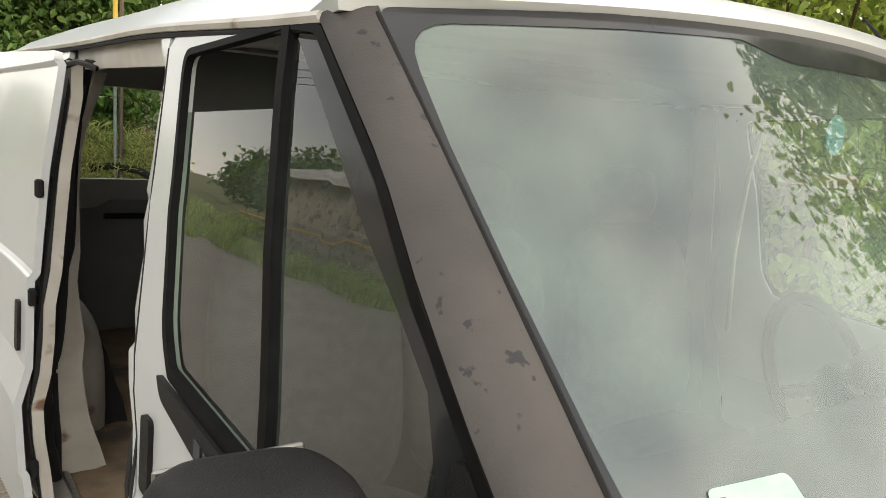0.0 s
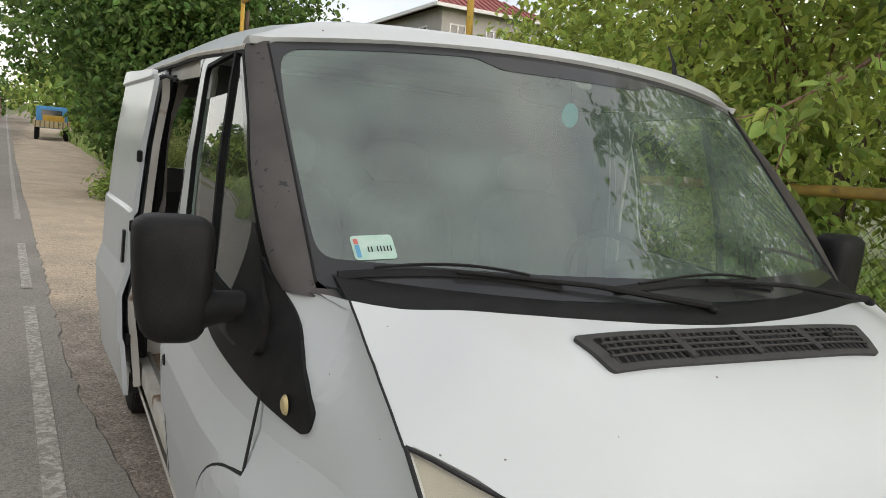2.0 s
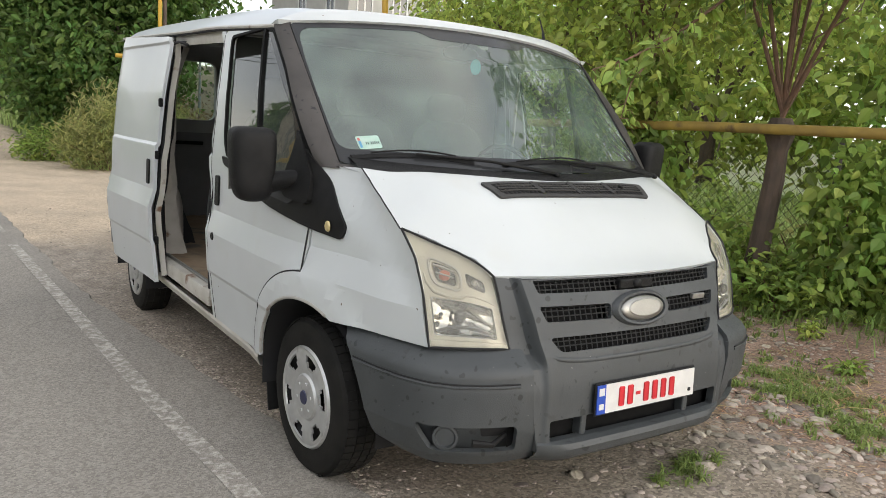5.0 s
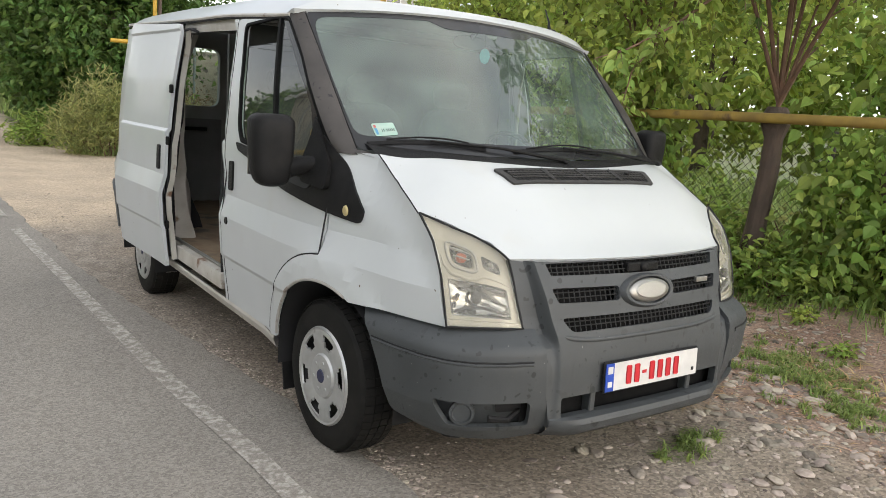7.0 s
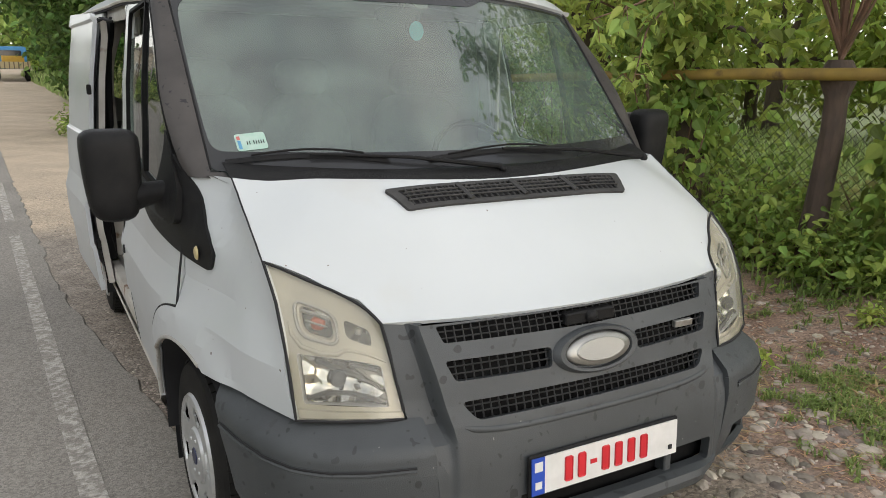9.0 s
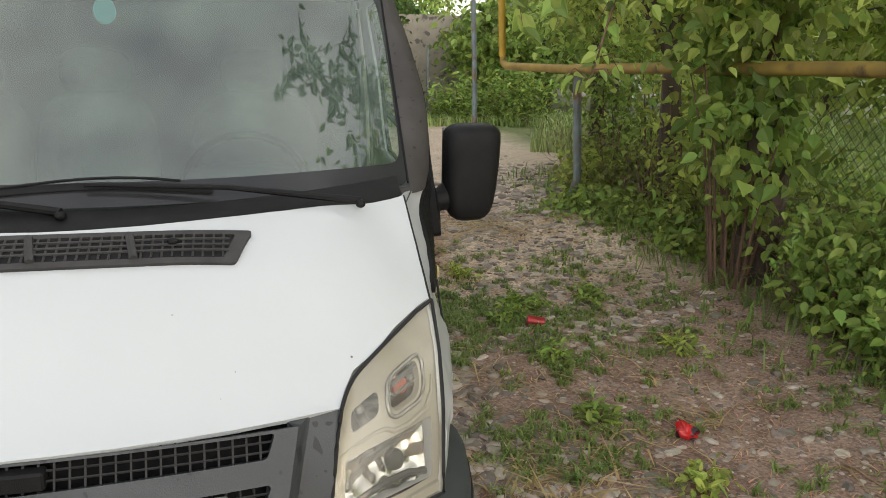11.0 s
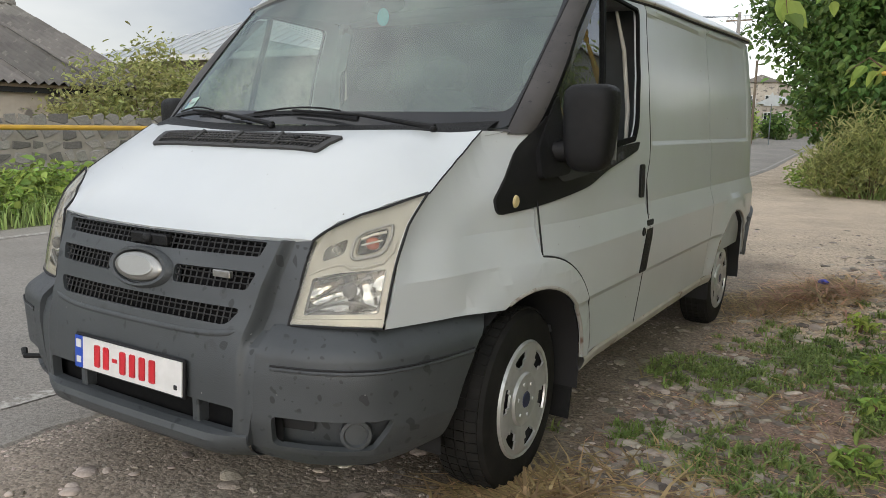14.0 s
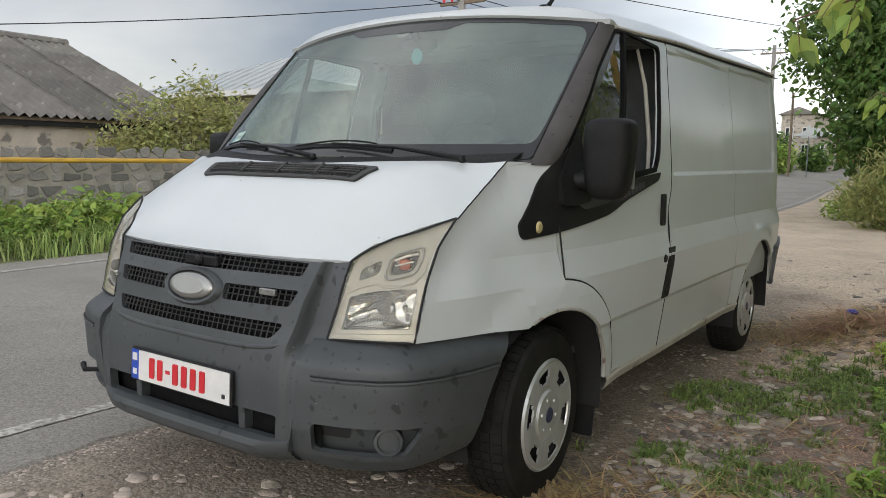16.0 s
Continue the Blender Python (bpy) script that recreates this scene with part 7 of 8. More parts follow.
part("low_run", tube([Vector(p) - O for p in ((3.62, -12, 1.62), (3.55, -3, 1.60), (3.50, 0.2, 1.57), (3.43, 1.6, 1.56), (3.36, 3.0, 1.53), (3.30, 5.0, 1.47), (3.25, 6.72, 1.46), (3.235, 6.80, 1.50), (3.23, 6.83, 1.60))], 0.042, 12), PIPE, pipe)
part("riser", tube([Vector(p) - O for p in ((3.23, 6.83, 1.56), (3.17, 6.86, 3.0), (3.10, 6.9, 5.2))], 0.042, 12), PIPE_BRIGHT, pipe)
part("overhead_run", tube([Vector(p) - O for p in ((3.10, 6.9, 5.2), (2.6, 10.4, 4.75), (1.97, 14.1, 4.25))], 0.042, 12), PIPE, pipe)
part("far_riser", tube([Vector(p) - O for p in ((1.97, 14.1, 4.25), (1.98, 14.12, 2.35))], 0.042, 12), PIPE_BRIGHT, pipe)
part("far_run", tube([Vector(p) - O for p in ((1.1, 14.0, 2.33), (1.5, 14.06, 2.34), (1.98, 14.12, 2.35))], 0.042, 12), PIPE_BRIGHT, pipe)
def post(points, r, label, mat=None):
    b = Vector(points[0])
    return tagged(finish(tube([Vector(p) - b for p in points], r, 10), "steel_post", mat or POST), label, "post")
def placed_post(points, r, label, mat=None):
    ob = post(points, r, label, mat)
    ob.location = points[0]
    return ob
placed_post([(3.24, 7.95, 0.0), (3.31, 8.3, 1.1), (3.38, 8.75, 2.3)], 0.035, "leaning blue-grey steel post by the track")
placed_post([(3.30, 4.85, 0.0), (3.32, 4.85, 0.16), (3.42, 4.85, 0.42), (3.36, 4.87, 1.46)], 0.04, "bent blue-grey steel support of the pipe")
placed_post([(3.5, -2.2, 0.0), (3.5, -2.2, 1.58)], 0.04, "blue-grey steel support of the pipe")
placed_post([(2.09, 14.16, 0.0), (2.08, 14.15, 4.1)], 0.04, "rusty post beside the pipe", BARK)
placed_post([(1.98, 14.12, 0.0), (1.98, 14.12, 2.31)], 0.03, "blue-grey steel support of the pipe")
placed_post([(3.3, 15.8, 0.0), (3.3, 15.8, 2.6)], 0.03, "blue-grey steel post beside the track")
placed_post([(4.25, 15.9, 0.0), (4.25, 15.9, 1.75)], 0.025, "blue-grey steel post beside the track")

fence = tagged(empty("wire_fence", (4.3, 0, 0)), "sagging chain-link fence behind the trees", "fence")
wires = bmesh.new()
def wire(a, b, w=0.0022):
    d = (Vector(b) - Vector(a)).normalized()
    s = d.cross(Vector((1, 0, 0))).normalized() * w
    vs = [wires.verts.new(Vector(p)) for p in (Vector(a) - s, Vector(a) + s, Vector(b) + s, Vector(b) - s)]
    wires.faces.new(vs)
H, Y0, Y1, P = 1.25, -4.0, 6.2, 0.085
k = 0
while Y0 + k * P < Y1 + H:
    y = Y0 + k * P
    a, b = max(y - H, Y0), min(y, Y1)
    if b > a:
        wire((0.02 * math.sin(a * 2), a, 0.12 + (y - a)), (0.02 * math.sin(b * 2), b, 0.12 + (y - b)))
        wire((0.004 + 0.02 * math.sin(a * 2), a, 0.12 + H - (y - a)), (0.004 + 0.02 * math.sin(b * 2), b, 0.12 + H - (y - b)))
    k += 1
part("netting", wires, WIRE, fence)
for y in (-3.9, -1.5, 0.9, 3.4, 6.0):
    part("fence_post", tube([(0, y, -0.1), (0.02, y, 1.5)], 0.025, 8), WIRE, fence)

# ---- litter ----
RED = material("glossy_red_foil", (0.6, 0.02, 0.02), 0.25, second=(0.45, 0.01, 0.015), scale=20, third=(0.05, 0.03, 0.04), third_scale=12, third_low=0.55, third_high=0.57)
b = blob((0, 0, 0), (0.070, 0.045, 0.030), 2.2, 26, 16)
for v in b.verts:
    v.co += Vector((noise.noise(v.co * 22), noise.noise(v.co * 22 + Vector((5, 0, 0))), noise.noise(v.co * 22 + Vector((0, 5, 0))))) * 0.034
bag = tagged(finish(b, "snack_bag", RED, smooth=0.3), "crumpled red foil snack bag on the grass", "litter")
bag.matrix_basis = pose(2.19, 0.66, ground_z(2.19, 0.66) + 0.03, 10, 5, 40)
can = tagged(finish(lathe([(-0.055, 0.0), (-0.055, 0.024), (-0.05, 0.031), (0.045, 0.031), (0.055, 0.025), (0.055, 0.0)], 20), "drink_can", material("dented_can", (0.42, 0.03, 0.03), 0.35, 0.4, second=(0.33, 0.05, 0.05), scale=14)), "red drink can lying on its side", "litter")
can.matrix_basis = pose(2.02, 2.1, ground_z(2.02, 2.1) + 0.03, 0, 5, -20)
part("can_lid", lathe([(-0.057, 0.0), (-0.0575, 0.022), (-0.054, 0.0255)], 20), CHROME, can)
b = blob((0, 0, 0), (0.045, 0.025, 0.02), 2.0, 14, 8)
for v in b.verts:
    v.co += Vector((noise.noise(v.co * 30), noise.noise(v.co * 30 + Vector((5, 0, 0))), 0.4)) * 0.014
lit = tagged(finish(b, "blue_wrapper", material("violet_blue_plastic", (0.1, 0.1, 0.5), 0.35), smooth=0.3), "crumpled violet-blue wrapper on dead grass", "litter")
lit.matrix_basis = pose(1.46, 3.9, ground_z(1.46, 3.9) + 0.075)
hose = tagged(finish(tube([(1.5, 14.5, 0.66), (1.95, 14.15, 0.76), (2.35, 14.0, 0.70), (2.74, 13.95, 0.50), (3.06, 13.9, 0.26), (3.25, 13.85, 0.06)], 0.065, 10), "drain_hose", TRIM), "black corrugated hose hanging out of the bushes", "hose")

# ---- across the road: stone wall, pipe, houses ----
MORTAR = material("grey_mortar", (0.33, 0.30, 0.26), 0.95, second=(0.24, 0.22, 0.19), scale=6, bump=0.6, bump_scale=40)
WALLSTONE = material("wall_stone", (0.27, 0.255, 0.23), 0.9, second=(0.18, 0.17, 0.155), scale=7, per_object=0.45, bump=0.5, bump_scale=40)
WALLSTONE_FAR = material("wall_stone_far", (0.27, 0.255, 0.23), 0.9, second=(0.18, 0.17, 0.155), scale=7, island=0.45, bump=0.5, bump_scale=40)
PLASTER = material("weathered_plaster", (0.5, 0.44, 0.36), 0.95, second=(0.38, 0.33, 0.27), scale=3, third=(0.18, 0.16, 0.14), third_scale=4, third_low=0.55, third_high=0.62, bump=0.4, bump_scale=30)
SLATE = material("mossy_corrugated_sheet", (0.17, 0.155, 0.135), 0.9, second=(0.11, 0.10, 0.088), scale=2.5, third=(0.27, 0.25, 0.21), third_scale=3.5, third_low=0.58, third_high=0.7, per_object=0.3, bump=0.3, bump_scale=60)
METALROOF = material("pale_ribbed_metal", (0.5, 0.52, 0.52), 0.45, 0.2, second=(0.43, 0.44, 0.43), scale=2)
REDROOF = material("dull_red_roof", (0.33, 0.1, 0.09), 0.6, second=(0.27, 0.085, 0.08), scale=3)
RENDER = material("grey_render", (0.42, 0.40, 0.37), 0.9, second=(0.36, 0.345, 0.32), scale=2.5, bump=0.2, bump_scale=40)
WOOD = material("weathered_wood", (0.2, 0.15, 0.1), 0.85, second=(0.14, 0.105, 0.075), scale=10, stretch=(1, 1, 0.2))
DARKGLASS = material("dark_window_glass", (0.03, 0.035, 0.04), 0.08, coat=0.5)
CONCRETE = material("concrete_pole", (0.32, 0.3, 0.28), 0.9, second=(0.25, 0.235, 0.22), scale=4)

WX = -8.35
wall = tagged(finish(box((WX - 0.3, -14, -0.1), (WX, 16, 1.26)), "wall_roadside", MORTAR), "dark rubble stone wall beyond the road", "wall", kind="structure")


def wall_stone_mesh(seed):
    rng = np.random.default_rng(seed)
    n = int(rng.integers(5, 8))
    ang = np.sort(rng.uniform(0, 2 * np.pi, n) * 0.25 + np.arange(n) * 2 * np.pi / n)
    ring = [(math.copysign(abs(math.cos(a)) ** 0.7, math.cos(a)) * rng.uniform(0.85, 1.0), math.copysign(abs(math.sin(a)) ** 0.7, math.sin(a)) * rng.uniform(0.85, 1.0)) for a in ang]
    v = [(0.0, p * 0.5, q * 0.5) for p, q in ring] + [(1.0, p * 0.42, q * 0.42) for p, q in ring]
    f = [[i, (i + 1) % n, n + (i + 1) % n, n + i] for i in range(n)] + [list(range(n, 2 * n))]
    me = bpy.data.meshes.new("wall_stone")
    me.from_pydata(v, [], f)
    me.materials.append(WALLSTONE)
    return me


stone_meshes = [wall_stone_mesh(200 + k) for k in range(10)]
rngw = np.random.default_rng(31)
rest_v, rest_f = [], []
z = 0.14
while z < 1.22:
    hgt = rngw.uniform(0.13, 0.2)
    y = -13.9
    while y < 15.8:
        w = rngw.uniform(0.15, 0.36)
        zz, yy, me = z + hgt / 2 + rngw.normal(0, 0.012), y + w / 2, stone_meshes[int(rngw.integers(10))]
        dep, sw, sh = rngw.uniform(0.008, 0.022), w * 1.06, hgt * 1.08
        if 1.0 < yy < 8.3:
            ob = new("wall_stone", me)
            ob.parent = wall
            ob.matrix_basis = Matrix.Translation((WX, yy, zz)) @ Matrix.Diagonal((dep, sw, sh, 1))
        else:
            o = len(rest_v)
            rest_v += [(WX + a.co.x * dep, yy + a.co.y * sw, zz + a.co.z * sh) for a in me.vertices]
            rest_f += [[i + o for i in p.vertices] for p in me.polygons]
        y += w
    z += hgt
tagged(sheet_object("farther_stones", rest_v, rest_f, WALLSTONE_FAR, wall), kind="stuff")
gp = tagged(empty("wall_gas_pipe", (-8.0, 0, 1.14)), "yellow gas pipe carried in front of the stone wall", "gas pipe")
part("pipe_run", tube([(0, -16, 0.0), (0.0, -4, 0.01), (0.0, 6, 0.0), (0, 18, 0.0)], 0.035, 10), PIPE_BRIGHT, gp)
for y in (-12, -7, -2, 8.8, 13):
    part("pipe_support", tube([(0, y, -1.14), (0, y, -0.03)], 0.02, 8), POST, gp)


def window_part(parent, centre, w, h, facing, frame_mat):
    """A framed window: facing is the axis, 0 for x or 1 for y, and its sign."""
    ax, sg = facing
    def bx(u0, u1, z0, z1, d0, d1):
        lo, hi = [0, 0, 0], [0, 0, 0]
        lo[ax], hi[ax] = sorted((centre[ax] + sg * d0, centre[ax] + sg * d1))
        lo[1 - ax], hi[1 - ax] = centre[1 - ax] + u0, centre[1 - ax] + u1
        lo[2], hi[2] = centre[2] + z0, centre[2] + z1
        return box(lo, hi)
    fr = part("window", join(bx(-w / 2 - 0.06, -w / 2, -h / 2 - 0.06, h / 2 + 0.06, -0.05, 0.04), bx(w / 2, w / 2 + 0.06, -h / 2 - 0.06, h / 2 + 0.06, -0.05, 0.04),
                              bx(-w / 2, w / 2, h / 2, h / 2 + 0.06, -0.05, 0.04), bx(-w / 2, w / 2, -h / 2 - 0.06, -h / 2, -0.05, 0.05), bx(-0.03, 0.03, -h / 2, h / 2, -0.05, 0.03)), frame_mat, parent)
    part("pane", bx(-w / 2, w / 2, -h / 2, h / 2, -0.04, 0.012), DARKGLASS, fr)


# low house with an old corrugated roof
h1 = tagged(empty("low_house", (-14.5, -1.45, 0)), "low stone house with a weathered corrugated roof", "house")
part("wall", join(box((-18.6 + 14.5, -12, 0), (4.34, 8.0, 1.8))), PLASTER, h1)
for y in (7.7, -12):
    part("gable", loft([[Vector((x, v, z)) for x, z in ((-4.1, 1.8), (4.15, 1.8), (0, 3.45))] for v in (y, y + 0.3)], True, True), PLASTER, h1)
E_X, E_Z, R_X, R_Z = 4.55, 1.80, 0.0, 3.58
rows_n, sheet_w = 5, 1.13
slope = Vector((R_X - E_X, 0, R_Z - E_Z))
sheet_len = slope.length / rows_n
wav = bmesh.new()
cols = 29
va = [[wav.verts.new((u * (sheet_len + 0.10), sheet_w * 1.03 * k / (cols - 1), 0.036 * math.cos(2 * math.pi * 7 * k / (cols - 1)))) for k in range(cols)] for u in (0, 0.5, 1)]
for a, b2 in zip(va, va[1:]):
    for k in range(cols - 1):
        wav.faces.new((a[k], a[k + 1], b2[k + 1], b2[k]))
sheet_me = bpy.data.meshes.new("roof_sheet")
for f in wav.faces:
    f.smooth = True
wav.to_mesh(sheet_me)
wav.free()
sheet_me.materials.append(SLATE)
rngr = random.Random(5)
roof1 = part("roof", box((-4.6, -12.4, 1.74), (4.5, 8.35, 1.80)), WOOD, h1)
for side in (1, -1):
    d = Vector((-slope.x * side / -1, 0, slope.z)).normalized() if side > 0 else None
    ang = math.atan2(slope.z, -slope.x)
    for r in range(rows_n):
        for c in range(18):
            y = 8.35 - sheet_w * (c + 1) + rngr.uniform(-0.01, 0.01)
            u = r * sheet_len - 0.05
            if side > 0:
                base = Vector((E_X - u * math.cos(ang), y, E_Z + u * math.sin(ang) + 0.025 - 0.004 * r))
                m = Matrix.Translation(base) @ Matrix.Rotation(math.pi, 4, "Z") @ Matrix.Translation((0, -sheet_w, 0)) @ Matrix.Rotation(-ang - 0.012, 4, "Y")
            else:
                base = Vector((-E_X + u * math.cos(ang), y, E_Z + u * math.sin(ang) + 0.025 - 0.004 * r))
                m = Matrix.Translation(base) @ Matrix.Rotation(-ang - 0.012, 4, "Y")
            ob = new("roof_sheet", sheet_me)
            ob.parent = roof1
            ob.matrix_basis = m @ Matrix.Rotation(rngr.uniform(-0.006, 0.006), 4, "X")
part("ridge_cap", tube([(0, -12.4, 3.62), (0, 8.4, 3.62)], 0.09, 8), SLATE, roof1)
# near-black strip puts the shade under the eaves into colour
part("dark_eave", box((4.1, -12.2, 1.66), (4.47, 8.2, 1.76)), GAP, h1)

# house with the pale ribbed metal roof
h2 = tagged(empty("metal_roofed_house", (-13.2, 13.5, 0)), "house with a pale ribbed metal hip roof", "house")
part("wall", box((-3.6, -2.9, 0), (3.9, 5.0, 2.75)), PLASTER, h2)
bm = bmesh.new()
e = [(-4.1, -3.4, 2.80), (4.4, -3.4, 2.80), (4.4, 5.4, 2.80), (-4.1, 5.4, 2.80)]
r = [(0.15, -0.6, 4.02), (0.15, 2.4, 4.02)]
ev, rv = [bm.verts.new(p) for p in e], [bm.verts.new(p) for p in r]
for f in ((ev[0], ev[1], rv[0]), (ev[1], ev[2], rv[1], rv[0]), (ev[2], ev[3], rv[1]), (ev[3], ev[0], rv[0], rv[1])):
    bm.faces.new(f)
bm.normal_update()
roof2 = part("roof", bm, METALROOF, h2)
for k in range(22):
    x = -4.0 + 8.3 * k / 21
    t = min((x + 4.1) / 4.25, (4.4 - x) / 4.25, 1.0)
    part("roof_rib", tube([(x, -3.4, 2.815), (x + (0.15 - x) * 0.0, -3.4 + 2.8 * t, 2.815 + 1.22 * t)], 0.016, 5), METALROOF, roof2)
for k in range(20):
    y = -3.2 + 8.4 * k / 19
    t = min((y + 3.4) / 2.8, (5.4 - y) / 3.0, 1.0)
    part("roof_rib", tube([(4.4, y, 2.815), (4.4 - 4.25 * t, y, 2.815 + 1.22 * t)], 0.016, 5), METALROOF, roof2)
part("fascia", join(box((-4.15, -3.45, 2.66), (4.45, -3.38, 2.80)), box((4.38, -3.4, 2.66), (4.45, 5.45, 2.80))), PLATEWHITE, h2)
for k, (x, y, r, hh) in enumerate(((-8.6, 50, 1.1, 2.6), (-7.4, 46, 0.9, 1.7), (-6.7, 54, 0.9, 1.6), (-6.3, 63, 1.0, 2.0))):
    gz = ground_z(x, y)
    shrub((x, y), [((x, y, gz + hh * 0.5), (r, r, hh * 0.5))], 130, 12, 0.2, LEAF_DARK if k % 2 == 0 else LEAF, 220 + k, "roadside bush far down the road", spread=0.25, droop=0.3, width=0.6, stems=4)
shrub((-9.4, 6.2), [((-9.4, 6.0, 1.55), (0.6, 1.1, 0.75)), ((-9.4, 7.3, 1.7), (0.6, 0.9, 0.6)), ((-9.3, 5.2, 1.2), (0.5, 0.7, 0.5)), ((-9.3, 6.5, 2.3), (0.25, 0.25, 0.4))], 560, 12, 0.085, LEAF_OLIVE, 141, "yellowing garden bush behind the wall", spread=0.17, droop=0.2, width=0.5)
for k, (x, y, hx, hz) in enumerate(((-7.7, 2.6, 0.45, 0.3), (-7.7, 3.6, 0.5, 0.38), (-7.6, 4.6, 0.5, 0.28), (-7.8, 1.4, 0.4, 0.25), (-7.8, 6.0, 0.5, 0.35), (-7.7, -0.5, 0.5, 0.3))):
    shrub((x, y), [((x, y, 0.2 + hz * 0.4), (hx, hx * 1.4, hz * 0.7))], 70, 12, 0.12, LEAF, 150 + k, "bright green weeds at the foot of the wall", spread=0.12, droop=0.1, width=0.6)
for k, (x, y, r, hh) in enumerate(((-13, 24, 2.2, 4.0), (-12, -9, 2.0, 4.2), (-22, -4, 2.5, 4.5))):
    tree((x, y), [((x, y, hh * 0.62), (r, r, hh * 0.4))], 240, 14, 0.22, LEAF if k % 2 else LEAF_DARK, 160 + k, [(x, y, 0.8), (x, y, hh * 0.45)], 0.13, "garden tree beyond the road", spread=0.34, limbs=5)
tree((-9.3, -6.0), [((-9.2, -6.0, 3.0), (1.6, 1.8, 1.5))], 260, 14, 0.16, LEAF, 171, [(-9.3, -6, 0.8), (-9.2, -6, 2.0)], 0.12, "tree behind the roadside wall", spread=0.28, limbs=8)

# two-storey house with a red roof behind the thicket
h3 = tagged(empty("red_roofed_house", (13.9, 29, 0.9)), "grey rendered house with a dull red hip roof", "house")
part("wall", box((-2.2, -4, -1.0), (2.5, 4, 6.35)), RENDER, h3)
bm = bmesh.new()
e = [(-2.7, -4.5, 6.35), (3.0, -4.5, 6.35), (3.0, 4.5, 6.35), (-2.7, 4.5, 6.35)]
r = [(0.15, -1.8, 7.65), (0.15, 1.8, 7.65)]
ev, rv = [bm.verts.new(p) for p in e], [bm.verts.new(p) for p in r]
for f in ((ev[0], ev[1], rv[0]), (ev[1], ev[2], rv[1], rv[0]), (ev[2], ev[3], rv[1]), (ev[3], ev[0], rv[0], rv[1])):
    bm.faces.new(f)
roof3 = part("roof", bm, REDROOF, h3)
for k in range(20):
    x = -2.6 + 5.5 * k / 19
    t = min((x + 2.7) / 2.85, (3.0 - x) / 2.85, 1.0)
    part("roof_rib", tube([(x, -4.5, 6.38), (x, -4.5 + 2.7 * t, 6.38 + 1.3 * t)], 0.03, 4), REDROOF, roof3)
part("gutter", join(box((-2.75, -4.58, 6.22), (3.05, -4.48, 6.35)), box((-2.78, -4.5, 6.22), (-2.68, 4.5, 6.35))), PLATEWHITE, roof3)
for x in (-1.5, 0.1, 1.7):
    window_part(h3, (x, -4, 5.1), 0.6, 1.2, (1, -1), PLATEWHITE)
    window_part(h3, (x, -4, 1.8), 0.6, 1.2, (1, -1), PLATEWHITE)
for y in (-2.4, 0.4):
    window_part(h3, (-2.2, y, 5.1), 0.7, 1.2, (0, -1), PLATEWHITE)
tagged(finish(box((4.3, 22, 0), (8.8, 22.3, 2.7)), "wall_garden", PLASTER), "pale plastered garden wall beyond the track", "wall", kind="structure")

# ---- poles and wires ----
def pole(place, height, label, lamp=False, cap=None):
    b = Vector((*place, ground_z(*place)))
    p = tagged(empty("utility_pole", b), label, "utility pole")
    part("shaft", tube([(0, 0, -0.1), (0, 0, height)], [0.13, 0.09], 10), CONCRETE, p)
    arm = part("crossarm", box((-0.65, -0.04, height - 0.45), (0.65, 0.04, height - 0.38)), WOOD, p)
    for x in (-0.55, -0.3, 0.3, 0.55):
        part("insulator", tube([(x, 0, height - 0.38), (x, 0, height - 0.22)], [0.03, 0.045], 8), cap or PLATEWHITE, arm)
    if lamp:
        a = part("lamp_arm", tube([(0, 0, height - 1.1), (0.5, 0, height - 0.75), (1.2, 0, height - 0.62)], 0.025, 8), POST, p)
        part("lamp_head", blob((1.3, 0, height - 0.63), (0.22, 0.07, 0.05), 2.4, 14, 8), PLATEWHITE, a)
    return p


pole((-8.75, 14), 5.35, "concrete utility pole with a red crossarm", cap=RED)
pole((-6.7, 40), 6.9, "concrete utility pole with a street lamp", lamp=True)
pole((-6.4, 66), 6.4, "concrete utility pole far down the road")
pole((-8.2, -22), 6.2, "grey concrete pole beside the road")
brown = tagged(finish(tube([(-6.56, 45, 0.2), (-6.56, 45, 5.2)], 0.07, 8), "wooden_pole", WOOD), "thin brown wooden pole by the road", "post")


def cable(a, b, sag, label, r=0.011):
    pts = [Vector(a).lerp(Vector(b), i / 20) - Vector((0, 0, sag * 4 * (i / 20) * (1 - i / 20))) for i in range(21)]
    return tagged(finish(tube(pts, r, 5), "overhead_cable", GAP), label, "cable")


for dx, dz in ((-0.55, 0.0), (0.0, -0.02), (0.55, 0.0)):
    cable((-8.2 + dx, -22, 6.0), (-8.75 + dx, 14, 5.15), 0.5, "sagging black overhead cable between poles")
    cable((-8.75 + dx, 14, 5.15), (-6.7 + dx, 40, 7.05), 0.5, "sagging black overhead cable between poles")
    cable((-6.7 + dx, 40, 7.05), (-6.4 + dx, 66, 7.2), 0.6, "sagging black overhead cable between poles")
cable((-8.75, 14, 5.15), (-15, 1.0, 3.2), 0.2, "service cable to the low house")
cable((-10.7, 7.5, 5.9), (-4.0, 48, 8.6), 0.25, "black overhead cable high above the road", 0.014)

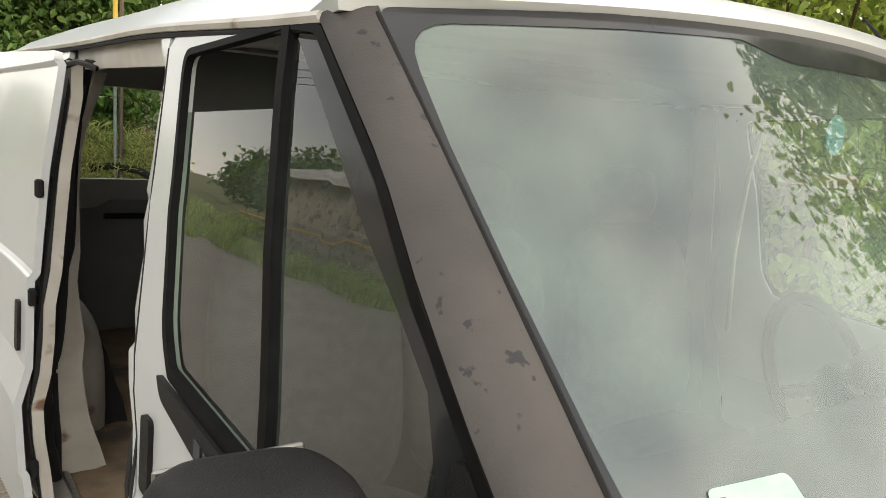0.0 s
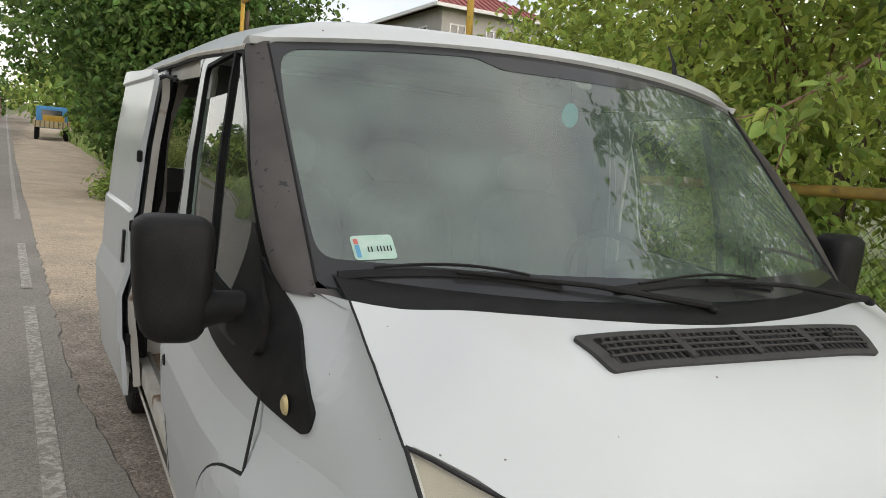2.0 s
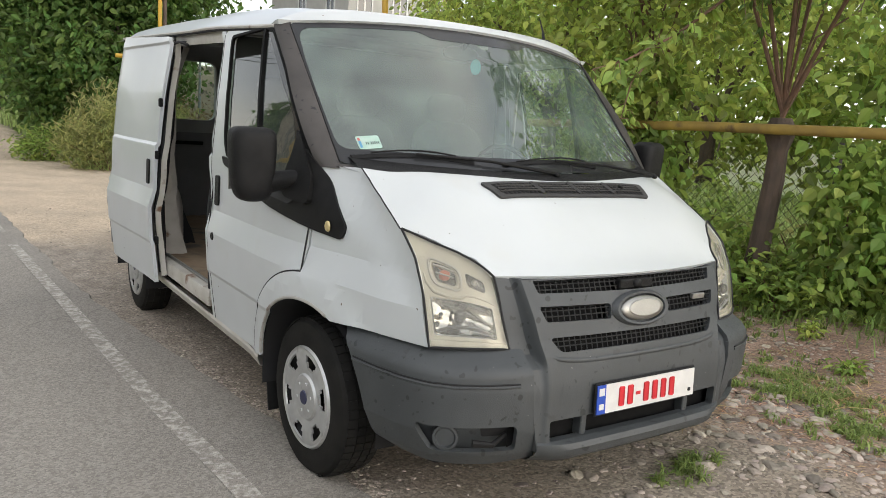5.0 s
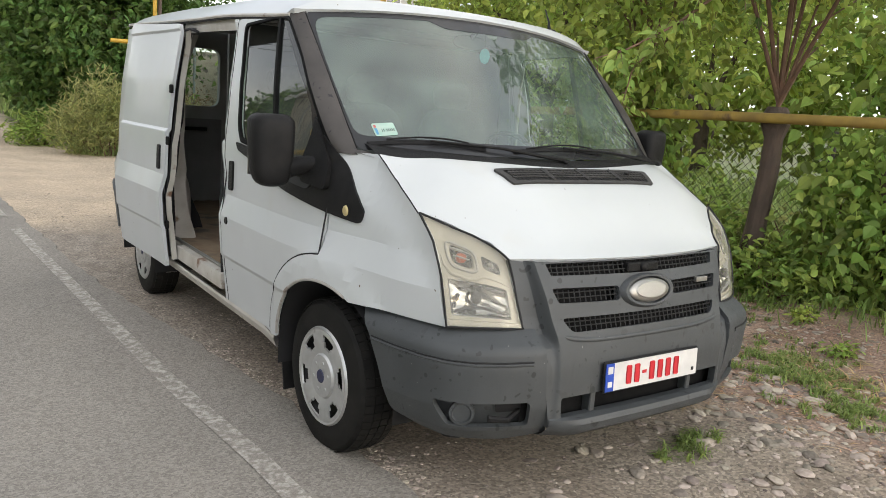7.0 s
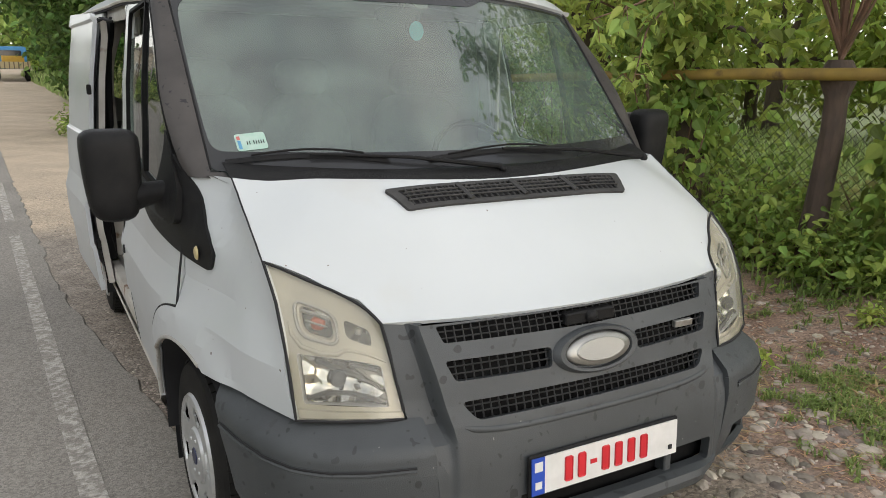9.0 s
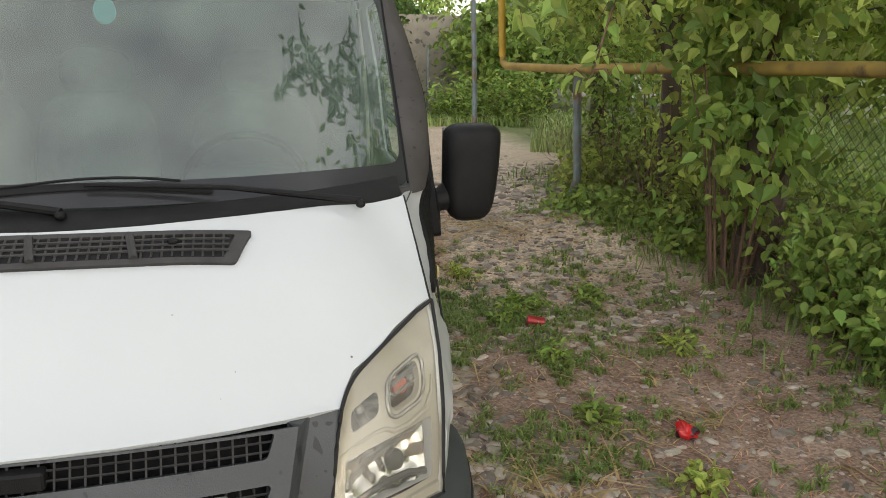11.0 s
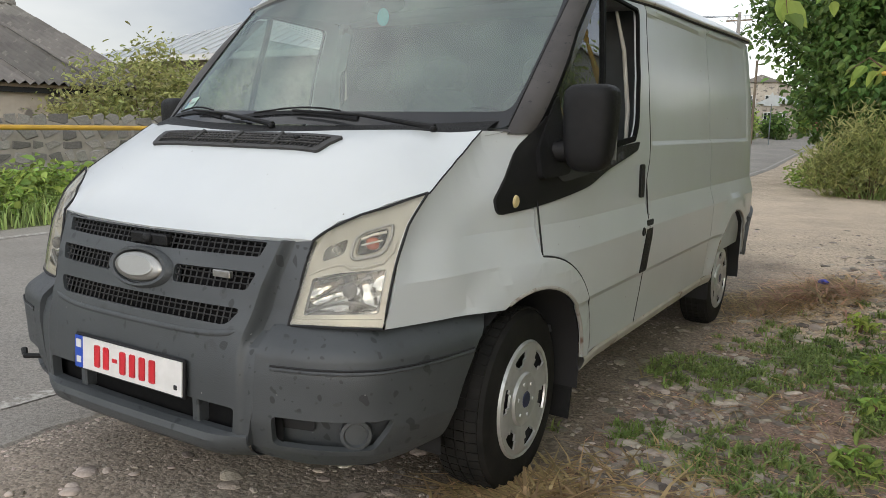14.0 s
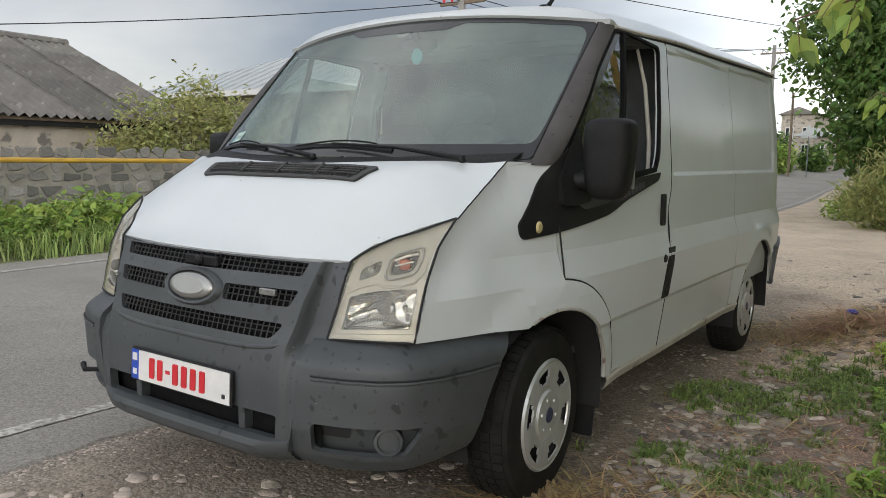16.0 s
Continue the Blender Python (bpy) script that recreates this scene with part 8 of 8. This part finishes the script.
# ---- far down the road ----
def far_house(place, w, d, h, rise, wall_mat, roof_mat, label):
    b = Vector((*place, ground_z(*place)))
    o = tagged(empty("distant_house", b), label, "house")
    part("wall", box((-w / 2, -d / 2, -0.3), (w / 2, d / 2, h)), wall_mat, o)
    bm = bmesh.new()
    p = [(-w / 2 - 0.3, -d / 2 - 0.3, h), (w / 2 + 0.3, -d / 2 - 0.3, h), (0, -d / 2 - 0.3, h + rise), (-w / 2 - 0.3, d / 2 + 0.3, h), (w / 2 + 0.3, d / 2 + 0.3, h), (0, d / 2 + 0.3, h + rise)]
    v = [bm.verts.new(q) for q in p]
    for f in ((v[0], v[1], v[2]), (v[4], v[3], v[5]), (v[1], v[4], v[5], v[2]), (v[3], v[0], v[2], v[5])):
        bm.faces.new(f)
    part("roof", bm, roof_mat, o)
    for x in (-w * 0.25, w * 0.25):
        window_part(o, (x, -d / 2, h * 0.55), w * 0.2, h * 0.35, (1, -1), PLATEWHITE)
    return o


far_house((-10.3, 72), 2.7, 7.0, 4.1, 0.65, PLASTER, SLATE, "gabled house far down the road")
far_house((-7.1, 58), 2.0, 4.0, 2.3, 0.6, PLASTER, METALROOF, "small house with a pale metal roof down the road")
far_house((-7.2, 82), 3.0, 5.0, 2.2, 0.4, REDROOF, METALROOF, "low red building far down the road")
far_house((-15.0, 62), 6.0, 6.0, 2.6, 1.0, RENDER, METALROOF, "grey house far down the road")
sign = tagged(empty("road_sign", (-5.6, 45, ground_z(-5.6, 45))), "triangular road sign seen from behind", "road sign")
part("sign_post", tube([(0, 0, 0), (0, 0, 2.3)], 0.03, 8), POST, sign)
bm = bmesh.new()
vs = [bm.verts.new(p) for p in ((-0.45, -0.02, 2.2), (0.45, -0.02, 2.2), (0, -0.02, 2.98))]
bm.faces.new(vs)
thicken(bm, 0.02)
part("sign_plate", bm, METALROOF, sign)
for k, (x, y, r, hh) in enumerate(((-13, 50, 2.5, 4.0), (-18, 75, 4, 6.0), (2, 60, 4.0, 6.5), (6, 48, 4.0, 6.0), (0.5, 90, 5, 7), (-10, 105, 5, 6), (12, 70, 6, 7), (-28, 60, 5, 6))):
    tree((x, y), [((x, y, hh * 0.5 + ground_z(x, y)), (r, r, hh * 0.5))], 260, 12, 0.45, LEAF_DARK if k % 2 else LEAF, 180 + k, [(x, y, 1.0 + ground_z(x, y)), (x, y, hh * 0.4 + ground_z(x, y))], 0.2, "distant leafy tree down the road", spread=0.55, limbs=3)
# parked lorry
BLUE = material("faded_blue_cab", (0.04, 0.2, 0.42), 0.45, second=(0.06, 0.24, 0.45))
CREAM = material("cream_lorry_boards", (0.55, 0.45, 0.25), 0.7, second=(0.45, 0.36, 0.2))
lz = ground_z(-1.3, 50)
lorry = tagged(empty("flatbed_lorry", (-1.3, 50, lz)), "old flatbed lorry with a blue cab and cream boards", "lorry")
part("bed", box((-0.95, 0, 0.75), (0.95, 3.6, 0.92), 0.02), WOOD, lorry)
tail = part("tailboard", box((-0.95, -0.06, 0.75), (0.95, 0.0, 1.15)), CREAM, lorry)
for x in np.linspace(-0.85, 0.85, 8):
    part("board_rib", box((x - 0.03, -0.1, 0.75), (x + 0.03, -0.06, 1.15)), WOOD, tail)
for sx in (-1, 1):
    part("sideboard", box((sx * 0.95 - 0.03, 0, 0.92), (sx * 0.95 + 0.03, 3.6, 1.2)), CREAM, lorry)
part("cab", box((-0.9, 3.8, 0.7), (0.9, 5.4, 2.1), 0.15), BLUE, lorry, "faded blue cab")
part("rear_window", box((-0.6, 3.77, 1.5), (0.6, 3.81, 1.85)), DARKGLASS, lorry)
part("load", box((-0.5, 1.0, 0.92), (0.7, 3.2, 1.5), 0.05), PIPE_BRIGHT, lorry, "yellow machinery on the bed")
for sx in (-1, 1):
    for y in (0.7, 4.7):
        part("wheel", lathe([(-0.12, 0.2), (-0.12, 0.38), (-0.08, 0.42), (0.08, 0.42), (0.12, 0.38), (0.12, 0.0)], 24, centre=(sx * 0.8, y, 0.42)), RUBBER, lorry)
